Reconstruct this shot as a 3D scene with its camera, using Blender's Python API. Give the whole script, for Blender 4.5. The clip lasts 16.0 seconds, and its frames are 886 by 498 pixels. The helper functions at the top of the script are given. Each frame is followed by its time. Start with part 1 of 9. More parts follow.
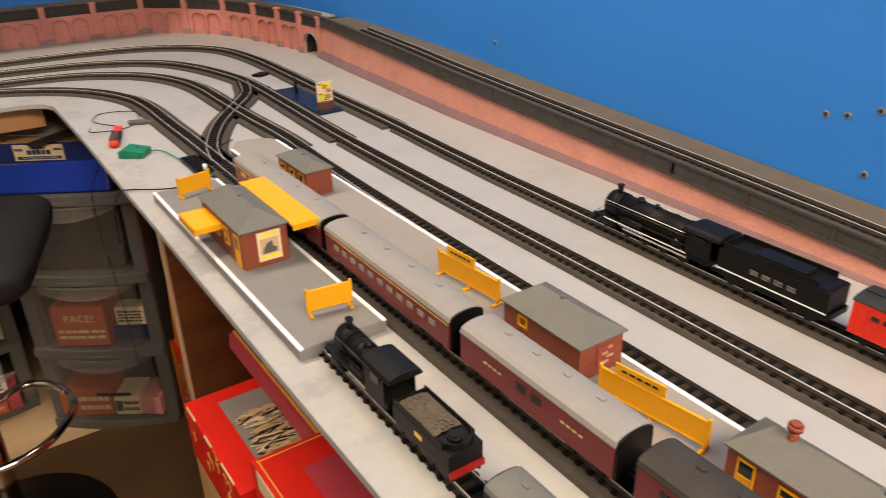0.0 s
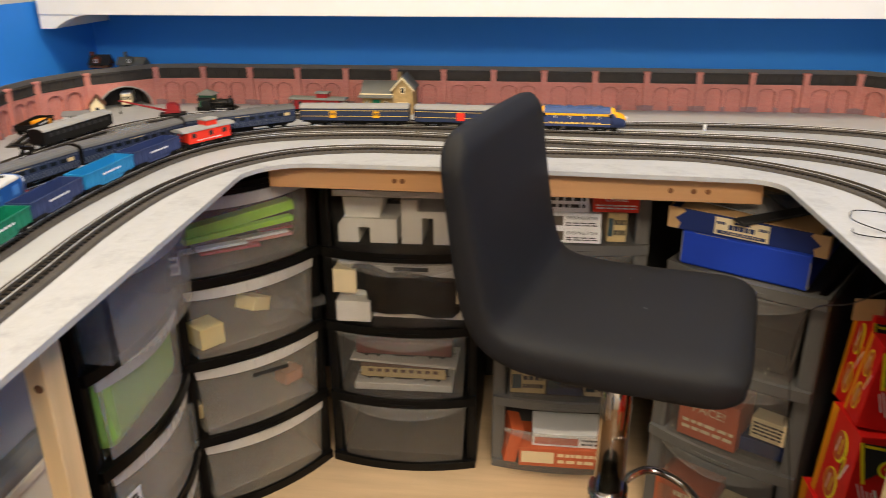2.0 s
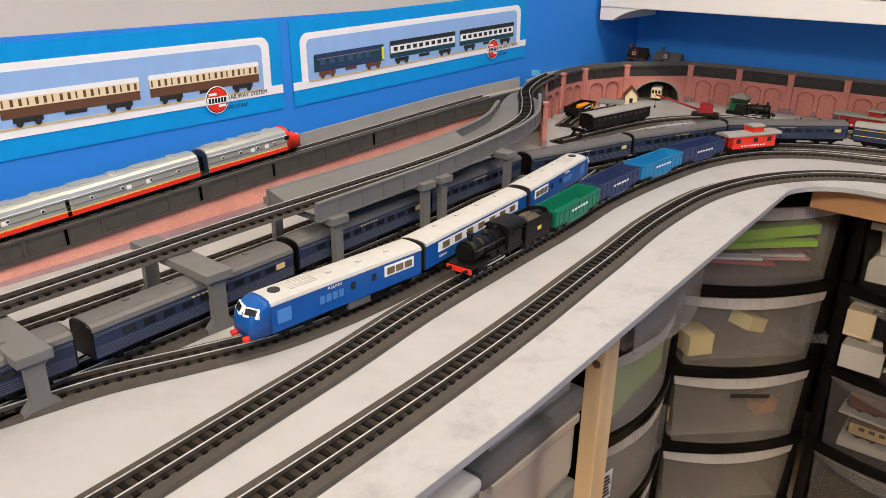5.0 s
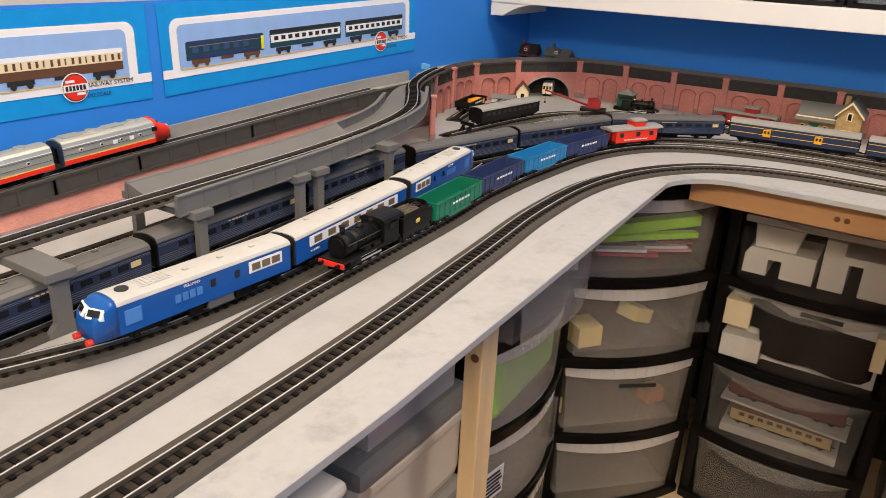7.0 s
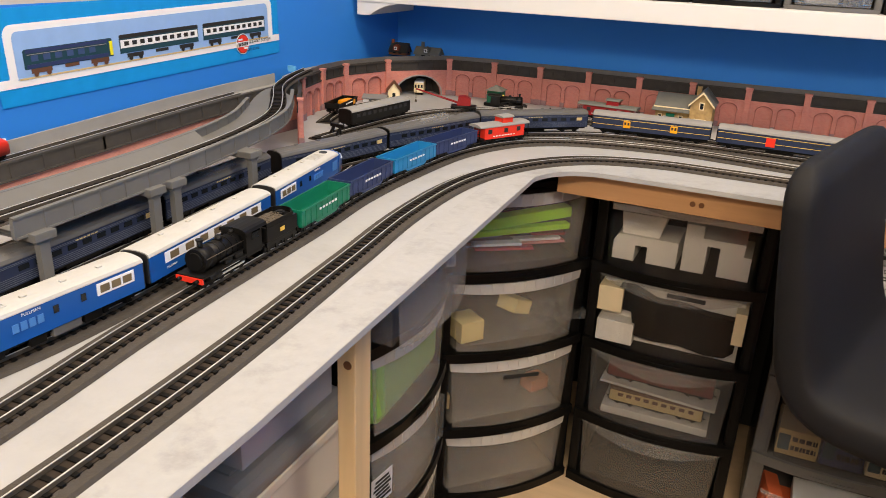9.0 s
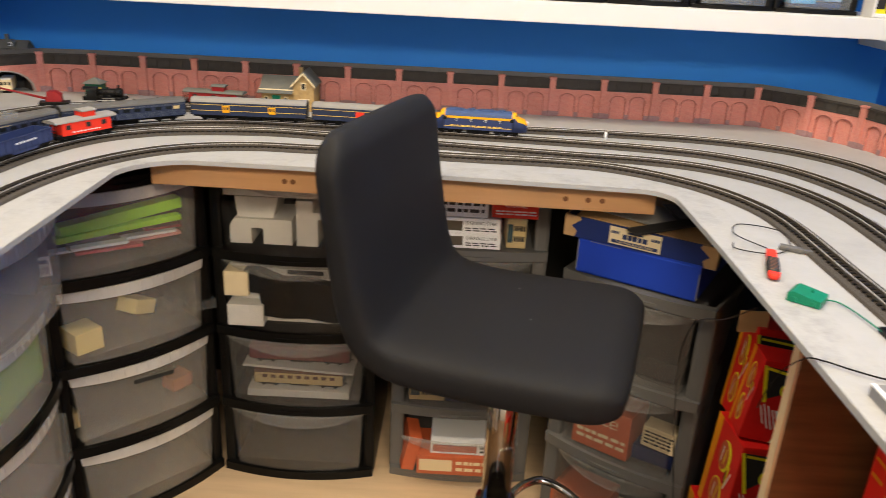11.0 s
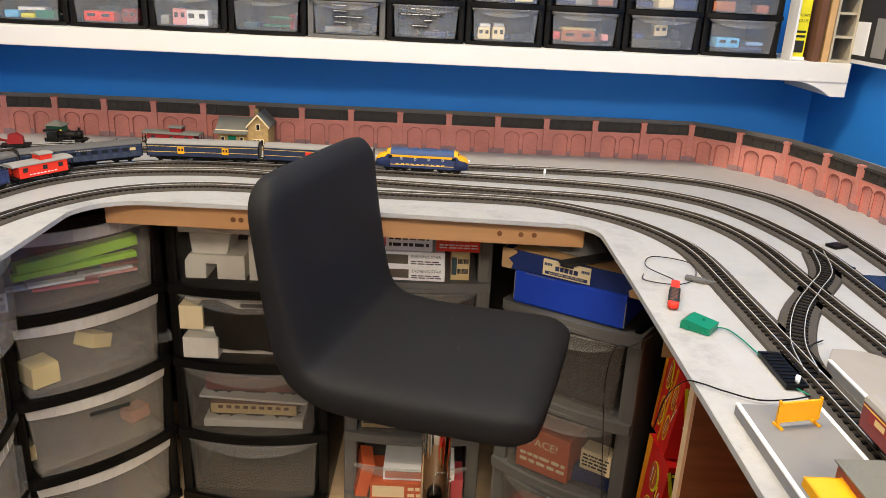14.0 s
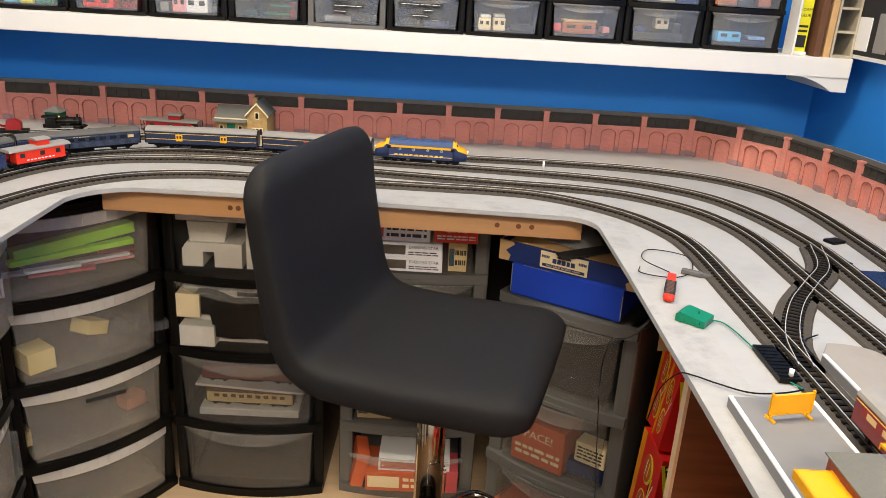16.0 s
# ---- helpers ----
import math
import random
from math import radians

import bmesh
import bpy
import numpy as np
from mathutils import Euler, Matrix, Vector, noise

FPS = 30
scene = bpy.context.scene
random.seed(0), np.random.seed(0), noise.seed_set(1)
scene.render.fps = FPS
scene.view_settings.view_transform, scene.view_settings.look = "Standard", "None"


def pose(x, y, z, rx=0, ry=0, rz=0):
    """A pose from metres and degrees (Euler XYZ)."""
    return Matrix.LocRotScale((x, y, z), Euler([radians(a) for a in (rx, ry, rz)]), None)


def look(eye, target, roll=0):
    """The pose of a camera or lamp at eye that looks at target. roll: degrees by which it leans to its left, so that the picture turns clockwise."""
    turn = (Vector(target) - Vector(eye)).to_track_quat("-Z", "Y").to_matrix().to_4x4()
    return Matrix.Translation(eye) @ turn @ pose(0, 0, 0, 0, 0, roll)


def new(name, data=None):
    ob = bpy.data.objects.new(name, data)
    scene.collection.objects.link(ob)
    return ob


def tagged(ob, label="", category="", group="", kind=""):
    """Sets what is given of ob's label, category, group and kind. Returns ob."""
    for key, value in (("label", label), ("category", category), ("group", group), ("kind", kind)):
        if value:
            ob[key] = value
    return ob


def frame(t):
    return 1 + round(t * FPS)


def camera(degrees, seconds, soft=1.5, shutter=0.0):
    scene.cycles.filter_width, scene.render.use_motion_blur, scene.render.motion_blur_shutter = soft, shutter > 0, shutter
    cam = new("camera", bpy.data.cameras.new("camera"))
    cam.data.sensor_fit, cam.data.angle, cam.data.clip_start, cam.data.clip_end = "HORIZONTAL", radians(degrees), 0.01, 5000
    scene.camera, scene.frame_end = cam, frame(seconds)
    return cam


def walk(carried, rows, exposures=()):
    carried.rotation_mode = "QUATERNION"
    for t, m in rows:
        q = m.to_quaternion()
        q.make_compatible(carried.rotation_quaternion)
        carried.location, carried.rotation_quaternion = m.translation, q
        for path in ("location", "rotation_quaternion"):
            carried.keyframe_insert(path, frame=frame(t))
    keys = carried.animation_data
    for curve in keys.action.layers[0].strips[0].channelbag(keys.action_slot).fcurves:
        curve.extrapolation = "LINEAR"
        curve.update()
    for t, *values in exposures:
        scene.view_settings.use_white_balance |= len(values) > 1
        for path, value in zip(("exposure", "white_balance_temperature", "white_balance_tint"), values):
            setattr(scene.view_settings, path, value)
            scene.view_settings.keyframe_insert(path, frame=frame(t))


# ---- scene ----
cam = camera(60.5, 16.0, soft=0.6, shutter=0.25)
PATH = [
    (0, (0.158, 0.147, 1.184), (1.158, 1.632, 0.292), -1.2),
    (0.5, (0.114, 0.155, 1.198), (0.861, 1.804, 0.349), -2.0),
    (1, (0.034, 0.234, 1.201), (0.523, 2.003, 0.408), -2.7),
    (1.5, (-0.04, 0.397, 1.189), (0.137, 2.241, 0.435), -1.4),
    (2, (-0.093, 0.466, 1.162), (-0.298, 2.318, 0.435), -0.2),
    (2.5, (-0.123, 0.445, 1.167), (-0.735, 2.203, 0.435), 0.0),
    (3, (-0.169, 0.425, 1.17), (-1.136, 2.014, 0.436), -0.9),
    (3.5, (-0.21, 0.409, 1.17), (-1.363, 1.864, 0.425), -0.9),
    (6, (-0.267, 0.439, 1.158), (-1.423, 1.894, 0.419), 2.1),
    (6.5, (-0.267, 0.448, 1.153), (-1.339, 1.967, 0.416), 2.5),
    (7, (-0.244, 0.469, 1.151), (-1.237, 2.04, 0.413), 2.7),
    (7.5, (-0.237, 0.472, 1.152), (-1.163, 2.084, 0.416), 2.8),
    (8, (-0.232, 0.476, 1.152), (-1.099, 2.122, 0.42), 2.9),
    (10.5, (-0.145, 0.513, 1.163), (-0.43, 2.351, 0.428), 2.5),
    (11, (-0.028, 0.515, 1.162), (-0.05, 2.377, 0.432), 2.9),
    (11.5, (0.033, 0.503, 1.174), (0.126, 2.363, 0.444), 2.6),
    (12, (0.056, 0.477, 1.188), (0.142, 2.342, 0.47), 2.5),
    (12.5, (0.081, 0.451, 1.19), (0.149, 2.323, 0.49), 2.4),
    (13, (0.077, 0.443, 1.2), (0.129, 2.322, 0.517), 2.4),
    (13.5, (0.059, 0.446, 1.2), (0.091, 2.332, 0.536), 2.6),
    (14, (0.051, 0.45, 1.2), (0.07, 2.339, 0.543), 2.7),
    (14.5, (0.058, 0.448, 1.191), (0.086, 2.335, 0.53), 2.8),
    (15, (0.06, 0.451, 1.195), (0.096, 2.335, 0.526), 3.1),
    (15.5, (0.058, 0.452, 1.197), (0.092, 2.334, 0.521), 3.3),
    (16, (0.058, 0.451, 1.195), (0.076, 2.335, 0.521), 3.4),
]
EXPOSURE = [(0.0, -0.22, 7150, 18), (0.5, -0.18, 7150, 17), (1.0, -0.06, 6950, 16), (1.5, 0.02, 6800, 13), (2.0, 0.24, 6750, 12), (2.5, 0.24, 6600, 11), (3.5, 0.06, 6450, 12), (6.0, -0.04, 6620, 17), (8.0, 0.02, 6800, 17), (10.5, 0.2, 6800, 13), (11.5, 0.24, 6550, 12), (12.0, 0.24, 6450, 12), (16.0, 0.22, 6450, 12)]
walk(cam, [(t, look(eye, target, roll)) for t, eye, target, roll in PATH], EXPOSURE)

# ---- world and light ----
world = bpy.data.worlds.new("world")
scene.world = world
world.use_nodes = True
world.node_tree.nodes["Background"].inputs[0].default_value = (1.0, 0.94, 0.86, 1)
world.node_tree.nodes["Background"].inputs[1].default_value = 0.05


def ceiling_lamp(x, y, sx, sy, watts):
    d = bpy.data.lights.new("ceiling_lamp", "AREA")
    d.shape, d.size, d.size_y, d.energy, d.color = "RECTANGLE", sx, sy, watts, (1.0, 0.87, 0.665)
    ob = new("ceiling_lamp", d)
    ob.matrix_world = pose(x, y, 2.36)
    return ob


ceiling_lamp(0.25, -1.20, 1.3, 0.9, 122)
ceiling_lamp(-0.10, 1.35, 2.1, 0.4, 45)


# ---- materials ----
def material(name, color, rough=0.5, metal=0.0, var=0.0, scale=20.0, bump=0.0, bscale=80.0, spec=0.28, alpha=1.0, transmission=0.0, stain=0.0, coat=0.0, stretch=(1, 1, 1), rnd=0.0):
    m = bpy.data.materials.new(name)
    m.use_nodes = True
    nt = m.node_tree
    b = nt.nodes["Principled BSDF"]
    b.inputs["Base Color"].default_value = (*color, 1)
    b.inputs["Roughness"].default_value = rough
    b.inputs["Metallic"].default_value = metal
    b.inputs["Specular IOR Level"].default_value = spec
    b.inputs["Alpha"].default_value = alpha
    b.inputs["Transmission Weight"].default_value = transmission
    b.inputs["Coat Weight"].default_value = coat
    if var or bump or stain or rnd:
        tc = nt.nodes.new("ShaderNodeTexCoord")
        mp = nt.nodes.new("ShaderNodeMapping")
        mp.inputs["Scale"].default_value = stretch
        nt.links.new(tc.outputs["Object"], mp.inputs[0])
        last = None
        if var:
            n1 = nt.nodes.new("ShaderNodeTexNoise")
            n1.inputs["Scale"].default_value, n1.inputs["Detail"].default_value = scale, 5
            nt.links.new(mp.outputs[0], n1.inputs["Vector"])
            mix = nt.nodes.new("ShaderNodeMix")
            mix.data_type = "RGBA"
            mix.inputs[6].default_value = (*[max(0, c * (1 - var)) for c in color], 1)
            mix.inputs[7].default_value = (*[min(1, c * (1 + var)) for c in color], 1)
            nt.links.new(n1.outputs["Fac"], mix.inputs[0])
            last = mix.outputs[2]
        if stain:
            n2 = nt.nodes.new("ShaderNodeTexNoise")
            n2.inputs["Scale"].default_value, n2.inputs["Detail"].default_value, n2.inputs["Roughness"].default_value = scale * 0.22, 8, 0.7
            nt.links.new(mp.outputs[0], n2.inputs["Vector"])
            ramp = nt.nodes.new("ShaderNodeValToRGB")
            ramp.color_ramp.elements[0].position, ramp.color_ramp.elements[1].position = 0.5, 0.72
            ramp.color_ramp.elements[0].color, ramp.color_ramp.elements[1].color = (0, 0, 0, 1), (stain, stain, stain, 1)
            nt.links.new(n2.outputs["Fac"], ramp.inputs[0])
            mix2 = nt.nodes.new("ShaderNodeMix")
            mix2.data_type = "RGBA"
            mix2.inputs[6].default_value = (*color, 1)
            mix2.inputs[7].default_value = (*[c * 0.55 for c in color], 1)
            nt.links.new(ramp.outputs[0], mix2.inputs[0])
            if last:
                nt.links.new(last, mix2.inputs[6])
            last = mix2.outputs[2]
        if rnd:
            oi = nt.nodes.new("ShaderNodeObjectInfo")
            hs = nt.nodes.new("ShaderNodeHueSaturation")
            mr = nt.nodes.new("ShaderNodeMapRange")
            mr.inputs[3].default_value, mr.inputs[4].default_value = 1 - rnd, 1 + rnd
            nt.links.new(oi.outputs["Random"], mr.inputs[0])
            nt.links.new(mr.outputs[0], hs.inputs["Value"])
            hs.inputs["Color"].default_value = (*color, 1)
            if last:
                nt.links.new(last, hs.inputs["Color"])
            last = hs.outputs[0]
        if last:
            nt.links.new(last, b.inputs["Base Color"])
        if bump:
            n3 = nt.nodes.new("ShaderNodeTexNoise")
            n3.inputs["Scale"].default_value, n3.inputs["Detail"].default_value = bscale, 4
            nt.links.new(mp.outputs[0], n3.inputs["Vector"])
            bp = nt.nodes.new("ShaderNodeBump")
            bp.inputs["Strength"].default_value, bp.inputs["Distance"].default_value = bump, 0.002
            nt.links.new(n3.outputs["Fac"], bp.inputs["Height"])
            nt.links.new(bp.outputs[0], b.inputs["Normal"])
    return m


M = {}
M["board"] = material("board_white_paint", (0.378, 0.378, 0.374), 0.45, var=0.05, scale=40, stain=0.32, bump=0.15, bscale=120)
M["board_worn"] = material("grubby_board_paint", (0.372, 0.371, 0.363), 0.5, var=0.10, scale=75, stain=0.62, bump=0.25, bscale=160)
M["blue_wall"] = material("blue_wall_paint", (0.022, 0.22, 0.70), 0.6, var=0.06, scale=3, bump=0.06, bscale=150)
M["white_wall"] = material("off_white_wall", (0.52, 0.50, 0.465), 0.6, var=0.06, scale=6, bump=0.3, bscale=90)
M["shelf_white"] = material("shelf_gloss_white", (0.68, 0.675, 0.66), 0.4, var=0.03, scale=8, bump=0.1, bscale=60)
M["ceiling"] = material("ceiling_white", (0.75, 0.75, 0.73), 0.8, var=0.03)
M["floor"] = material("floor_board_pine", (0.58, 0.42, 0.26), 0.5, var=0.22, scale=9, stretch=(0.5, 4, 4), stain=0.15, bump=0.2)
# the batten's pine is darker and redder than the upright leg's
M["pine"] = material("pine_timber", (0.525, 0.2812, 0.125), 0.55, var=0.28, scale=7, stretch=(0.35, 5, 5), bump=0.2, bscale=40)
M["pine_z"] = material("pale_pine_upright", (0.74, 0.52, 0.27), 0.55, var=0.25, scale=7, stretch=(5, 5, 0.35), bump=0.2, bscale=40)
M["ply"] = material("plywood_pale", (0.725, 0.525, 0.3125), 0.6, var=0.15, scale=6, stretch=(0.4, 3, 3))
M["teak"] = material("teak_veneer", (0.175, 0.072, 0.028), 0.4, var=0.6, scale=9, stretch=(0.7, 5, 7), bump=0.1)
M["brick"] = None
M["concrete"] = material("grey_card_ledge", (0.2875, 0.2812, 0.2625), 0.75, var=0.14, scale=25, bump=0.25)
M["parapet"] = material("dark_parapet", (0.04, 0.035, 0.0312), 0.7, var=0.35, scale=60, bump=0.4)
M["girder"] = material("girder_grey_plastic", (0.140, 0.138, 0.131), 0.5, var=0.12, scale=20, bump=0.1)
M["foam"] = material("track_underlay_dark", (0.062, 0.054, 0.046), 0.9, var=0.25, scale=70, bump=0.5, bscale=400)
M["sleeper"] = material("sleeper_black_plastic", (0.006, 0.0054, 0.005), 0.6, spec=0.12, var=0.2, scale=60)
M["rail_web"] = material("tarnished_rail_web", (0.10, 0.086, 0.070), 0.38, metal=0.4, var=0.25, scale=60)
M["rail"] = material("nickel_rail", (0.72, 0.70, 0.66), 0.34, metal=0.5, var=0.2, scale=60)
M["black"] = material("black_plastic", (0.0050, 0.0048, 0.0046), 0.34, var=0.2, scale=30, spec=0.16)
M["loco_black"] = material("locomotive_black", (0.0070, 0.0066, 0.0062), 0.44, var=0.35, scale=60, spec=0.16)
M["grey_frame"] = material("grey_plastic_frame", (0.118, 0.116, 0.113), 0.27, var=0.08, scale=15)
M["fabric"] = material("black_stretch_fabric", (0.0100, 0.0097, 0.0102), 0.66, spec=0.22, var=0.15, scale=30, bump=0.4, bscale=900)
M["chrome"] = material("chrome", (0.75, 0.74, 0.72), 0.08, metal=1.0)
M["gold_chrome"] = material("chrome_pole", (0.72, 0.66, 0.56), 0.12, metal=1.0, var=0.1, scale=10)
M["red"] = material("bright_red_print", (0.775, 0.025, 0.015), 0.4, var=0.1, scale=12, bump=0.05)
M["yellow"] = material("yellow_plastic", (0.800, 0.374, 0.010), 0.38, var=0.06, scale=40)
M["white"] = material("white_card", (0.82, 0.82, 0.82), 0.6, var=0.04, scale=20)
M["cream"] = material("cream_card", (0.775, 0.65, 0.4125), 0.6, var=0.08, scale=20)
M["maroon"] = material("maroon_coach_paint", (0.1688, 0.0225, 0.0213), 0.35, var=0.12, scale=50)
M["roofgrey"] = material("coach_roof_grey", (0.265, 0.255, 0.238), 0.55, var=0.1, scale=40, stain=0.3)
M["bldbrick"] = material("brown_brick_plastic", (0.25, 0.0625, 0.0325), 0.5, var=0.2, scale=200, bump=0.6, bscale=500)
M["slate"] = material("grey_green_slate_roof", (0.138, 0.139, 0.124), 0.55, var=0.12, scale=60, bump=0.4, bscale=300)
M["plat"] = material("platform_grey", (0.195, 0.193, 0.190), 0.6, var=0.08, scale=30, stain=0.25)
M["plat2"] = material("platform_side_grey", (0.2, 0.2, 0.2063), 0.6, var=0.1, scale=30)
M["bluep"] = material("pullman_blue", (0.0075, 0.0875, 0.3375), 0.3, var=0.06, scale=40)
M["blue_dark"] = material("dark_blue_grey_paint", (0.020, 0.030, 0.066), 0.4, var=0.12, scale=40)
M["navy"] = material("navy_plastic", (0.030, 0.046, 0.125), 0.4, var=0.08, scale=30)
M["mid_blue"] = material("mid_blue_plastic", (0.0125, 0.2125, 0.45), 0.35, var=0.06, scale=30)
M["green"] = material("green_plastic", (0.003, 0.175, 0.095), 0.35, var=0.06, scale=30)
M["silver"] = material("silver_grey_paint", (0.4125, 0.425, 0.3875), 0.35, metal=0.4, var=0.1, scale=30)
M["glass_dark"] = material("dark_glazing", (0.0125, 0.015, 0.0175), 0.12)
M["blue_box"] = material("blue_card_box", (0.0125, 0.0525, 0.45), 0.45, var=0.08, scale=12, stain=0.15)
M["navy_box"] = material("navy_box_card", (0.015, 0.0312, 0.1375), 0.5, var=0.15, scale=20, stain=0.3)
M["plate_navy"] = material("dark_navy_plate", (0.012, 0.020, 0.055), 0.25, var=0.2, scale=30)
M["smoky"] = material("smoke_tinted_plastic", (0.20, 0.19, 0.178), 0.22, alpha=0.18, spec=0.5, var=0.08, scale=14)
M["parapet_side"] = material("panelled_grey_card", (0.058, 0.053, 0.047), 0.7, var=0.3, scale=60, bump=0.4)
M["track_base"] = material("sleeper_gap_shade_brown", (0.028, 0.020, 0.014), 0.8, var=0.3, scale=80)
M["pane_tan"] = material("lit_coach_pane", (0.17, 0.125, 0.07), 0.3, var=0.3, scale=90)
M["hut_green"] = material("deep_green_hut", (0.006, 0.085, 0.045), 0.5, var=0.15, scale=60)
M["weathered"] = material("weathered_pale_wood", (0.40, 0.36, 0.28), 0.75, var=0.35, scale=14, stretch=(4, 4, 0.5), bump=0.3)
M["bin_white"] = material("off_white_bin_plastic", (0.66, 0.62, 0.54), 0.35, var=0.04, scale=12)
M["advert_red"] = material("faded_advert_red", (0.30, 0.060, 0.045), 0.55, var=0.4, scale=140)
M["beam_red"] = material("dull_red_beam", (0.30, 0.012, 0.012), 0.45, var=0.2, scale=60)
M["plat_warm"] = material("warm_grey_platform", (0.285, 0.262, 0.232), 0.6, var=0.08, scale=30, stain=0.25)
M["milk_tub"] = material("milky_tub_plastic", (0.80, 0.745, 0.68), 0.35, alpha=0.34, spec=0.45, var=0.04, scale=9)
M["film_black"] = material("matt_black_film", (0.0020, 0.0019, 0.0018), 0.55, var=0.2, scale=40, spec=0.06)
M["tan"] = material("tan_cardboard", (0.525, 0.325, 0.15), 0.7, var=0.2, scale=30)
M["drawer"] = material("frosted_clear_plastic", (0.60, 0.58, 0.55), 0.20, transmission=0.0, alpha=0.012, var=0.03, spec=0.6)
M["milky"] = material("light_lifted_milky_plastic", (0.72, 0.68, 0.60), 0.35, alpha=0.24, spec=0.4, var=0.1, scale=9)
# clear shelf drawer fronts with a pale blue haze put into their colour
M["shelf_haze"] = material("blue_haze_plastic", (0.525, 0.5625, 0.625), 0.3, alpha=0.11, spec=0.5, var=0.15, scale=25)
M["clear"] = material("clear_plastic", (0.82, 0.82, 0.82), 0.15, alpha=0.22, spec=0.7)
M["lip"] = material("frosted_drawer_lip", (0.575, 0.575, 0.5625), 0.25, alpha=0.13, spec=0.6)
M["tub"] = material("cloudy_tub_plastic", (0.80, 0.70, 0.53), 0.35, alpha=0.9, spec=0.5, var=0.05, scale=9)
M["roof_white"] = material("weathered_white_roof", (0.46, 0.455, 0.43), 0.5, var=0.10, scale=60, stain=0.35)
M["roof_dark"] = material("weathered_dark_roof", (0.1063, 0.1025, 0.0975), 0.42, var=0.15, scale=60, stain=0.3)
M["rib_blue"] = material("pale_coach_ribs", (0.085, 0.100, 0.135), 0.4)
M["arch_brick"] = material("arch_shade_line", (0.22, 0.076, 0.062), 0.75, var=0.3, scale=200)
M["ledge_brown"] = material("brown_grey_ledge", (0.125, 0.102, 0.075), 0.7, var=0.25, scale=40, bump=0.3)
M["dark_floor"] = material("dark_brown_board", (0.105, 0.058, 0.028), 0.45, var=0.3, scale=8, stain=0.3, bump=0.1)
M["frosted"] = material("smoky_frosted_plastic", (0.8, 0.7375, 0.6375), 0.38, alpha=0.108, var=0.08, scale=12, spec=0.5)
M["rib_lip"] = material("ribbed_frosted_lip", (0.82, 0.7875, 0.725), 0.35, alpha=0.5, spec=0.5)
M["dim_wall"] = material("dim_rear_wall", (0.46, 0.42, 0.37), 0.8, var=0.3, scale=4)
M["lid_grey"] = material("grey_tub_lid", (0.25, 0.235, 0.205), 0.35, var=0.06, scale=10)
M["box_rust"] = material("orange_red_card", (0.525, 0.1063, 0.0375), 0.5, var=0.15, scale=30)
M["lime_pale"] = material("pale_green_bag", (0.36, 0.68, 0.14), 0.5, var=0.2, scale=20)
M["steel_blue"] = material("faded_blue_roof", (0.045, 0.080, 0.185), 0.45, var=0.15, scale=50)
M["cottage_stone"] = material("cottage_stone_card", (0.375, 0.25, 0.1063), 0.75, var=0.45, scale=160, bump=0.4, bscale=300)


def glossy_skin(m, share=0.03, rough=0.12):
    """Lay a clear reflecting skin over a see-through plastic."""
    nt = m.node_tree
    out = next(n for n in nt.nodes if n.type == "OUTPUT_MATERIAL")
    src = out.inputs["Surface"].links[0].from_socket
    mix, gl = nt.nodes.new("ShaderNodeMixShader"), nt.nodes.new("ShaderNodeBsdfGlossy")
    mix.inputs[0].default_value = share
    gl.inputs["Roughness"].default_value = rough
    nt.links.new(src, mix.inputs[1])
    nt.links.new(gl.outputs[0], mix.inputs[2])
    nt.links.new(mix.outputs[0], out.inputs["Surface"])


for key, rough in (("drawer", 0.08), ("smoky", 0.10), ("frosted", 0.16), ("lip", 0.10), ("shelf_haze", 0.10), ("clear", 0.08)):
    glossy_skin(M[key], 0.02, rough)
# near-black colour that stands for shade in drawers and under the board
M["inside"] = material("painted_shade_backing", (0.024, 0.022, 0.020), 0.8, var=0.1)
M["polystyrene"] = material("white_polystyrene", (0.65, 0.625, 0.5625), 0.8, var=0.06, scale=60, bump=0.6, bscale=300)


def brick_material(name, sx, sz, base, mortar, axis="xz"):
    m = bpy.data.materials.new(name)
    m.use_nodes = True
    nt = m.node_tree
    b = nt.nodes["Principled BSDF"]
    tc = nt.nodes.new("ShaderNodeTexCoord")
    br = nt.nodes.new("ShaderNodeTexBrick")
    br.inputs["Scale"].default_value = 1
    br.inputs["Color1"].default_value = (*base, 1)
    br.inputs["Color2"].default_value = (*[c * 0.82 for c in base], 1)
    br.inputs["Mortar"].default_value = (*mortar, 1)
    br.inputs["Brick Width"].default_value, br.inputs["Row Height"].default_value = sx, sz
    br.inputs["Mortar Size"].default_value = sz * 0.12
    nt.links.new(tc.outputs["UV"], br.inputs["Vector"])
    nz = nt.nodes.new("ShaderNodeTexNoise")
    nz.inputs["Scale"].default_value, nz.inputs["Detail"].default_value = 18, 6
    nt.links.new(tc.outputs["Object"], nz.inputs["Vector"])
    mr = nt.nodes.new("ShaderNodeMapRange")
    mr.inputs[3].default_value, mr.inputs[4].default_value = 0.68, 1.3
    nt.links.new(nz.outputs["Fac"], mr.inputs[0])
    hs = nt.nodes.new("ShaderNodeHueSaturation")
    nt.links.new(br.outputs["Color"], hs.inputs["Color"])
    nt.links.new(mr.outputs[0], hs.inputs["Value"])
    nt.links.new(hs.outputs[0], b.inputs["Base Color"])
    b.inputs["Roughness"].default_value = 0.75
    return m


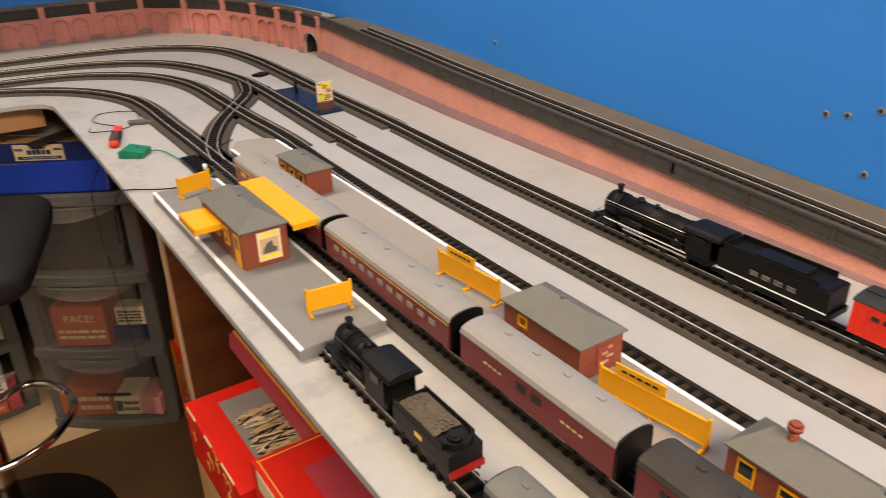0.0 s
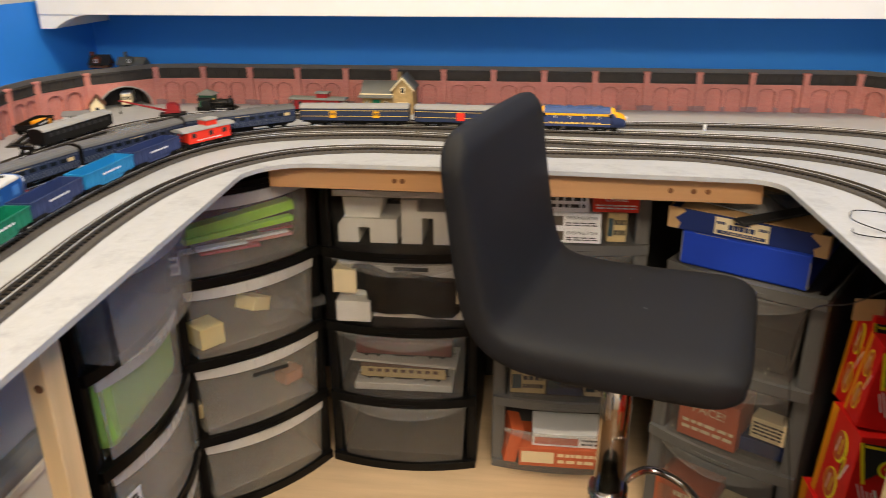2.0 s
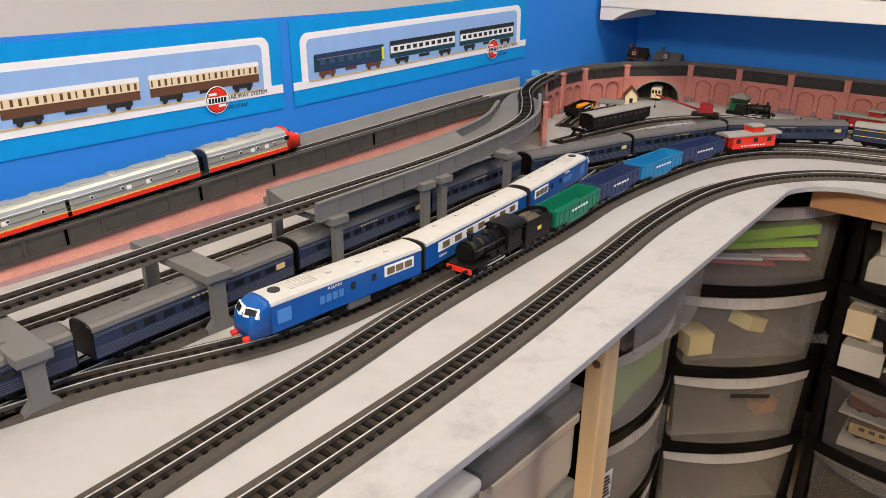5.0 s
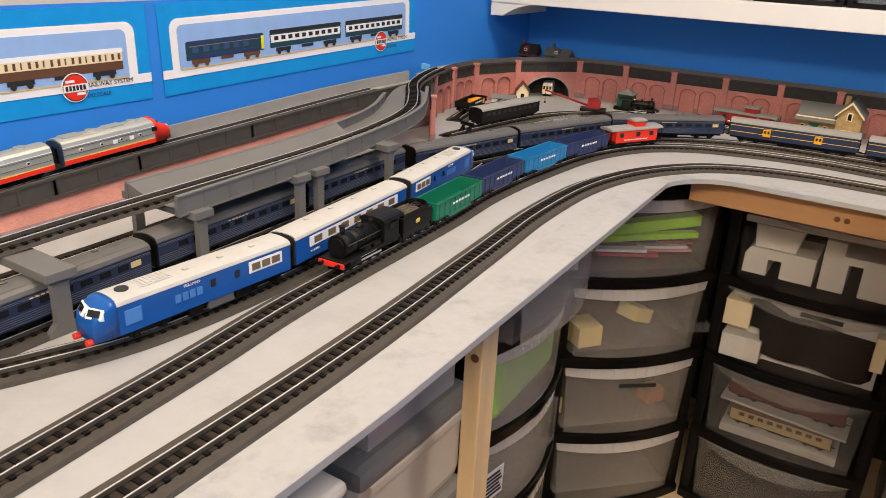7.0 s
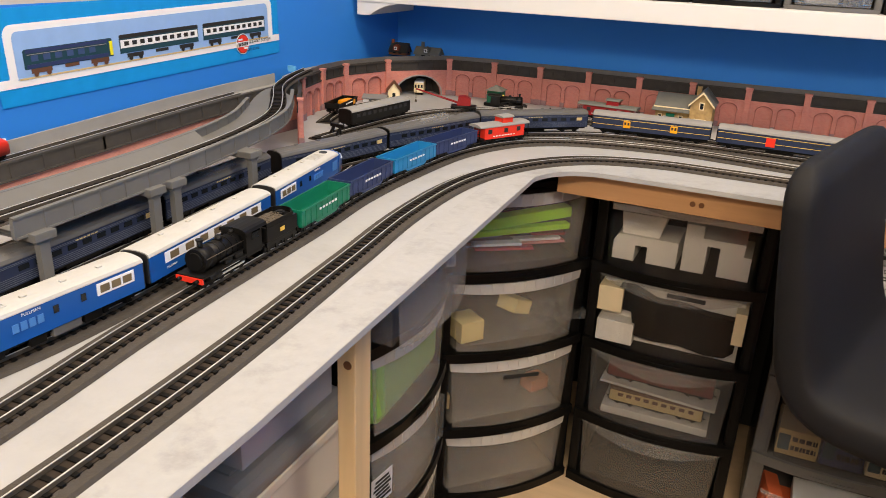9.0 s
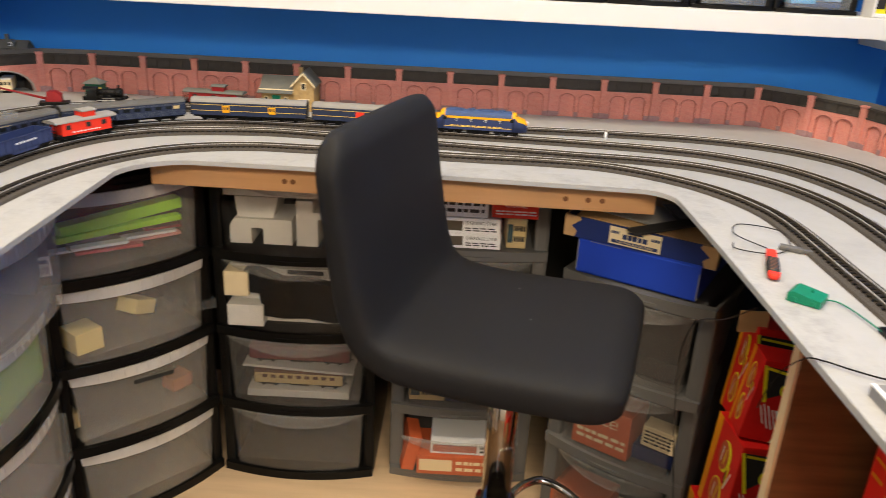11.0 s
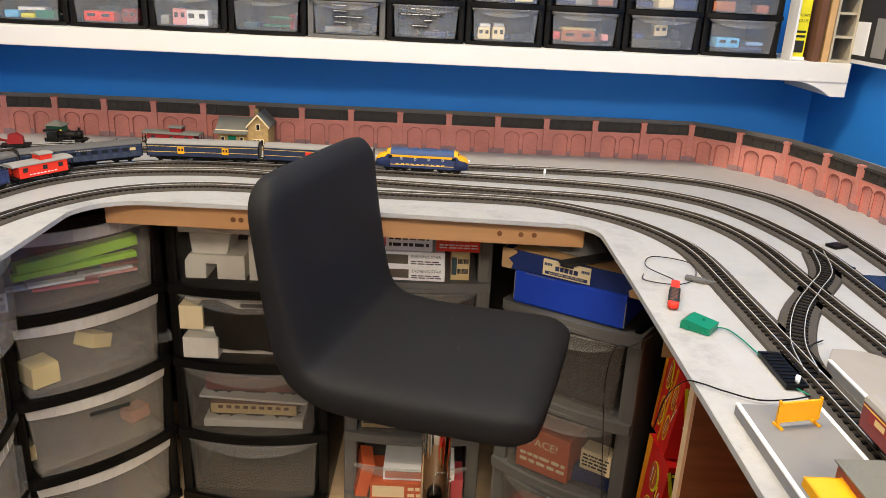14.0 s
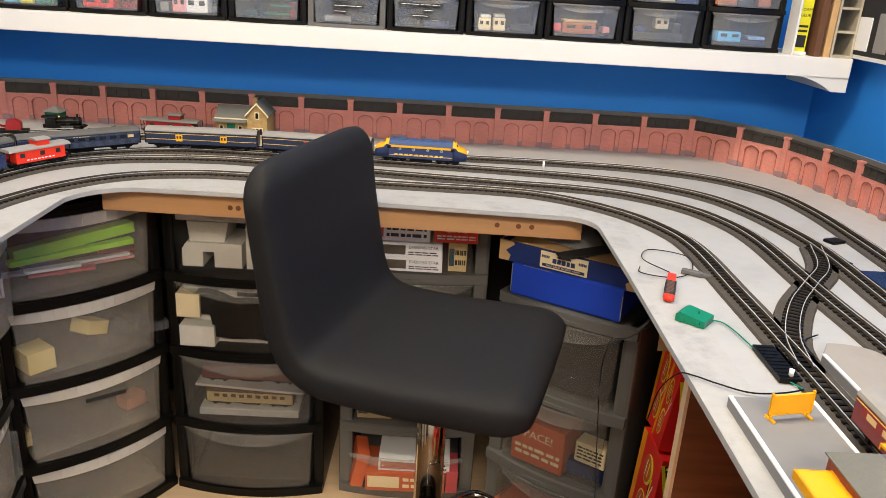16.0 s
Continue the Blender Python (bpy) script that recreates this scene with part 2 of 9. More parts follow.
M["brick"] = brick_material("printed_red_brick", 0.0052, 0.0021, (0.58, 0.195, 0.153), (0.55, 0.262, 0.215))
M["brick_slope"] = brick_material("printed_orange_brick", 0.0052, 0.0021, (0.60, 0.245, 0.185), (0.56, 0.275, 0.215))
M["brick_dark"] = brick_material("blue_plinth_brick", 0.0052, 0.0021, (0.30, 0.165, 0.175), (0.30, 0.20, 0.20))


for nm, col, ro in (("orange", (0.82, 0.3125, 0.0125), 0.4), ("red_plastic", (0.75, 0.0375, 0.0187), 0.35), ("dark_red", (0.25, 0.015, 0.0175), 0.4), ("gold", (0.8125, 0.525, 0.1), 0.4), ("cyan", (0.0, 0.29, 0.70), 0.35), ("sky", (0.275, 0.45, 0.75), 0.35), ("teal", (0.016, 0.058, 0.078), 0.4), ("lime", (0.375, 0.775, 0.025), 0.5), ("brown", (0.125, 0.0562, 0.0312), 0.6), ("stone", (0.6, 0.45, 0.2125), 0.7), ("rust", (0.375, 0.125, 0.0625), 0.6), ("glue_yellow", (0.82, 0.75, 0.025), 0.35), ("ink", (0.025, 0.025, 0.025), 0.6), ("foam_yellow", (0.775, 0.625, 0.25), 0.8), ("coal", (0.095, 0.078, 0.058), 0.9), ("light_wood", (0.5625, 0.4125, 0.25), 0.6), ("pale_blue", (0.125, 0.45, 0.775), 0.4), ("pink", (0.75, 0.3125, 0.3), 0.5), ("faded_red", (0.525, 0.0625, 0.0875), 0.4), ("grille_blue", (0.0625, 0.2125, 0.525), 0.5)):
    M[nm] = material(nm + "_finish", col, ro, var=0.1, scale=40)


# ---- mesh helpers ----
def box(bm, c, s, rz=0.0, mi=0, bevel=0.0, m=None):
    """A box of size s round c, turned rz degrees about z, rounded by bevel."""
    ret = bmesh.ops.create_cube(bm, size=1.0)
    vs = ret["verts"]
    bmesh.ops.scale(bm, vec=s, verts=vs)
    faces = list({f for v in vs for f in v.link_faces})
    if bevel:
        edges = list({e for v in vs for e in v.link_edges})
        out = bmesh.ops.bevel(bm, geom=edges, offset=bevel, segments=2, affect="EDGES", profile=0.6)
        vs = list({v for f in out["faces"] for v in f.verts} | {v for v in vs if v.is_valid})
        faces = list({f for v in vs for f in v.link_faces})
    mat = Matrix.Translation(c) @ Matrix.Rotation(radians(rz), 4, "Z")
    if m is not None:
        mat = m @ mat
    bmesh.ops.transform(bm, matrix=mat, verts=vs)
    for f in faces:
        f.material_index = mi
    return vs


def cyl(bm, a, b, r, r2=None, seg=16, mi=0, smooth=True):
    """A round bar from a to b."""
    a, b = Vector(a), Vector(b)
    d = b - a
    ret = bmesh.ops.create_cone(bm, cap_ends=True, segments=seg, radius1=r, radius2=r if r2 is None else r2, depth=d.length)
    q = d.to_track_quat("Z", "Y").to_matrix().to_4x4()
    bmesh.ops.transform(bm, matrix=Matrix.Translation((a + b) / 2) @ q, verts=ret["verts"])
    for f in {f for v in ret["verts"] for f in v.link_faces}:
        f.material_index = mi
        f.smooth = smooth and len(f.verts) == 4
    return ret["verts"]


def prism(bm, pts, y0, y1, mi=0, plane="xz"):
    """A closed outline (list of pairs) pushed from y0 to y1 along the axis left over by plane."""
    def at(p, h):
        return {"xz": (p[0], h, p[1]), "xy": (p[0], p[1], h), "yz": (h, p[0], p[1])}[plane]
    lo = [bm.verts.new(at(p, y0)) for p in pts]
    hi = [bm.verts.new(at(p, y1)) for p in pts]
    fs = [bm.faces.new(lo), bm.faces.new(hi[::-1])]
    n = len(pts)
    for i in range(n):
        fs.append(bm.faces.new((lo[i], hi[i], hi[(i + 1) % n], lo[(i + 1) % n])))
    for f in fs:
        f.material_index = mi
    return lo + hi


def spline(pts, step=0.012):
    """A smooth line through pts (pairs or triples), as points step apart."""
    p = [Vector((*q, 0)) if len(q) == 2 else Vector(q) for q in pts]
    p = [p[0] * 2 - p[1]] + p + [p[-1] * 2 - p[-2]]
    fine = []
    for i in range(1, len(p) - 2):
        a, b, c, d = p[i - 1:i + 3]
        for k in range(24):
            t = k / 24
            fine.append(0.5 * ((2 * b) + (c - a) * t + (2 * a - 5 * b + 4 * c - d) * t * t + (3 * b - a - 3 * c + d) * t ** 3))
    fine.append(p[-2])
    out, carry = [fine[0]], 0.0
    for a, b in zip(fine, fine[1:]):
        seg = (b - a).length
        while carry + seg >= step:
            t = (step - carry) / seg
            a = a + (b - a) * t
            seg = (b - a).length
            out.append(a)
            carry = 0.0
        carry += seg
    return out


def sides(line):
    """For each point of a line: its unit way along, level, and to the left."""
    out = []
    for i in range(len(line)):
        d = line[min(i + 1, len(line) - 1)] - line[max(i - 1, 0)]
        d.z = 0
        d.normalize()
        out.append((d, Vector((-d.y, d.x, 0))))
    return out


def sweep(bm, line, outline, mi=0, uv=False, cap=True):
    """Push an outline of (across, up) pairs along a line; across is to the left."""
    rings = []
    for p, (d, n) in zip(line, sides(line)):
        rings.append([bm.verts.new(p + n * a + Vector((0, 0, u))) for a, u in outline])
    k = len(outline)
    for i in range(len(rings) - 1):
        for j in range(k):
            f = bm.faces.new((rings[i][j], rings[i + 1][j], rings[i + 1][(j + 1) % k], rings[i][(j + 1) % k]))
            f.material_index = mi
    if cap:
        bm.faces.new(rings[0][::-1]).material_index = mi
        bm.faces.new(rings[-1]).material_index = mi


def wall_uv(bm):
    """UVs in metres: along the wall and up."""
    layer = bm.loops.layers.uv.verify()
    bm.normal_update()
    for f in bm.faces:
        n = f.normal
        t = Vector((-n.y, n.x, 0))
        if t.length < 0.3:
            t = Vector((1, 0, 0)) if abs(n.z) > 0.9 else t
        t.normalize()
        for l in f.loops:
            co = l.vert.co
            l[layer].uv = (co.dot(t), co.z if abs(n.z) < 0.9 else co.y)


def part(name, bm, mats, parent=None, label="", uv=False, smooth=False):
    """Link a bmesh as one mesh object, under parent if there is one."""
    me = bpy.data.meshes.new(name)
    bmesh.ops.recalc_face_normals(bm, faces=bm.faces[:])
    if uv:
        wall_uv(bm)
    if smooth:
        for f in bm.faces:
            f.smooth = True
    bm.to_mesh(me)
    bm.free()
    for m in mats if isinstance(mats, (list, tuple)) else [mats]:
        me.materials.append(M[m] if isinstance(m, str) else m)
    ob = new(name, me)
    if parent is not None:
        ob.parent = parent
    if label:
        ob["label"] = label
    return ob


def thing(name, m, label, category, group="", kind=""):
    """An Empty at the base of a thing."""
    ob = new(name)
    ob.empty_display_size = 0.02
    ob.matrix_world = m
    return tagged(ob, label, category, group, kind)


def B():
    return bmesh.new()


def simple(name, c, s, mat, parent=None, label="", rz=0.0, bevel=0.0):
    bm = B()
    box(bm, c, s, rz, 0, bevel)
    return part(name, bm, mat, parent, label)


# ---- the room ----
X0, X1, Y0, Y1, ZC = -1.235, 1.0, -1.5, 2.43, 2.4
bm = B()
box(bm, ((X0 + X1) / 2, (Y0 + Y1) / 2, -0.03), (X1 - X0 + 0.2, Y1 - Y0 + 0.2, 0.06))
tagged(part("floor", bm, "floor"), "brown wooden floor boards in the layout well", "floor", kind="structure")
bm = B()
box(bm, ((X0 + X1) / 2, (Y0 + 1.80) / 2, 0.003), (X1 - X0 - 0.02, 1.80 - Y0, 0.006))
tagged(part("floor_panel", bm, "dark_floor"), "dark brown smooth floor panel in the standing space", "floor", kind="structure")
for nm, c, s, mt, lb in (
    ("wall_north", ((X0 + X1) / 2, Y1 + 0.05, ZC / 2), (X1 - X0 + 0.2, 0.1, ZC), "blue_wall", "bright blue painted wall behind the shelf"),
    ("wall_east", (X1 + 0.05, (Y0 + Y1) / 2, ZC / 2), (0.1, Y1 - Y0, ZC), "blue_wall", "bright blue painted wall with filled screw holes"),
    ("wall_south", ((X0 + X1) / 2, Y0 - 0.05, ZC / 2), (X1 - X0 + 0.2, 0.1, ZC), "dim_wall", "plain pale wall behind the operator"),
    ("wall_west", (X0 - 0.05, (Y0 + Y1) / 2, 0.53), (0.1, Y1 - Y0, 1.06), "blue_wall", "bright blue painted wall behind the posters"),
):
    bm = B()
    box(bm, c, s)
    tagged(part(nm, bm, mt), lb, "wall", kind="structure")
bm = B()
box(bm, (X0 - 0.05, 0.41, 1.06 + 0.67), (0.1, 3.82, 1.34))
tagged(part("wall_west_upper", bm, "white_wall"), "off-white boarded upper wall above the posters", "wall", kind="structure")
bm = B()
box(bm, (X0 - 0.05, 2.375, 1.73), (0.1, 0.11, 1.34))
tagged(part("wall_west_corner", bm, "blue_wall"), "bright blue painted wall corner", "wall", kind="structure")
bm = B()
box(bm, ((X0 + X1) / 2, (Y0 + Y1) / 2, ZC + 0.05), (X1 - X0 + 0.2, Y1 - Y0 + 0.2, 0.1))
tagged(part("ceiling", bm, "ceiling"), "plain white ceiling", "ceiling", kind="structure")

# ---- the baseboard: one U-shaped sheet ----
TOP = 0.80


def arc(cx, cy, r, a0, a1, n=10):
    return [(cx + r * math.cos(radians(a0 + (a1 - a0) * i / n)), cy + r * math.sin(radians(a0 + (a1 - a0) * i / n))) for i in range(n + 1)]


INNER = [(-0.545, -0.75), (-0.556, 0.9), (-0.584, 1.60)] + arc(-0.484, 1.69, 0.105, 172, 95, 9) + [(-0.40, 1.795), (-0.15, 1.792), (0.27, 1.768)] + arc(0.28, 1.708, 0.06, 85, 0, 6) + [(0.342, 1.5), (0.338, 0.6), (0.336, -0.75)]
OUTER = [(X1 - 0.003, -0.75), (X1 - 0.003, Y1 - 0.003), (X0 + 0.003, Y1 - 0.003), (X0 + 0.003, -0.75)]
bm = B()
prism(bm, INNER + OUTER, TOP - 0.008, TOP, plane="xy")
board = tagged(part("baseboard", bm, "board"), "white painted U-shaped model railway baseboard with scuffed edges", "table")
bm = B()
sweep(bm, [Vector((x, y, TOP)) for x, y in INNER], [(0.001, 0.0001), (0.062, 0.0001), (0.062, 0.0004), (0.001, 0.0004)])
part("worn_strip", bm, "board_worn", board, "grubby worn strip along the inner edge")

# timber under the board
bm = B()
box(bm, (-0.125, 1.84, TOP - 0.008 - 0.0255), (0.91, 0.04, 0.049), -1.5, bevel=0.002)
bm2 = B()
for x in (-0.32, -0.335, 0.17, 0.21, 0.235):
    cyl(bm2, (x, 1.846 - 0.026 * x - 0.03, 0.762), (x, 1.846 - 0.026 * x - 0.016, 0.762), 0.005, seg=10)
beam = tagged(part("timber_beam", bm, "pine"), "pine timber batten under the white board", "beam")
part("knot", bm2, "teak", beam, "dark round knots")
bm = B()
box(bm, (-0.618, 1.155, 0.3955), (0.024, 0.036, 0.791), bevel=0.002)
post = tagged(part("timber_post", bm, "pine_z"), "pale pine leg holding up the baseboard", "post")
for y, z, r in ((1.1368, 0.715, 0.0055), (1.1368, 0.42, 0.0045)):
    bm = B()
    cyl(bm, (-0.616, y, z), (-0.616, y - 0.0004, z), r, seg=12)
    part("knot", bm, "teak", post, "dark round knot")

# ---- tracks ----
LINES = {
    "A": [(-.60, -.7), (-.62, .2), (-.637, .85), (-.665, 1.2), (-.684, 1.4), (-.682, 1.58), (-.648, 1.715), (-.588, 1.815), (-.512, 1.874), (-.41, 1.905), (-.30, 1.908), (0, 1.905), (.15, 1.904), (.25, 1.89), (.339, 1.843), (.412, 1.774), (.458, 1.69), (.477, 1.60), (.479, 1.43), (.480, 1.33), (.480, 1.20), (.478, .95), (.478, .6), (.478, -.7)],
    "B": [(-.66, -.7), (-.69, .3), (-.728, .78), (-.752, .993), (-.769, 1.285), (-.782, 1.44), (-.779, 1.6), (-.761, 1.766), (-.712, 1.892), (-.634, 1.968), (-.544, 2.004), (-.424, 2.025), (-.32, 2.022), (0, 1.985), (.2, 1.965), (.33, 1.955), (.436, 1.925), (.529, 1.853), (.58, 1.764), (.601, 1.658), (.602, 1.5), (.603, 1.40), (.607, 1.256), (.601, 1.1), (.597, .9), (.5955, .68), (.5955, .4), (.5955, -.7)],
    "C": [(-.87, -.7), (-.88, .2), (-.893, .75), (-.908, .90), (-.918, 1.05), (-.926, 1.2), (-.936, 1.34), (-.912, 1.49), (-.885, 1.60), (-.85, 1.73), (-.78, 1.90), (-.70, 1.995), (-.60, 2.062), (-.50, 2.092), (-.3, 2.097), (0, 2.085), (.21, 2.073), (.377, 2.054), (.496, 2.020), (.597, 1.949), (.654, 1.846), (.687, 1.71), (.694, 1.6), (.687, 1.4), (.68, 1.2), (.679, .9), (.681, .5), (.681, -.7)],
    "D": [(-.56, 2.092), (-.45, 2.13), (-.3, 2.152), (0, 2.168), (.2, 2.176), (.345, 2.176), (.505, 2.164), (.636, 2.124), (.719, 2.06), (.769, 1.977), (.788, 1.86), (.790, 1.73), (.785, 1.5), (.783, 1.24), (.775, 1.0), (.772, .7), (.771, -.7)],
    "P": [(-.888, .58), (-.868, .68), (-.838, .76), (-.815, .83), (-.806, .90), (-.804, .97), (-.807, 1.05), (-.813, 1.13), (-.826, 1.24), (-.855, 1.44), (-.880, 1.58)],
    "G": [(-1.02, -.7), (-1.022, .5), (-1.030, .9), (-1.040, 1.07), (-1.052, 1.25), (-1.062, 1.45)],
    "K": [(.392, .70), (.392, -.7)],
    "X": [(.478, 1.21), (.497, 1.29), (.545, 1.39), (.603, 1.475), (.655, 1.55), (.690, 1.655)],
}
RAILTOP = TOP + 0.0105
SLEEPER_STEP = 0.0118
sleeper_bm = B()
box(sleeper_bm, (0, 0, 0.001), (0.0262, 0.0044, 0.0024))
sleeper_me = bpy.data.meshes.new("sleeper")
sleeper_bm.to_mesh(sleeper_me)
sleeper_bm.free()
sleeper_me.materials.append(M["sleeper"])
SLEEPERS = []
TRACK = {}


def track(key, label, z=TOP, bed=0.0245, singles=0, slim=0):
    """slim: half width of the underlay along the station straight, where it is cut narrower."""
    line = spline([(*p[:2], p[2] if len(p) > 2 else 0) for p in LINES[key]], 0.012)
    TRACK[key] = line
    up = Vector((0, 0, z))
    top = thing("model_track", pose(0, 0, 0), label, "track", "model railway tracks")
    if bed:
        bm = B()
        cut = [i for i, p in enumerate(line) if slim and p.x > 0.55 and p.y < 1.2]
        i = cut[0] if cut else len(line)
        for run, w in ((line[:i], bed), (line[i:], slim)):
            if run:
                sweep(bm, [p + up for p in run], [(-w, 0.0003), (w, 0.0003), (w - 0.002, 0.004), (-w + 0.002, 0.004)])
        part("underlay", bm, "foam", top, "dark grey foam underlay")
    b0 = 0.004 if bed else 0.0
    # added dark brown strip colours in the shade between the sleepers
    bm = B()
    sweep(bm, [p + up for p in line], [(-0.0118, b0 + 0.0001), (0.0118, b0 + 0.0001), (0.0116, b0 + 0.0009), (-0.0116, b0 + 0.0009)])
    part("track_base", bm, "track_base", top, "added dark strip for the shade between the sleepers")
    for side in (-1, 1):
        bm = B()
        a = side * 0.00825
        sweep(bm, [p + up for p in line], [(a - 0.0006, b0 + 0.002), (a + 0.0006, b0 + 0.002), (a + 0.0004, b0 + 0.0058), (a - 0.0004, b0 + 0.0058)])
        web = part("rail", bm, "rail_web", top, "tarnished rail with a bright head")
        bm = B()
        sweep(bm, [p + up for p in line], [(a - 0.00055, b0 + 0.0058), (a + 0.00055, b0 + 0.0058), (a + 0.00045, b0 + 0.0065), (a - 0.00045, b0 + 0.0065)])
        part("rail_head", bm, "rail", web, "bright nickel running surface")
    sl = spline([(*p[:2], p[2] if len(p) > 2 else 0) for p in LINES[key]], SLEEPER_STEP)
    SLEEPERS.append((top, sl, z + b0, singles))
    return top


track("A", "single track on dark underlay round the inner edge")
track("B", "single track on dark underlay curving round the board", slim=0.0128)
track("C", "single track on dark underlay with points and curves", slim=0.0190)
track("D", "outer single track on dark underlay along the brick wall", slim=0.0180)
track("P", "curved siding track on dark underlay under the blue train")
track("G", "back siding track on the board under the ramp", bed=0)
track("K", "short siding track by the platform end", bed=0)
track("X", "diagonal crossover track between the lines")


# ---- brick retaining wall round the far side ----
FAR_PILLARS = [(-1.165, 1.86), (-1.195, 1.985), (-1.195, 2.085), (-1.15, 2.215), (-1.035, 2.340), (-0.915, 2.357), (-0.792, 2.357)] + \
    [(-0.792 + 0.1232 * i, 2.358 + 0.0010 * i) for i in range(1, 13)] + [(0.778, 2.284), (0.850, 2.183), (0.885, 2.062), (0.905, 1.958), (0.918, 1.862), (0.925, 1.770)]
WALL_TOP = 0.893


def brick_panel(parent, a, b, z1, kind="arches"):
    """One bay between two pillars: brick field with two blind arches, plinth, dark parapet."""
    a, b = Vector((*a, 0)), Vector((*b, 0))
    d = (b - a)
    w = d.length
    d.normalize()
    m = Matrix.Translation(a) @ Matrix.Rotation(math.atan2(d.y, d.x), 4, "Z")
    zt = z1 - 0.027
    bm = B()
    n = 10
    aw = w * 0.148

    def outline(cx, top, half):
        return [(cx - half, TOP), (cx - half, top - half)] + [(cx - half * math.cos(math.pi * i / n), top - half + half * 0.75 * math.sin(math.pi * i / n)) for i in range(1, n)] + [(cx + half, top - half), (cx + half, TOP)]
    if kind == "arches":
        c1, c2 = w * 0.31, w * 0.69
        o1, o2 = outline(c1, zt - 0.006, aw), outline(c2, zt - 0.006, aw)
        # field with the two openings cut from below
        pts = [(0, TOP)] + o1 + o2 + [(w, TOP), (w, zt), (0, zt)]
        prism(bm, pts, 0.0, 0.0045)
        box(bm, (w / 2, 0.0062, (TOP + zt) / 2), (w, 0.0034, zt - TOP))
    elif kind == "tunnel":
        o1 = outline(w * 0.5, TOP + 0.068, w * 0.37)
        prism(bm, [(0, TOP)] + o1 + [(w, TOP), (w, zt), (0, zt)], 0.0, 0.006)
    elif kind == "portal":
        o1 = outline(w * 0.5, TOP + 0.058, w * 0.34)
        prism(bm, [(0, TOP)] + o1 + [(w, TOP), (w, zt), (0, zt)], 0.0, 0.006)
    else:
        box(bm, (w / 2, 0.003, (TOP + zt) / 2), (w, 0.006, zt - TOP))
    bmesh.ops.transform(bm, matrix=m, verts=bm.verts)
    part("brick_bay", bm, "brick", parent, uv=True)
    # thin dark rims paint the shadow line of each blind arch's recess
    if kind == "arches":
        for cc in (c1, c2):
            rim, rim2 = outline(cc, zt - 0.006, aw), outline(cc, zt - 0.0042, aw + 0.0016)
            bm = B()
            for p, q, r, t in zip(rim[1:-1], rim[2:-1], rim2[1:-1], rim2[2:-1]):
                prism(bm, [p, q, t, r], -0.0008, 0.0)
            for k in (0, -2):
                p, q = rim[k], rim[k + 1]
                prism(bm, [(p[0] - 0.0005, p[1]), (p[0] + 0.0005, p[1]), (q[0] + 0.0005, q[1]), (q[0] - 0.0005, q[1])], -0.0004, 0.0)
            bmesh.ops.transform(bm, matrix=m, verts=bm.verts)
            part("arch_ring", bm, "arch_brick", parent)
    bm = B()
    if kind in ("tunnel", "portal"):
        cx, half, top = w * 0.5, (w * 0.37 if kind == "tunnel" else w * 0.34), TOP + (0.068 if kind == "tunnel" else 0.058)
        rim = outline(cx, top, half)
        out = outline(cx, top + 0.004, half + 0.004)
        for (p, q), (r, s) in zip(zip(rim, rim[1:]), zip(out, out[1:])):
            prism(bm, [p, q, s, r], -0.0022, 0.0)
        bmesh.ops.transform(bm, matrix=m, verts=bm.verts)
        part("arch_ring", bm, "concrete", parent)
        bm = B()
        box(bm, (w / 2, 0.07, TOP + 0.04), (half * 2.4, 0.004, 0.08))
        for s in (-1, 1):
            box(bm, (cx + s * (half + 0.004), 0.038, TOP + 0.035), (0.004, 0.06, 0.07))
        bmesh.ops.transform(bm, matrix=m, verts=bm.verts)
        part("tunnel_lining", bm, "parapet", parent)
        bm = B()
    # plinth
    if kind == "arches":
        for x0, x1 in ((0, c1 - aw), (c1 + aw, c2 - aw), (c2 + aw, w)):
            box(bm, ((x0 + x1) / 2, -0.0006, TOP + 0.006), (x1 - x0, 0.0012, 0.012))
        bmesh.ops.transform(bm, matrix=m, verts=bm.verts)
        part("brick_plinth", bm, "brick_dark", parent, uv=True)
    else:
        bm.free()
    # parapet: recessed dark fence in a frame
    bm = B()
    box(bm, (w / 2, 0.004, zt + 0.0125), (w, 0.004, 0.025))
    for zz in (zt + 0.0015, zt + 0.0215):
        box(bm, (w / 2, 0.001, zz), (w, 0.004, 0.003))
    for k in range(1, 4):
        box(bm, (w * k / 4, 0.0012, zt + 0.012), (0.0022, 0.003, 0.02))
    bmesh.ops.transform(bm, matrix=m, verts=bm.verts)
    part("parapet_panel", bm, "parapet", parent)


def pillar(parent, p, ang, z1):
    bm = B()
    m = Matrix.Translation((p[0], p[1], 0)) @ Matrix.Rotation(ang, 4, "Z")
    box(bm, (0, -0.001, (TOP + z1 - 0.004) / 2), (0.0135, 0.009, z1 - 0.004 - TOP))
    bmesh.ops.transform(bm, matrix=m, verts=bm.verts)
    part("pillar", bm, "brick", parent, uv=True)
    bm = B()
    box(bm, (0, -0.001, z1 - 0.0015), (0.0165, 0.012, 0.005), bevel=0.0008)
    bmesh.ops.transform(bm, matrix=m, verts=bm.verts)
    part("pillar_cap", bm, "brick", parent, uv=True)
    bm = B()
    box(bm, (0, -0.0014, TOP + 0.007), (0.0155, 0.0104, 0.014))
    bmesh.ops.transform(bm, matrix=m, verts=bm.verts)
    part("pillar_foot", bm, "brick_dark", parent, uv=True)


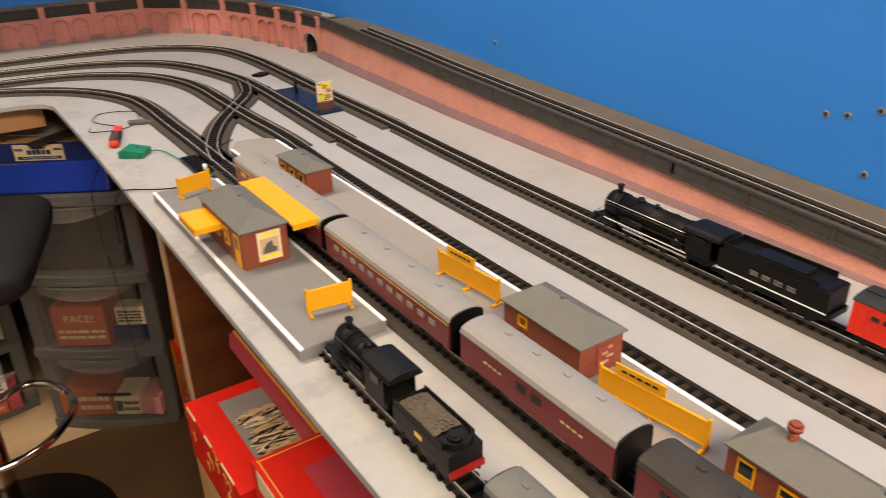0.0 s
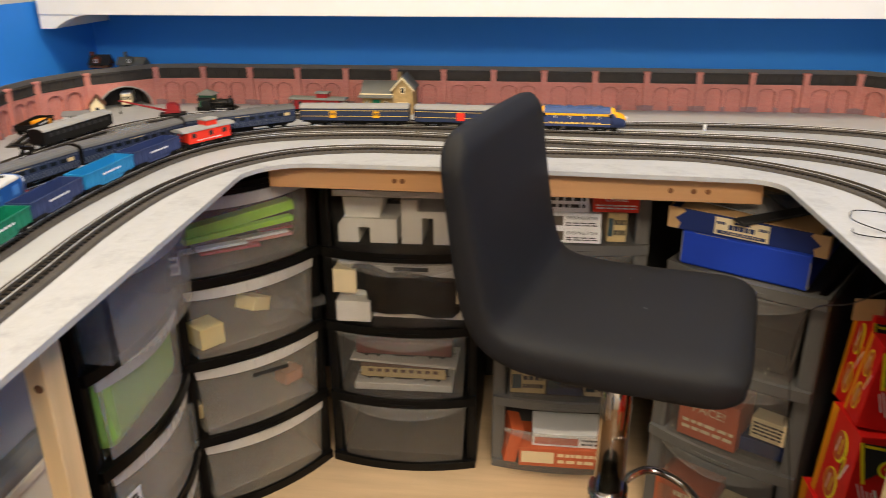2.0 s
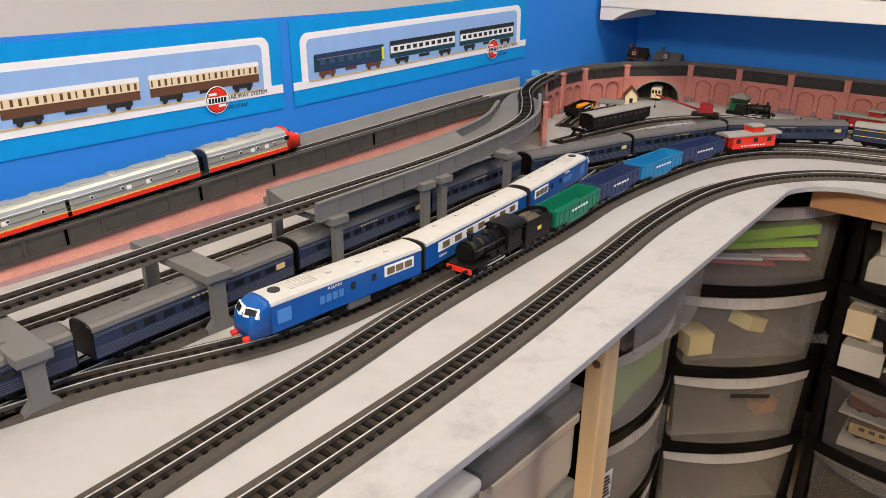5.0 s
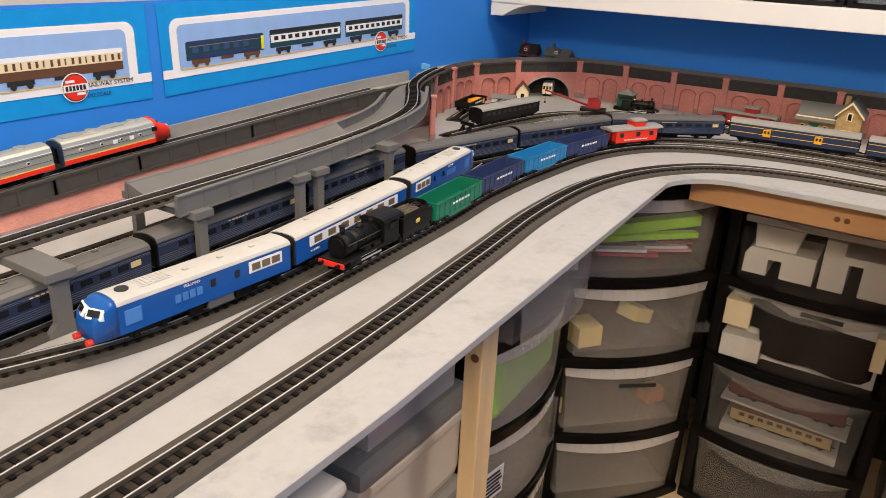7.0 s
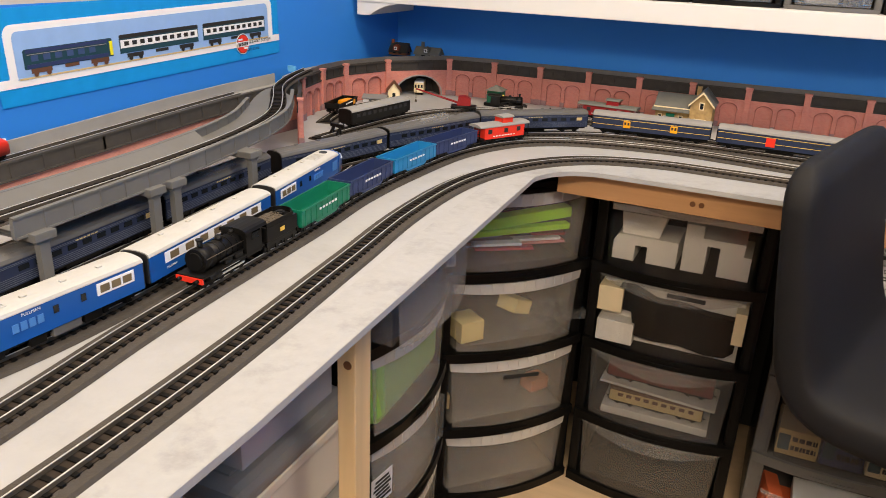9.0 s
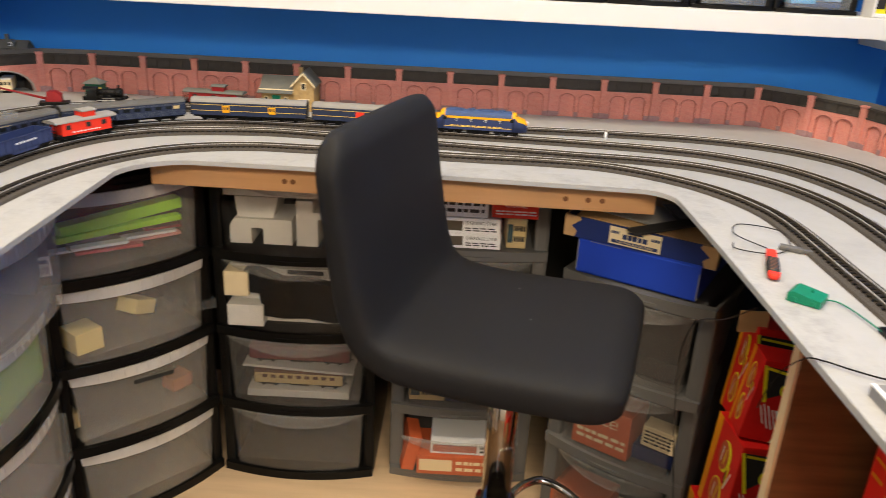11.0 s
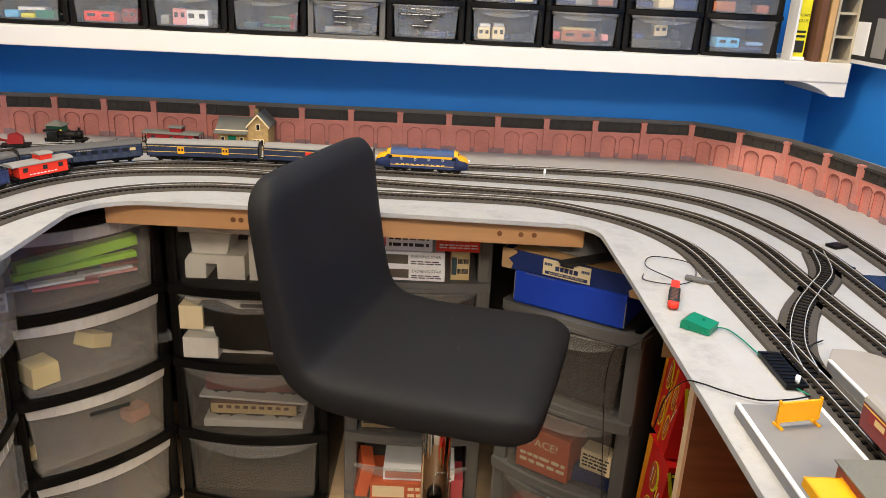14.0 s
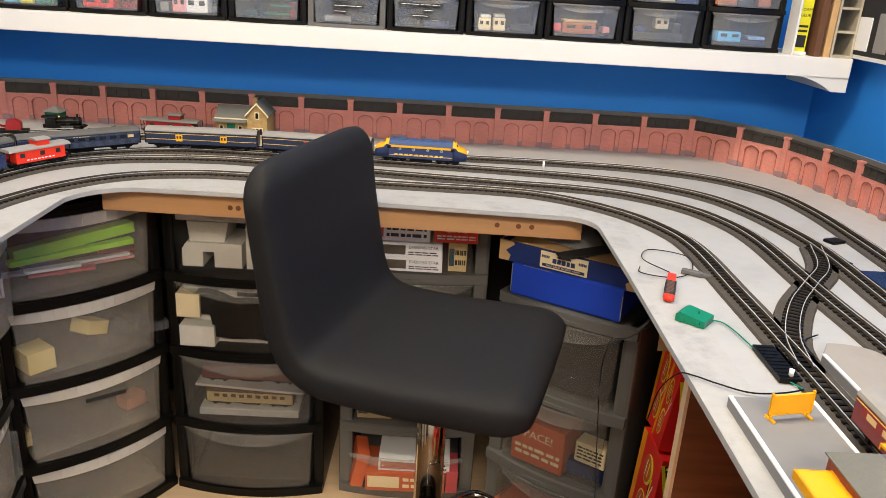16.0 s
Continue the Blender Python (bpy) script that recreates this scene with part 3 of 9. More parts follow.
wall = thing("retaining_wall", pose(0, 0, 0), "printed red brick card retaining wall with blind arches and dark parapet", "model wall")
for i, (a, b) in enumerate(zip(FAR_PILLARS, FAR_PILLARS[1:])):
    kind = "tunnel" if i == 3 else "portal" if i == len(FAR_PILLARS) - 2 else "arches"
    brick_panel(wall, a, b, WALL_TOP, kind)
for i, p in enumerate(FAR_PILLARS):
    a, b = FAR_PILLARS[max(i - 1, 0)], FAR_PILLARS[min(i + 1, len(FAR_PILLARS) - 1)]
    pillar(wall, p, math.atan2(b[1] - a[1], b[0] - a[0]), WALL_TOP)

brick_panel(wall, (-1.047, 1.680), (-1.160, 1.852), WALL_TOP - 0.006, "plain")
pillar(wall, (-1.047, 1.680), radians(123), WALL_TOP - 0.006)

# grey road ledge on top of the wall, from one side wall round to the other
def ledge_line(pts, off):
    line = [Vector((*p, 0)) for p in pts]
    return [p + n * off for p, (d, n) in zip(line, sides(line))]


bm = B()
far = ledge_line(FAR_PILLARS, 0.022)
sweep(bm, [p + Vector((0, 0, WALL_TOP - 0.005)) for p in far], [(-0.016, 0), (0.022, 0), (0.022, 0.004), (-0.016, 0.004)])
tagged(part("wall_top_road", bm, "concrete"), "grey card roadway along the top of the brick wall", "model road")
strip = ledge_line(FAR_PILLARS, 0.006)
for seg, mat, lab in ((strip[:5], "roof_dark", "mid grey card strip above the curved brick wall"), (strip[4:], "roof_dark", "mid grey rear card strip above the brick wall")):
    bm = B()
    sweep(bm, [p + Vector((0, 0, WALL_TOP - 0.001)) for p in seg], [(-0.002, -0.001), (0.002, -0.001), (0.002, 0.009), (-0.002, 0.009)])
    tagged(part("rear_parapet", bm, mat), lab, "model wall")


def side_ledge(name, line, label, out, h=0.025, drop=0.004, up=0.016, bed="concrete"):
    """Sloping brick bank, dark panelled parapet and grey trackbed along a side wall. line: x, y, top z at the front; out: +1 or -1, towards the wall."""
    top = thing(name, pose(0, 0, 0), label, "model wall")
    pts = [Vector(p) for p in line]
    bm = B()
    lo = [bm.verts.new((p.x - out * 0.006, p.y, TOP)) for p in pts]
    hi = [bm.verts.new((p.x + out * 0.004, p.y, p.z - h + 0.001)) for p in pts]
    lo2 = [bm.verts.new((p.x + out * 0.012, p.y, TOP)) for p in pts]
    hi2 = [bm.verts.new((p.x + out * 0.012, p.y, p.z - h + 0.001)) for p in pts]
    for i in range(len(pts) - 1):
        for q in ((lo, hi), (hi, hi2), (hi2, lo2)):
            bm.faces.new((q[0][i], q[0][i + 1], q[1][i + 1], q[1][i]))
    part("brick_bank", bm, "brick_slope", top, uv=True)
    bm = B()
    lo = [bm.verts.new((p.x - out * 0.0066, p.y, TOP + 0.0002)) for p in pts]
    hi = [bm.verts.new((p.x - out * (0.0066 - 0.010 * 0.28), p.y, TOP + (p.z - h - TOP) * 0.28)) for p in pts]
    for i in range(len(pts) - 1):
        bm.faces.new((lo[i], lo[i + 1], hi[i + 1], hi[i]))
    part("footing_course", bm, "brick_dark", top, "violet-grey lower brick courses", uv=True)
    bm = B()
    for p, q in zip(pts, pts[1:]):
        d = q - p
        m = Matrix.Translation(p) @ d.to_track_quat("X", "Z").to_matrix().to_4x4()
        n = max(1, round(d.length / 0.052))
        w = d.length / n
        box(bm, (d.length / 2, 0, -h / 2 + 0.0005), (d.length, 0.004, h), m=m)
        for s in (-1, 1):
            box(bm, (d.length / 2, 0, -h / 2 + 0.0005 + s * (h / 2 - 0.0013)), (d.length, 0.0075, 0.0032), m=m)
        for k in range(n + 1):
            box(bm, (k * w, 0, -h / 2 + 0.0005), (0.004, 0.007, h - 0.003), m=m)
    part("parapet", bm, "parapet_side", top)
    for nm, a, b, z0, z1 in (("trackbed", 0.002, 0.055 if up else 0.102, -drop - 0.004, -drop), ("rear_upstand", 0.0552, 0.059, -drop - 0.004, up)):
        if nm == "rear_upstand" and not up:
            continue
        bm = B()
        rows = [[bm.verts.new((v.x + out * o, v.y, v.z + hh)) for o, hh in ((a, z1), (b, z1), (b, z0), (a, z0))] for v in pts]
        for r0, r1 in zip(rows, rows[1:]):
            for k in range(4):
                bm.faces.new((r0[k], r0[(k + 1) % 4], r1[(k + 1) % 4], r1[k]))
        part(nm, bm, bed, top)
    return top


EAST = [(0.892, -0.7, 0.800), (0.892, 0.3, 0.839), (0.893, 0.56, 0.851), (0.893, 0.72, 0.859), (0.893, 0.92, 0.868), (0.895, 1.20, 0.880), (0.904, 1.40, 0.888), (0.914, 1.61, 0.894), (0.925, 1.768, 0.896)]
side_ledge("east_embankment", EAST, "sloping orange brick bank with a dark parapet and brown trackbed", 1, h=0.0215, drop=0.010, up=0, bed="ledge_brown")
WEST = [(-1.135, 1.80, 0.889), (-1.145, 1.67, 0.885), (-1.15, 1.53, 0.880), (-1.15, 1.31, 0.870), (-1.15, 1.10, 0.861), (-1.15, 0.975, 0.854), (-1.15, 0.79, 0.843), (-1.15, 0.50, 0.831), (-1.15, -0.7, 0.81)]
side_ledge("west_embankment", [(x, y, z + 0.006) for x, y, z in WEST], "sloping orange brick bank with a dark panelled parapet", -1, h=0.026, drop=0.010, up=0.010)

LINES["R"] = [(x + 0.036, y, z - 0.0095) for x, y, z in EAST[:-1]]
LINES["L"] = [(-1.178, y, z - 0.0035) for x, y, z in reversed(WEST[1:])]
track("R", "upper track on the grey ledge above the brick bank", z=0.0, bed=0)
track("L", "upper track on the ledge under the silver diesel", z=0.0, bed=0)


# ---- drawer towers ----
def bowed(bm, w0, w1, z0, z1, bow, thick, y=0.0, n=12, mi=0, smile=0.0):
    """A shell bowed towards -y, w0 wide below and w1 above; smile lowers its lower edge in the middle."""
    rows = []
    for off in (0.0, thick):
        grid = []
        for k, (w, z) in enumerate(((w0, z0), (w1, z1))):
            row = []
            for i in range(n + 1):
                u = 2 * i / n - 1
                zz = z - (smile * (1 - u * u) if k == 0 else 0)
                row.append(bm.verts.new((u * w / 2, y - bow * (1 - u * u) + off, zz)))
            grid.append(row)
        rows.append(grid)
    fs = []
    for i in range(n):
        fs.append(bm.faces.new((rows[0][0][i], rows[0][0][i + 1], rows[0][1][i + 1], rows[0][1][i])))
        fs.append(bm.faces.new((rows[1][0][i], rows[1][1][i], rows[1][1][i + 1], rows[1][0][i + 1])))
        for k in (0, 1):
            fs.append(bm.faces.new((rows[0][k][i], rows[1][k][i], rows[1][k][i + 1], rows[0][k][i + 1])))
    for i in (0, n):
        fs.append(bm.faces.new((rows[0][0][i], rows[0][1][i], rows[1][1][i], rows[1][0][i])))
    for f in fs:
        f.material_index = mi
        f.smooth = False


def drawer_tower(m, w, d, zs, frame, label, bow=0.022, style="ribbed", pw=0.032, rail=0.028):
    """A plastic tower with bowed see-through drawers; zs: heights of the shelves from the bottom up. Returns the tower and its drawers from the top down."""
    t = thing("drawer_tower", m, label, "drawer tower", "drawer towers under the board")
    H = zs[-1]
    plastic = "frosted" if style == "ribbed" else "drawer"
    for s in (-1, 1):
        bm = B()
        box(bm, (s * (w / 2 - pw / 2), d / 2 + 0.004, H / 2), (pw, d - 0.008, H), bevel=min(0.008, pw * 0.3))
        part("side_post", bm, frame, t)
    # the back's near-black colour paints the shade inside the tower
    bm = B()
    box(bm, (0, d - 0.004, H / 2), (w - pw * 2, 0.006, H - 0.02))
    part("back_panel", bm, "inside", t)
    drawers = []
    n = 14
    for i, z in enumerate(zs):
        bm = B()
        pts = [(-w / 2 + 0.002, d - 0.01)] + [((2 * k / n - 1) * (w / 2 - 0.002), -(bow + 0.005) * (1 - (2 * k / n - 1) ** 2)) for k in range(n + 1)] + [(w / 2 - 0.002, d - 0.01)]
        prism(bm, pts, z - (rail if i else min(rail, z)), z, plane="xy")
        part("shelf_rail" if i < len(zs) - 1 else "top_panel", bm, frame, t)
        if i and rail > 0.02:
            # a shallow step along the rail's upper edge
            bm = B()
            bowed(bm, w * 0.62, w * 0.60, z - rail + 0.003, z - rail + 0.010, bow + 0.009, 0.004)
            part("rail_step", bm, frame, t)
    iw = w - 2 * pw - 0.004
    for z0, z1 in reversed(list(zip(zs, zs[1:]))):
        z0 += 0.002
        z1 -= rail + 0.002
        lh = 0.020 if style == "ribbed" else 0.010
        bm = B()
        bowed(bm, iw * 0.94, iw, z0, z1 - lh, bow, 0.002)
        dr = part("drawer", bm, plastic, t, "smoky frosted bowed drawer" if style == "ribbed" else "clear bowed drawer")
        if style == "ribbed":
            bm = B()
            bowed(bm, iw + 0.004, iw + 0.010, z1 - lh, z1, bow + 0.004, 0.005, y=-0.001, smile=0.004)
            part("drawer_lip", bm, "rib_lip", dr, "ribbed cloudy pull lip")
            for k in range(1, 12):
                u = 2 * k / 12 - 1
                bm = B()
                box(bm, (u * iw / 2, -(bow + 0.0055) * (1 - u * u) - 0.0012, z1 - lh / 2), (0.0012, 0.0018, lh - 0.003))
                part("lip_rib", bm, "rib_lip", dr)
        else:
            # crescent pull that hangs from the upper edge
            bm = B()
            bowed(bm, iw + 0.002, iw + 0.006, z1 - lh * 0.6, z1, bow + 0.006, 0.008, y=-0.001, smile=(z1 - z0) * 0.17)
            part("drawer_pull", bm, "lip", dr, "clear crescent pull")
            bm = B()
            bowed(bm, iw + 0.006, iw + 0.008, z1 - 0.003, z1, bow + 0.008, 0.010, y=-0.001)
            part("drawer_rim", bm, "lip", dr)
        bm = B()
        for s in (-1, 1):
            box(bm, (s * iw * 0.47, d / 2, (z0 + z1) / 2 - 0.01), (0.002, d - 0.03, z1 - z0 - 0.02))
        box(bm, (0, d / 2, z0 + 0.001), (iw * 0.93, d - 0.03, 0.002))
        part("drawer_tray", bm, plastic, dr)
        drawers.append((dr, z0, z1))
    return t, drawers


Z4 = [0.02, 0.195, 0.38, 0.56, 0.745]
T2 = drawer_tower(pose(-0.358, 1.985, 0.0), 0.35, 0.36, Z4, "black", "black plastic drawer tower with four translucent drawers", style="smile", pw=0.024, rail=0.021)
T1 = drawer_tower(pose(-0.652, 1.874, 0.0, 0, 0, 46), 0.335, 0.34, Z4, "black", "black plastic drawer tower standing angled in the corner", pw=0.024, rail=0.021)
T3 = drawer_tower(pose(0.014, 2.0, 0.0), 0.325, 0.36, [0.02, 0.195, 0.38, 0.585, 0.755], "grey_frame", "grey plastic drawer tower packed with kit boxes", bow=0.012, style="smile", rail=0.022)
T4 = drawer_tower(pose(0.316, 1.803, 0.0, 0, 0, -34), 0.30, 0.38, [0.02, 0.222, 0.412, 0.60], "grey_frame", "grey plastic drawer tower angled under the board with boxes on top", bow=0.012, style="smile", rail=0.022)
T0 = drawer_tower(pose(-0.750, 1.575, 0.0, 0, 0, 90), 0.335, 0.34, Z4, "black", "black plastic drawer tower under the side of the board", pw=0.026, rail=0.021)


T3[1][-1][0].location.y -= 0.05
T3[1][-1][0].scale.z = 0.82
T0[1][0][0].location.y -= 0.045
# milkier plastic here: its whiteness makes up for weak light on this tower
for dr, _, _ in T0[1]:
    for ob in (dr, *dr.children):
        if ob.name.split(".")[0] == "drawer":
            ob.data.materials[0] = M["milky"]
# smoke-tinted drawers: the two lowest of the second tower, and most of those of the grey towers
for dr in (T2[1][2][0], T2[1][3][0], *(d for d, _, _ in T3[1][1:-1]), *(d for d, _, _ in T4[1])):
    for ob in (dr, *dr.children):
        if ob.name.split(".")[0] in ("drawer", "drawer_tray"):
            ob.data.materials[0] = M["smoky"]


# near-black sheets added along the walls to stand for shade under the board
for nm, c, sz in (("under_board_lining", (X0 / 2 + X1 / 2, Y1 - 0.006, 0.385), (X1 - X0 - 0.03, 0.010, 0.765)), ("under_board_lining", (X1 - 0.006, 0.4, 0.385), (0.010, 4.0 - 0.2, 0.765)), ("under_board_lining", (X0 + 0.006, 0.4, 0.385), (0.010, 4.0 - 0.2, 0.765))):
    tagged(simple(nm, c, sz, "inside"), "added near-black sheet for the shade beneath the board", "panel", kind="structure")


# ---- bar stool ----
def stool():
    t = thing("bar_stool", pose(0.041, 1.545, 0.0, 0, 0, -16.3), "black fabric bar stool with low back and chrome gas-lift pole", "bar stool")
    # side profile in x (forward) and z: back from the top, round the bend, along the seat
    mid = [(-0.186, 0.950), (-0.184, 0.925), (-0.174, 0.84), (-0.160, 0.745), (-0.149, 0.695), (-0.132, 0.662), (-0.102, 0.643), (-0.06, 0.636), (0.02, 0.634), (0.12, 0.637), (0.185, 0.638), (0.224, 0.634)]
    line = spline([(x, 0, z) for x, z in mid], 0.010)
    n = len(line)
    bm = B()
    rings = []
    for i, p in enumerate(line):
        u = i / (n - 1)
        q = line[min(i + 1, n - 1)] - line[max(i - 1, 0)]
        q.normalize()
        nor = Vector((-q.z, 0, q.x))
        half = 0.200 - 0.016 * min(1.0, u / 0.6)
        half -= 0.040 * max(0.0, 1 - u / 0.10) ** 2.2 + 0.030 * max(0.0, (u - 0.90) / 0.10) ** 2.2
        th = 0.025 + 0.009 * min(1.0, max(0.0, (u - 0.15) / 0.4))
        th *= (1 - max(0.0, 1 - u / 0.05) ** 2 * 0.75) * (1 - max(0.0, (u - 0.94) / 0.06) ** 2 * 0.55)
        ring = []
        for k in range(32):
            a = 2 * math.pi * k / 32
            cx, sx = math.cos(a), math.sin(a)
            yy = half * math.copysign(abs(cx) ** 0.30, cx)
            hh = th * math.copysign(abs(sx) ** 0.55, sx)
            ring.append(bm.verts.new(p + Vector((0, yy, 0)) + nor * hh))
        rings.append(ring)
    for a, b in zip(rings, rings[1:]):
        for k in range(32):
            bm.faces.new((a[k], b[k], b[(k + 1) % 32], a[(k + 1) % 32]))
    for r in (rings[0], rings[-1]):
        bm.faces.new(r)
    ob = part("seat_shell", bm, "fabric", t, "black stretch cover over one-piece seat and back", smooth=True)
    mod = ob.modifiers.new("smooth", "SUBSURF")
    mod.levels = mod.render_levels = 1
    bm = B()
    for x, y, w in ((0.12, -0.05, 0.0020), (0.06, -0.02, 0.0009), (0.02, 0.08, 0.0009)):
        box(bm, (x, y, 0.6705), (w, w * 0.4, 0.0005), 20)
    part("lint", bm, "white", t, "white lint specks")
    bm = B()
    cyl(bm, (0.027, 0, 0.03), (0.027, 0, 0.32), 0.029, seg=28)
    part("pole", bm, "gold_chrome", t, "polished chrome outer pole")
    bm = B()
    cyl(bm, (0.027, 0, 0.32), (0.027, 0, 0.598), 0.0245, seg=28)
    part("gas_lift", bm, "gold_chrome", t, "polished chrome inner pole")
    bm = B()
    box(bm, (0.027, 0, 0.602), (0.2, 0.2, 0.02), bevel=0.004)
    part("seat_plate", bm, "black", t)
    bm = B()
    prof = [(0.0, 0.028), (0.05, 0.027), (0.12, 0.018), (0.185, 0.008), (0.19, 0.0)]
    prev = None
    for r, z in prof:
        ring = [bm.verts.new((0.027 + max(r, 0.001) * math.cos(2 * math.pi * k / 48), max(r, 0.001) * math.sin(2 * math.pi * k / 48), z + 0.003)) for k in range(48)]
        if prev:
            for k in range(48):
                bm.faces.new((prev[k], prev[(k + 1) % 48], ring[(k + 1) % 48], ring[k]))
        prev = ring
    bm.faces.new(prev)
    part("base_disc", bm, "black", t, "wide dished black base", smooth=True)
    ring = [(0.035, 0.026, 0.295), (0.055, 0.09, 0.29), (0.09, 0.125, 0.285), (0.150, 0.095, 0.285), (0.183, 0.025, 0.285), (0.165, -0.055, 0.285), (0.125, -0.105, 0.285), (0.065, -0.128, 0.285), (0.038, -0.09, 0.288), (0.030, -0.026, 0.295)]
    bm = B()
    sweep(bm, spline(ring, 0.01), [(0.0075 * math.cos(2 * math.pi * k / 12), 0.0075 * math.sin(2 * math.pi * k / 12)) for k in range(12)])
    part("footrest", bm, "chrome", t, "bent chrome footrest loop", smooth=True)
    bm = B()
    cyl(bm, (0.027, 0, 0.285), (0.027, 0, 0.325), 0.033, seg=28)
    part("collar", bm, "chrome", t)
    return t


stool()

# ---- shelf on the far wall ----
SH0, SH1 = X0 + 0.015, 0.955
sh = thing("wall_shelf", pose(0, 0, 0), "thick white painted wall shelf with rounded bracket end", "shelf")
bm = B()
box(bm, ((SH0 + SH1) / 2, 2.305, 1.053), (SH1 - SH0, 0.248, 0.043), bevel=0.002)
part("board", bm, "shelf_white", sh)
for x, out in ((SH1, 1), (SH0, -1)):
    # corbel under each end, its ogee seen from the front
    bm = B()
    prism(bm, [(x, 1.0312), (x, 1.0005), (x - out * 0.034, 1.0005)] + [(x - out * (0.036 + 0.085 * (k / 8)), 1.0005 + 0.0307 * math.sin(math.pi / 2 * k / 8) ** 0.8) for k in range(1, 9)], 2.1835, 2.2085, plane="xz")
    part("corbel", bm, "shelf_white", sh, "curved white corbel")
    bm = B()
    box(bm, (x - out * 0.018, 2.318, 1.016), (0.03, 0.218, 0.0305))
    part("bearer", bm, "shelf_white", sh)


# ---- lettering ----
def words(text, size, m, mat, parent=None, name="lettering"):
    """Built-in lettering as a thin mesh; lies in the local xy plane of m, its middle at the origin."""
    cu = bpy.data.curves.new(name, "FONT")
    cu.body, cu.size, cu.align_x, cu.align_y, cu.extrude, cu.resolution_u = text, size, "CENTER", "CENTER", 0.0001, 2
    tmp = bpy.data.objects.new(name, cu)
    me = bpy.data.meshes.new_from_object(tmp)
    bpy.data.objects.remove(tmp)
    me.materials.append(M[mat])
    ob = new(name, me)
    ob.parent = parent
    ob.matrix_local = m
    return ob


def bars(bm, cx, cy, w, h, rows, z, mi=0, seed=1):
    """Rows of plain bars in the xy plane, standing for small print."""
    rg = random.Random(seed)
    for r in range(rows):
        y = cy + h / 2 - (r + 0.5) * h / rows
        x = cx - w / 2
        while x < cx + w / 2 - 0.002:
            l = min(rg.uniform(0.08, 0.25) * w, cx + w / 2 - x)
            box(bm, (x + l / 2, y, z), (l * 0.9, h / rows * 0.5, 0.0003), mi=mi)
            x += l * 1.15


# ---- rolling stock ----
def arch_outline(w, z0, z1, rise, n=8):
    pts = [(-w / 2, z0), (w / 2, z0), (w / 2, z1)]
    for i in range(1, n):
        a = math.pi * i / n
        pts.append((w / 2 * math.cos(a), z1 + rise * math.sin(a) ** 0.8))
    return pts + [(-w / 2, z1)]


def bogie(parent, x, wheels=2, r=0.0062, pitch=0.028, name="bogie"):
    bm = B()
    ln = pitch * (wheels - 1) + 0.016
    for s in (-1, 1):
        box(bm, (x, s * 0.0125, 0.0075), (ln, 0.0024, 0.005), bevel=0.0006)
        for k in range(wheels):
            box(bm, (x + (k - (wheels - 1) / 2) * pitch, s * 0.0137, 0.006), (0.006, 0.002, 0.007))
    box(bm, (x, 0, 0.009), (0.008, 0.024, 0.003))
    bg = part(name, bm, "black", parent)
    for k in range(wheels):
        xx = x + (k - (wheels - 1) / 2) * pitch
        bm = B()
        for s in (-1, 1):
            cyl(bm, (xx, s * 0.0072, r), (xx, s * 0.0096, r), r, seg=14)
        cyl(bm, (xx, -0.0072, r), (xx, 0.0072, r), 0.0012, seg=6)
        part("wheelset", bm, "loco_black", bg)


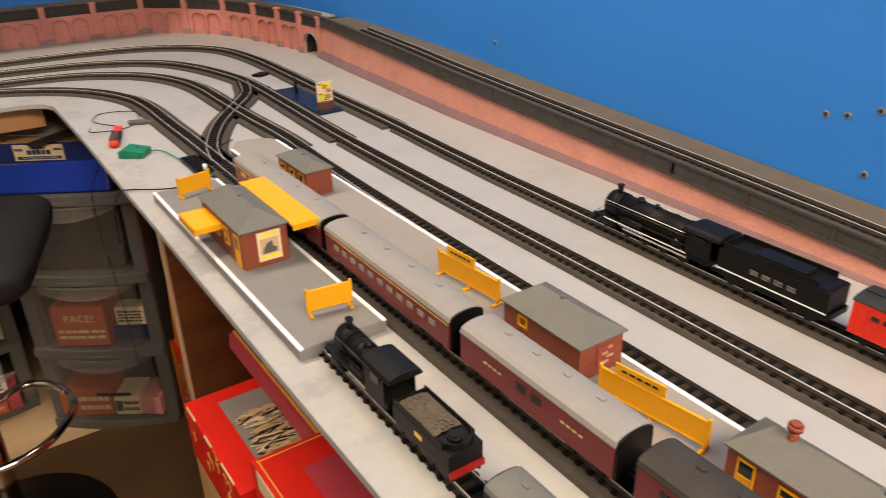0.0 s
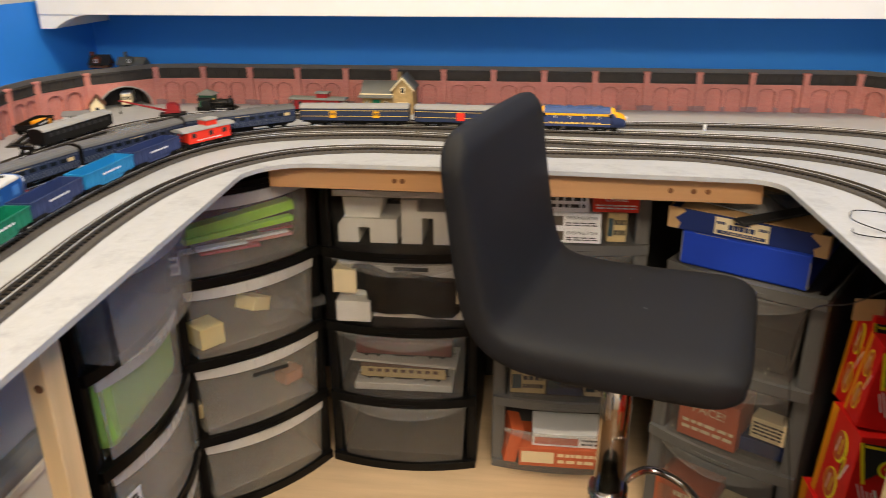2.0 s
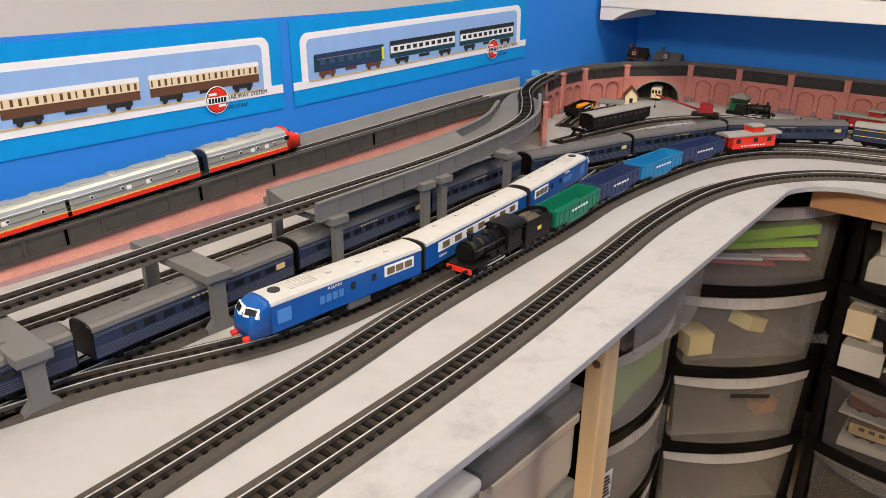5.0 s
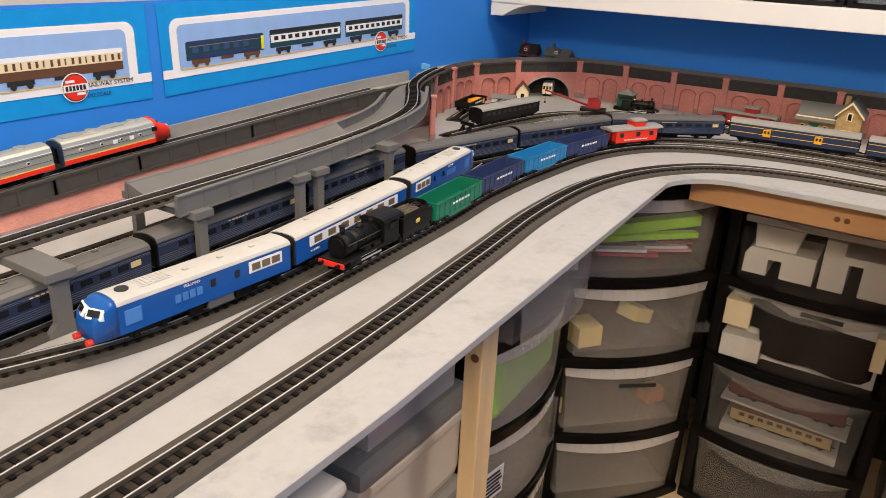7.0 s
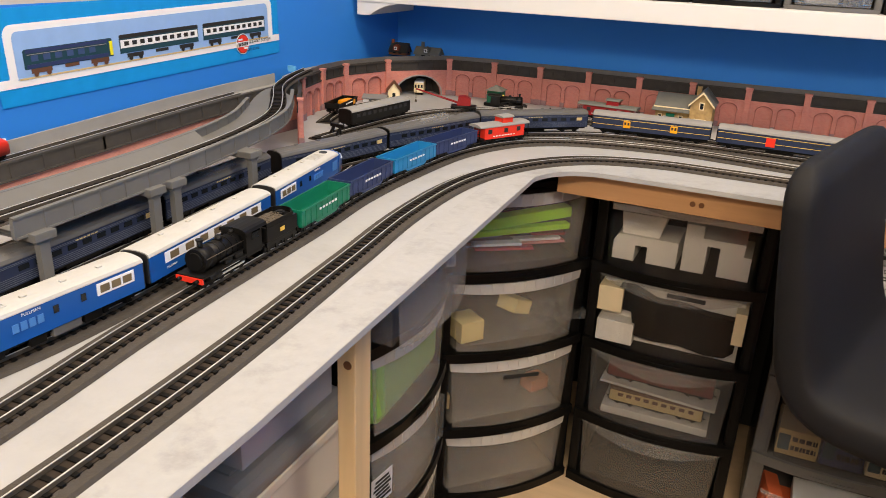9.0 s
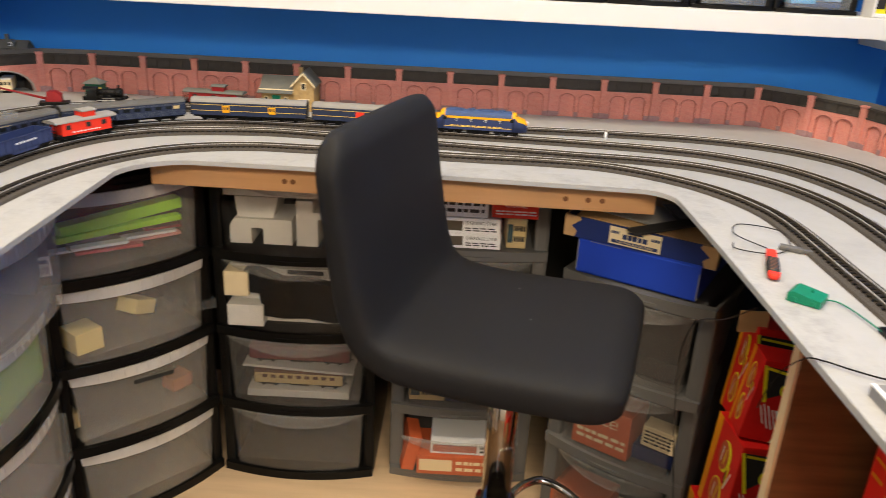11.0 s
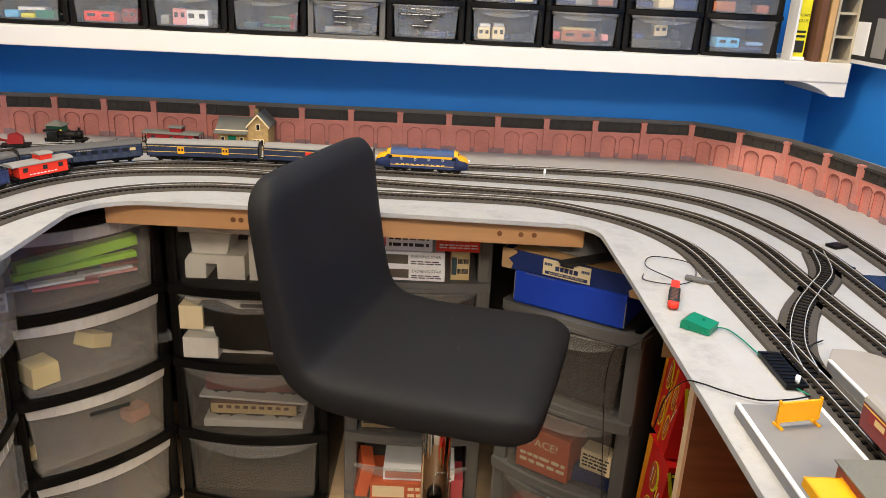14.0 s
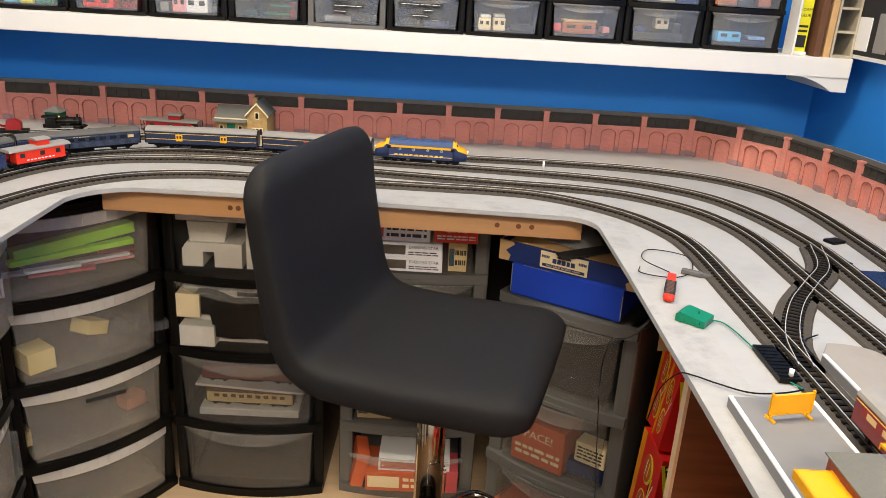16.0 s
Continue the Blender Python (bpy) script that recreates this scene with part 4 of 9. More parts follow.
def coach(m, L, label, body="maroon", roof="roofgrey", wins=8, win="glass_dark", stripes=(), W=0.036, z0=0.0115, z1=0.0375, rise=0.0075, win_z=0.0285, win_h=0.008, win_w=0.6, extras=None, ends="black", band=None, group="passenger coaches", name="model_coach", cat="model coach", span=0.86, ridges=0):
    t = thing(name, m, label, cat, group)
    bm = B()
    prism(bm, [(-W / 2, z0), (W / 2, z0), (W / 2, z1), (-W / 2, z1)], -L / 2, L / 2, plane="yz")
    part("body", bm, body, t)
    bm = B()
    prism(bm, [p for p in arch_outline(W + 0.001, z1, z1 + 0.001, rise) if p[1] > z0], -L / 2 - 0.0006, L / 2 + 0.0006, plane="yz")
    for k in range(ridges):
        yy = W * 0.3 * (2 * k / max(1, ridges - 1) - 1)
        box(bm, (0, yy, z1 + rise * 0.86), (L * 0.9, 0.0008, 0.0016))
    for k in range(4):
        box(bm, ((k - 1.5) * L / 5, 0.004, z1 + rise + 0.0012), (0.006, 0.004, 0.0022), bevel=0.0006)
    part("roof", bm, roof, t)
    for s in (-1, 1):
        bm = B()
        prism(bm, arch_outline(W * 0.93, z0, z1 + 0.001, rise * 0.86), s * L / 2, s * (L / 2 + 0.0022), plane="yz")
        part("end_panel", bm, ends, t)
        bm = B()
        cyl(bm, (s * L / 2, 0, 0.0105), (s * (L / 2 + 0.008), 0, 0.0095), 0.0014, seg=6)
        part("coupling", bm, "black", t)
    for zc, h, mat in stripes:
        for s in (-1, 1):
            bm = B()
            box(bm, (0, s * (W / 2 + 0.0002), zc), (L * 0.995, 0.0005, h))
            part("stripe", bm, mat, t)
    if band:
        for s in (-1, 1):
            bm = B()
            box(bm, (0, s * (W / 2 + 0.0002), win_z), (L * band[1], 0.0005, win_h + 0.004))
            part("window_band", bm, band[0], t)
    for k in range(wins):
        x = (k - (wins - 1) / 2) * L * span / wins
        for s in (-1, 1):
            bm = B()
            box(bm, (x, s * (W / 2 + 0.0004), win_z), (L * span / wins * win_w, 0.0008, win_h), bevel=0.0003)
            part("window", bm, win, t)
    bm = B()
    box(bm, (0, 0, z0 - 0.002), (L * 0.98, W * 0.78, 0.004))
    box(bm, (0, 0, z0 - 0.006), (L * 0.22, W * 0.55, 0.007), bevel=0.001)
    part("underframe", bm, "black", t)
    for s in (-1, 1):
        bogie(t, s * L * 0.34)
    if extras:
        extras(t, L, W, z0, z1)
    return t


def side_bars(t, L, W, z, mat, x0, x1, h, n):
    """Plain bars on both flanks of a vehicle, where small lettering runs."""
    for s in (-1, 1):
        bm = B()
        for k in range(n):
            x = x0 + (x1 - x0) * (k + 0.5) / n
            box(bm, (x, s * (W / 2 + 0.0005), z), ((x1 - x0) / n * 0.65, 0.0004, h))
        part("lettering_bar", bm, mat, t)


def door_panel(t, L, W, x, z, w, h, mat, panes=2):
    for s in (-1, 1):
        bm = B()
        box(bm, (x, s * (W / 2 + 0.0004), z), (w, 0.0008, h))
        p = part("door", bm, mat, t)
        bm = B()
        for k in range(panes):
            box(bm, (x + (k - (panes - 1) / 2) * w * 0.45, s * (W / 2 + 0.001), z + h * 0.12), (w * 0.28, 0.0006, h * 0.4))
        part("door_window", bm, "ink", p)


def wagon(m, L, mat, label, h=0.023, W=0.035):
    """Open wagon with hollow body, ribs and two bogies."""
    t = thing("open_wagon", m, label, "model wagon", "open wagons")
    z0 = 0.0105
    bm = B()
    box(bm, (0, 0, z0 + 0.001), (L, W, 0.002))
    for s in (-1, 1):
        box(bm, (0, s * (W / 2 - 0.0007), z0 + h / 2), (L, 0.0014, h))
        box(bm, (s * (L / 2 - 0.0007), 0, z0 + h / 2), (0.0014, W - 0.0028, h))
        box(bm, (0, s * (W / 2 + 0.0002), z0 + h - 0.001), (L, 0.0024, 0.002))
        prism(bm, [(-L * 0.20, z0 - 0.0045), (L * 0.20, z0 - 0.0045), (L * 0.27, z0 + 0.001), (-L * 0.27, z0 + 0.001)], s * (W / 2 - 0.0007) - 0.0007, s * (W / 2 - 0.0007) + 0.0007, plane="xz")
    part("body", bm, mat, t)
    for k in range(9):
        for s in (-1, 1):
            bm = B()
            box(bm, ((k - 4) * L / 9.2, s * (W / 2 + 0.0004), z0 + h / 2), (0.0012, 0.001, h * 0.95))
            part("rib", bm, mat, t)
    side_bars(t, L, W + 0.001, z0 + h * 0.55, "white", -L * 0.18, L * 0.2, 0.003, 6)
    for s in (-1, 1):
        bogie(t, s * L * 0.33, pitch=0.022, r=0.0055)
        bm = B()
        cyl(bm, (s * L / 2, 0, 0.0095), (s * (L / 2 + 0.008), 0, 0.009), 0.0013, seg=6)
        part("coupling", bm, "black", t)
    return t


def caboose(m, L, mat, roof, label):
    t = thing("caboose", m, label, "model wagon", "cabooses")
    W, z0, z1 = 0.034, 0.0115, 0.034
    bm = B()
    prism(bm, [(-W / 2, z0), (W / 2, z0), (W / 2, z1), (-W / 2, z1)], -L * 0.40, L * 0.40, plane="yz")
    part("body", bm, mat, t)
    bm = B()
    prism(bm, arch_outline(W + 0.003, z1, z1 + 0.001, 0.005), -L / 2, L / 2, plane="yz")
    part("roof", bm, roof, t)
    bm = B()
    box(bm, (L * 0.08, 0, z1 + 0.009), (L * 0.2, W * 0.72, 0.012))
    cup = part("cupola", bm, mat, t)
    bm = B()
    prism(bm, arch_outline(W * 0.8, z1 + 0.0145, z1 + 0.0155, 0.003), L * 0.08 - L * 0.12, L * 0.08 + L * 0.12, plane="yz")
    part("cupola_roof", bm, roof, cup)
    for s in (-1, 1):
        for k in (-0.3, 0.02, 0.28):
            bm = B()
            box(bm, (k * L, s * (W / 2 + 0.0004), 0.026), (0.009, 0.0008, 0.008))
            part("window", bm, "ink", t)
        bm = B()
        box(bm, (s * L * 0.45, 0, z0 + 0.001), (L * 0.1, W, 0.002))
        for q in (-1, 0, 1):
            box(bm, (s * L * 0.495, q * W * 0.45, (z0 + z1) / 2), (0.0012, 0.0012, z1 - z0))
        box(bm, (s * L * 0.495, 0, z0 + 0.011), (0.001, W, 0.001))
        part("end_platform", bm, "black", t)
        bogie(t, s * L * 0.3, pitch=0.02, r=0.0055)
    bm = B()
    box(bm, (0, 0, z0 - 0.002), (L * 0.95, W * 0.7, 0.004))
    part("underframe", bm, "black", t)
    side_bars(t, L, W, 0.0165, "white", -L * 0.25, L * 0.22, 0.002, 8)
    return t


def diesel(m, L, label, body, roof, nose, stripe, two_nosed=False, cab=True, brow=""):
    """Streamlined bogie diesel; its nose looks towards +x."""
    t = thing("diesel_locomotive", m, label, "model locomotive")
    W, z0, z1 = 0.036, 0.0105, 0.0375
    a, b = -L / 2 + (0.03 if two_nosed else 0.0), L / 2 - (0.032 if cab else 0)
    bm = B()
    prism(bm, [(-W / 2, z0), (W / 2, z0), (W / 2, z1), (-W / 2, z1)], a, b, plane="yz")
    part("body", bm, body, t)
    bm = B()
    prism(bm, arch_outline(W, z1, z1 + 0.001, 0.011), a, b, plane="yz")
    part("roof", bm, roof, t)
    for k in range(4):
        bm = B()
        x = a + (b - a) * (k + 0.7) / 4.4
        if k % 2:
            cyl(bm, (x, 0, z1 + 0.010), (x, 0, z1 + 0.0135), 0.007, seg=16)
        else:
            box(bm, (x, 0, z1 + 0.0115), (L * 0.16, W * 0.45, 0.003), bevel=0.001)
        part("roof_vent", bm, roof, t)
    for e in ((1, -1) if two_nosed else (1,)) if cab else ():
        base = arch_outline(W, z0, z1 + 0.001, 0.011, 10)
        bm = B()
        rings = []
        for dx, sc, dz in ((0, 1.0, 0), (0.006, 1.0, 0.0), (0.012, 0.98, -0.0095), (0.022, 0.92, -0.0125), (0.028, 0.80, -0.016), (0.031, 0.62, -0.021), (0.032, 0.40, -0.026)):
            ring = []
            for y, z in base:
                zz = z0 + (z - z0) * (1 + dz / (z1 + 0.011 - z0)) if z > z0 else z0
                ring.append(bm.verts.new((e * ((b if e > 0 else -a) + dx), y * sc, zz)))
            rings.append(ring)
        for p, q in zip(rings, rings[1:]):
            for k in range(len(base)):
                bm.faces.new((p[k], p[(k + 1) % len(base)], q[(k + 1) % len(base)], q[k]))
        bm.faces.new(rings[-1])
        bm.faces.new(rings[0])
        ns = part("nose", bm, nose, t, smooth=True)
        if brow:
            # coloured upper shell of the nose, a hair proud of it
            bm = B()
            shell = [[bm.verts.new((e * ((b if e > 0 else -a) + dx * 1.02), y * sc * 1.02, (z0 + (z - z0) * (1 + dz / (z1 + 0.011 - z0))) * 1.008)) for y, z in base if z > z0 + 0.021] for dx, sc, dz in ((0, 1.0, 0), (0.006, 1.0, 0.0), (0.012, 0.98, -0.0095), (0.022, 0.92, -0.0125), (0.028, 0.80, -0.016), (0.031, 0.62, -0.021))]
            for p, q in zip(shell, shell[1:]):
                for k in range(len(p) - 1):
                    bm.faces.new((p[k], p[k + 1], q[k + 1], q[k]))
            part("nose_brow", bm, brow, ns, "yellow upper nose", smooth=True)
        bm = B()
        x = e * ((b if e > 0 else -a) + 0.0080)
        for s in (-1, 1):
            bm = B()
            box(bm, (x, s * 0.0078, z1 + 0.0045), (0.0045, 0.0118, 0.0052), bevel=0.0006)
            box(bm, (x - e * 0.008, s * (W / 2 + 0.0003), z1 - 0.004), (0.008, 0.001, 0.007))
            part("cab_window", bm, "glass_dark", ns)
        bm = B()
        cyl(bm, (e * ((b if e > 0 else -a) + 0.026), 0, z0 + 0.019), (e * ((b if e > 0 else -a) + 0.034), 0, z0 + 0.017), 0.003, seg=12)
        part("headlamp", bm, "white", ns)
        bm = B()
        cyl(bm, (e * ((b if e > 0 else -a) + 0.004), -0.006, z1 + 0.0115), (e * ((b if e > 0 else -a) + 0.004), 0.006, z1 + 0.0115), 0.0018, seg=8)
        part("horn", bm, nose, ns)
    for zc, h, mat in stripe:
        for s in (-1, 1):
            bm = B()
            box(bm, ((a + b) / 2, s * (W / 2 + 0.0003), zc), (b - a, 0.0006, h))
            part("stripe", bm, mat, t)
    for s in (-1, 1):
        for k in range(4):
            bm = B()
            x = a + (b - a) * (k + 0.8) / 4.6
            cyl(bm, (x, s * (W / 2), 0.030), (x, s * (W / 2 + 0.0009), 0.030), 0.0026, seg=12)
            part("porthole", bm, "white", t)
            bm = B()
            cyl(bm, (x, s * (W / 2 + 0.0009), 0.030), (x, s * (W / 2 + 0.0013), 0.030), 0.0018, seg=12)
            part("porthole_glass", bm, "ink", t)
    side_bars(t, L, W, 0.0185, "gold", -L * 0.3, L * 0.25, 0.002, 10)
    for s in (-1, 1):
        bogie(t, s * L * 0.29, wheels=3, pitch=0.018, r=0.0065)
    bm = B()
    box(bm, (0, 0, z0 - 0.003), (L * 0.25, W * 0.7, 0.008), bevel=0.001)
    part("fuel_tank", bm, "black", t)
    return t


def steam(m, L, label, wheels=4, r=0.010, boiler=0.0125, stripe=None, smoke_defl=False, front="black"):
    """Steam locomotive facing +x; origin at its middle, on the rail top."""
    t = thing("steam_locomotive", m, label, "model locomotive")
    x1, x0 = L / 2, -L / 2
    zc = 0.0285
    bm = B()
    cyl(bm, (x0 + 0.035, 0, zc), (x1 - 0.014, 0, zc), boiler, seg=24)
    part("boiler", bm, "loco_black", t)
    bm = B()
    cyl(bm, (x1 - 0.03, 0, zc), (x1 - 0.012, 0, zc), boiler + 0.0012, seg=24)
    cyl(bm, (x1 - 0.012, 0, zc), (x1 - 0.010, 0, zc), boiler * 0.8, seg=20)
    part("smokebox", bm, "loco_black", t)
    bm = B()
    cyl(bm, (x1 - 0.021, 0, zc + boiler - 0.001), (x1 - 0.021, 0, zc + boiler + 0.0090), 0.0030, 0.0034, seg=14)
    cyl(bm, (x1 - 0.021, 0, zc + boiler + 0.0086), (x1 - 0.021, 0, zc + boiler + 0.0100), 0.0042, seg=14)
    part("chimney", bm, "loco_black", t)
    for x, rr, hh in ((x1 - 0.052, 0.005, 0.004), (x1 - 0.075, 0.0032, 0.0035)):
        bm = B()
        cyl(bm, (x, 0, zc + boiler - 0.002), (x, 0, zc + boiler + hh), rr, rr * 0.75, seg=14)
        part("dome", bm, "gold" if rr < 0.004 and not stripe and front == "black" else "loco_black", t)
    bm = B()
    for k in range(4):
        x = x0 + 0.045 + k * (L - 0.075) / 4
        cyl(bm, (x, 0, zc), (x + 0.001, 0, zc), boiler + 0.0006, seg=24)
    part("boiler_band", bm, "black", t)
    # cab: two sides and a front plate under the roof, open to the rear
    bm = B()
    for s in (-1, 1):
        box(bm, (x0 + 0.021, s * 0.0164, 0.024), (0.030, 0.0012, 0.024))
        box(bm, (x0 + 0.030, s * 0.0164, 0.038), (0.010, 0.0012, 0.006))
        box(bm, (x0 + 0.0075, s * 0.0164, 0.038), (0.003, 0.0012, 0.006))
    box(bm, (x0 + 0.0355, 0, 0.0275), (0.0014, 0.033, 0.027))
    box(bm, (x0 + 0.019, 0, 0.0165), (0.034, 0.032, 0.004))
    part("cab", bm, "loco_black", t)
    # handrails and a feed pipe along the boiler, sandboxes over the wheels
    for s in (-1, 1):
        bm = B()
        cyl(bm, (x0 + 0.036, s * (boiler + 0.001), zc + 0.004), (x1 - 0.014, s * (boiler + 0.001), zc + 0.004), 0.0005, seg=6)
        part("handrail", bm, "rail_web", t)
        bm = B()
        cyl(bm, (x0 + 0.036, s * (boiler + 0.0014), zc - 0.006), (x1 - 0.034, s * (boiler + 0.0014), zc - 0.006), 0.0011, seg=8)
        box(bm, (x1 - 0.048, s * 0.0135, 0.0195), (0.012, 0.005, 0.006), bevel=0.0008)
        box(bm, (x0 + 0.048, s * 0.0135, 0.0195), (0.014, 0.005, 0.006), bevel=0.0008)
        part("pipework", bm, "loco_black", t)
    bm = B()
    prism(bm, arch_outline(0.036, 0.040, 0.041, 0.0055), x0 - 0.004, x0 + 0.038, plane="yz")
    part("cab_roof", bm, "loco_black", t)
    for s in (-1, 1):
        bm = B()
        box(bm, (x0 + 0.019, s * 0.0172, 0.034), (0.013, 0.001, 0.008))
        part("cab_window", bm, "glass_dark", t)
    bm = B()
    box(bm, (0, 0, 0.0155), (L * 0.98, 0.034, 0.0025))
    part("running_plate", bm, "loco_black", t)
    if stripe:
        for s in (-1, 1):
            bm = B()
            box(bm, (L * 0.06, s * 0.0172, 0.0155), (L * 0.7, 0.0006, 0.0012))
            part("lining", bm, stripe, t)
            bm = B()
            cyl(bm, (x0 + 0.040, s * (boiler + 0.0012), zc + 0.0075), (x1 - 0.016, s * (boiler + 0.0012), zc + 0.0075), 0.0006, seg=6)
            for k in range(6):
                x = x0 + 0.044 + k * (L - 0.064) / 5
                cyl(bm, (x, s * (boiler - 0.0008), zc + 0.0068), (x, s * (boiler + 0.0014), zc + 0.0076), 0.0006, seg=6)
            part("bright_handrail", bm, "rail", t)
            bm = B()
            cyl(bm, (x1 - 0.040, s * 0.0150, 0.0215), (x1 - 0.070, s * 0.0150, 0.0215), 0.0036, seg=12)
            part("air_tank", bm, "loco_black", t)
            bm = B()
            cyl(bm, (x1 - 0.010, s * 0.0125, 0.0295), (x1 + 0.001, s * 0.0125, 0.0165), 0.0007, seg=6)
            cyl(bm, (x0 + 0.040, s * 0.0158, 0.0155), (x0 + 0.052, s * 0.0128, 0.0245), 0.0007, seg=6)
            part("ladder_rail", bm, "rail", t)
        bm = B()
        cyl(bm, (x1 - 0.0098, 0, zc), (x1 - 0.0090, 0, zc), boiler * 0.55, seg=20)
        cyl(bm, (x1 - 0.0090, 0, zc + 0.002), (x1 - 0.0045, 0, zc + 0.002), 0.0030, seg=12)
        part("smokebox_door", bm, "rail_web", t)
    bm = B()
    box(bm, (0, 0, 0.0115), (L * 0.9, 0.012, 0.008))
    part("frame", bm, "black", t)
    gap = (L * 0.62) / wheels
    for k in range(wheels):
        x = x0 + 0.03 + (k + 0.5) * gap
        bm = B()
        for s in (-1, 1):
            cyl(bm, (x, s * 0.0078, r), (x, s * 0.0105, r), min(r, gap * 0.48), seg=20)
        part("driving_wheel", bm, "loco_black", t)
    for s in (-1, 1):
        bm = B()
        cyl(bm, (x1 - 0.032, s * 0.0135, 0.0115), (x1 - 0.012, s * 0.0135, 0.0115), 0.0052, seg=14)
        part("cylinder", bm, "loco_black", t)
        bm = B()
        box(bm, (x0 + 0.03 + gap * wheels / 2, s * 0.0118, r * 0.75), (gap * wheels * 0.86, 0.001, 0.002))
        box(bm, (x1 - 0.045, s * 0.0125, 0.0115), (0.05, 0.001, 0.0016))
        part("connecting_rod", bm, "rail", t)
    bm = B()
    box(bm, (x1 - 0.001, 0, 0.0125), (0.0025, 0.034, 0.006))
    bb = part("buffer_beam", bm, front, t)
    for s in (-1, 1):
        bm = B()
        cyl(bm, (x1, s * 0.011, 0.0125), (x1 + 0.006, s * 0.011, 0.0125), 0.0022, seg=10)
        part("buffer", bm, "black", bb)
        if smoke_defl:
            bm = B()
            box(bm, (x1 - 0.022, s * 0.0165, 0.030), (0.028, 0.001, 0.022), bevel=0.0003)
            part("smoke_deflector", bm, "loco_black", t)
    bm = B()
    for s in (-1, 1):
        cyl(bm, (x1 - 0.012, s * 0.0078, 0.005), (x1 - 0.012, s * 0.0102, 0.005), 0.005, seg=14)
    part("leading_wheelset", bm, "loco_black", t)
    return t


def tender(m, L, label, beam="black", stripe=None, h=0.026):
    t = thing("tender", m, label, "model tender")
    bm = B()
    box(bm, (0, 0, 0.0145 + h * 0.36), (L, 0.033, h * 0.72), bevel=0.0008)
    part("tank", bm, "loco_black", t)
    bm = B()
    for s in (-1, 1):
        box(bm, (0.004, s * 0.0155, 0.0145 + h * 0.8), (L * 0.86, 0.001, h * 0.24))
    box(bm, (L / 2 - 0.004, 0, 0.0145 + h * 0.8), (0.001, 0.031, h * 0.24))
    part("coal_rail", bm, "loco_black", t)
    if stripe:
        bm = B()
        box(bm, (-L * 0.02, 0, 0.0145 + h * 0.80), (L * 0.46, 0.020, h * 0.18), bevel=0.0012)
        part("deck_hatch", bm, "loco_black", t)
        bm = B()
        box(bm, (0, 0, 0.0145 + h * 0.73), (L * 0.96, 0.030, 0.0012))
        part("deck_plate", bm, "loco_black", t)
    else:
        rg = random.Random(3)
        bm = B()
        rows = []
        for k in range(19):
            row = []
            for q in range(11):
                u, v = k / 18, q / 10
                z = 0.0145 + h * (0.74 + 0.15 * math.sin(math.pi * v) ** 0.7 * math.sin(math.pi * (0.08 + 0.84 * u)) ** 0.5) + rg.uniform(-0.0006, 0.0008)
                row.append(bm.verts.new((-L * 0.20 + L * 0.64 * u, -0.0143 + 0.0286 * v, z)))
            rows.append(row)
        for a, b in zip(rows, rows[1:]):
            for q in range(10):
                bm.faces.new((a[q], b[q], b[q + 1], a[q + 1]))
        for _ in range(150):
            x, y = rg.uniform(-L * 0.18, L * 0.42), rg.uniform(-0.012, 0.012)
            box(bm, (x, y, 0.0145 + h * (0.74 + 0.14 * math.cos(y * 110))), (rg.uniform(0.0010, 0.0022),) * 3, rg.uniform(0, 90))
        part("coal", bm, "coal", t, "grey-brown lump coal")
        bm = B()
        n = 9
        outer = [(-L * 0.30 - 0.014 * math.sin(math.pi * k / (n - 1)), 0.0152 * math.cos(math.pi * k / (n - 1))) for k in range(n)]
        for (x0, y0), (x1, y1) in zip(outer, outer[1:]):
            prism(bm, [(x0, y0), (x1, y1), (x1 * 0.975, y1 * 0.93), (x0 * 0.975, y0 * 0.93)], 0.0145 + h * 0.70, 0.0145 + h * 0.96, plane="xy")
        part("rear_cowl", bm, "loco_black", t, "curved black coal plate")
        bm = B()
        cyl(bm, (-L * 0.31, 0, 0.0145 + h * 0.7), (-L * 0.31, 0, 0.0145 + h * 0.86), 0.0058, seg=18)
        cyl(bm, (-L * 0.31, 0, 0.0145 + h * 0.86), (-L * 0.31, 0, 0.0145 + h * 0.90), 0.0040, seg=14)
        part("filler_cap", bm, "loco_black", t)
    bm = B()
    box(bm, (0, 0, 0.011), (L * 0.96, 0.030, 0.005))
    part("frame", bm, "black", t)
    bm = B()
    box(bm, (-L / 2 - 0.001, 0, 0.0125), (0.0025, 0.033, 0.006))
    part("buffer_beam", bm, beam, t)
    if stripe:
        for s in (-1, 1):
            bm = B()
            box(bm, (0, s * 0.0168, 0.0165), (L, 0.0006, 0.0013))
            part("stripe", bm, stripe, t)
        for q in (0.0243, 0.0262, 0.0281):
            side_bars(t, L, 0.033, q, "roofgrey", -L * 0.25, L * 0.2, 0.0007, 4)
    else:
        side_bars(t, L, 0.033, 0.024, "gold", -0.006, 0.008, 0.005, 1)
    for s in (-1, 1):
        bogie(t, s * L * 0.28, pitch=0.018, r=0.0058)
    return t


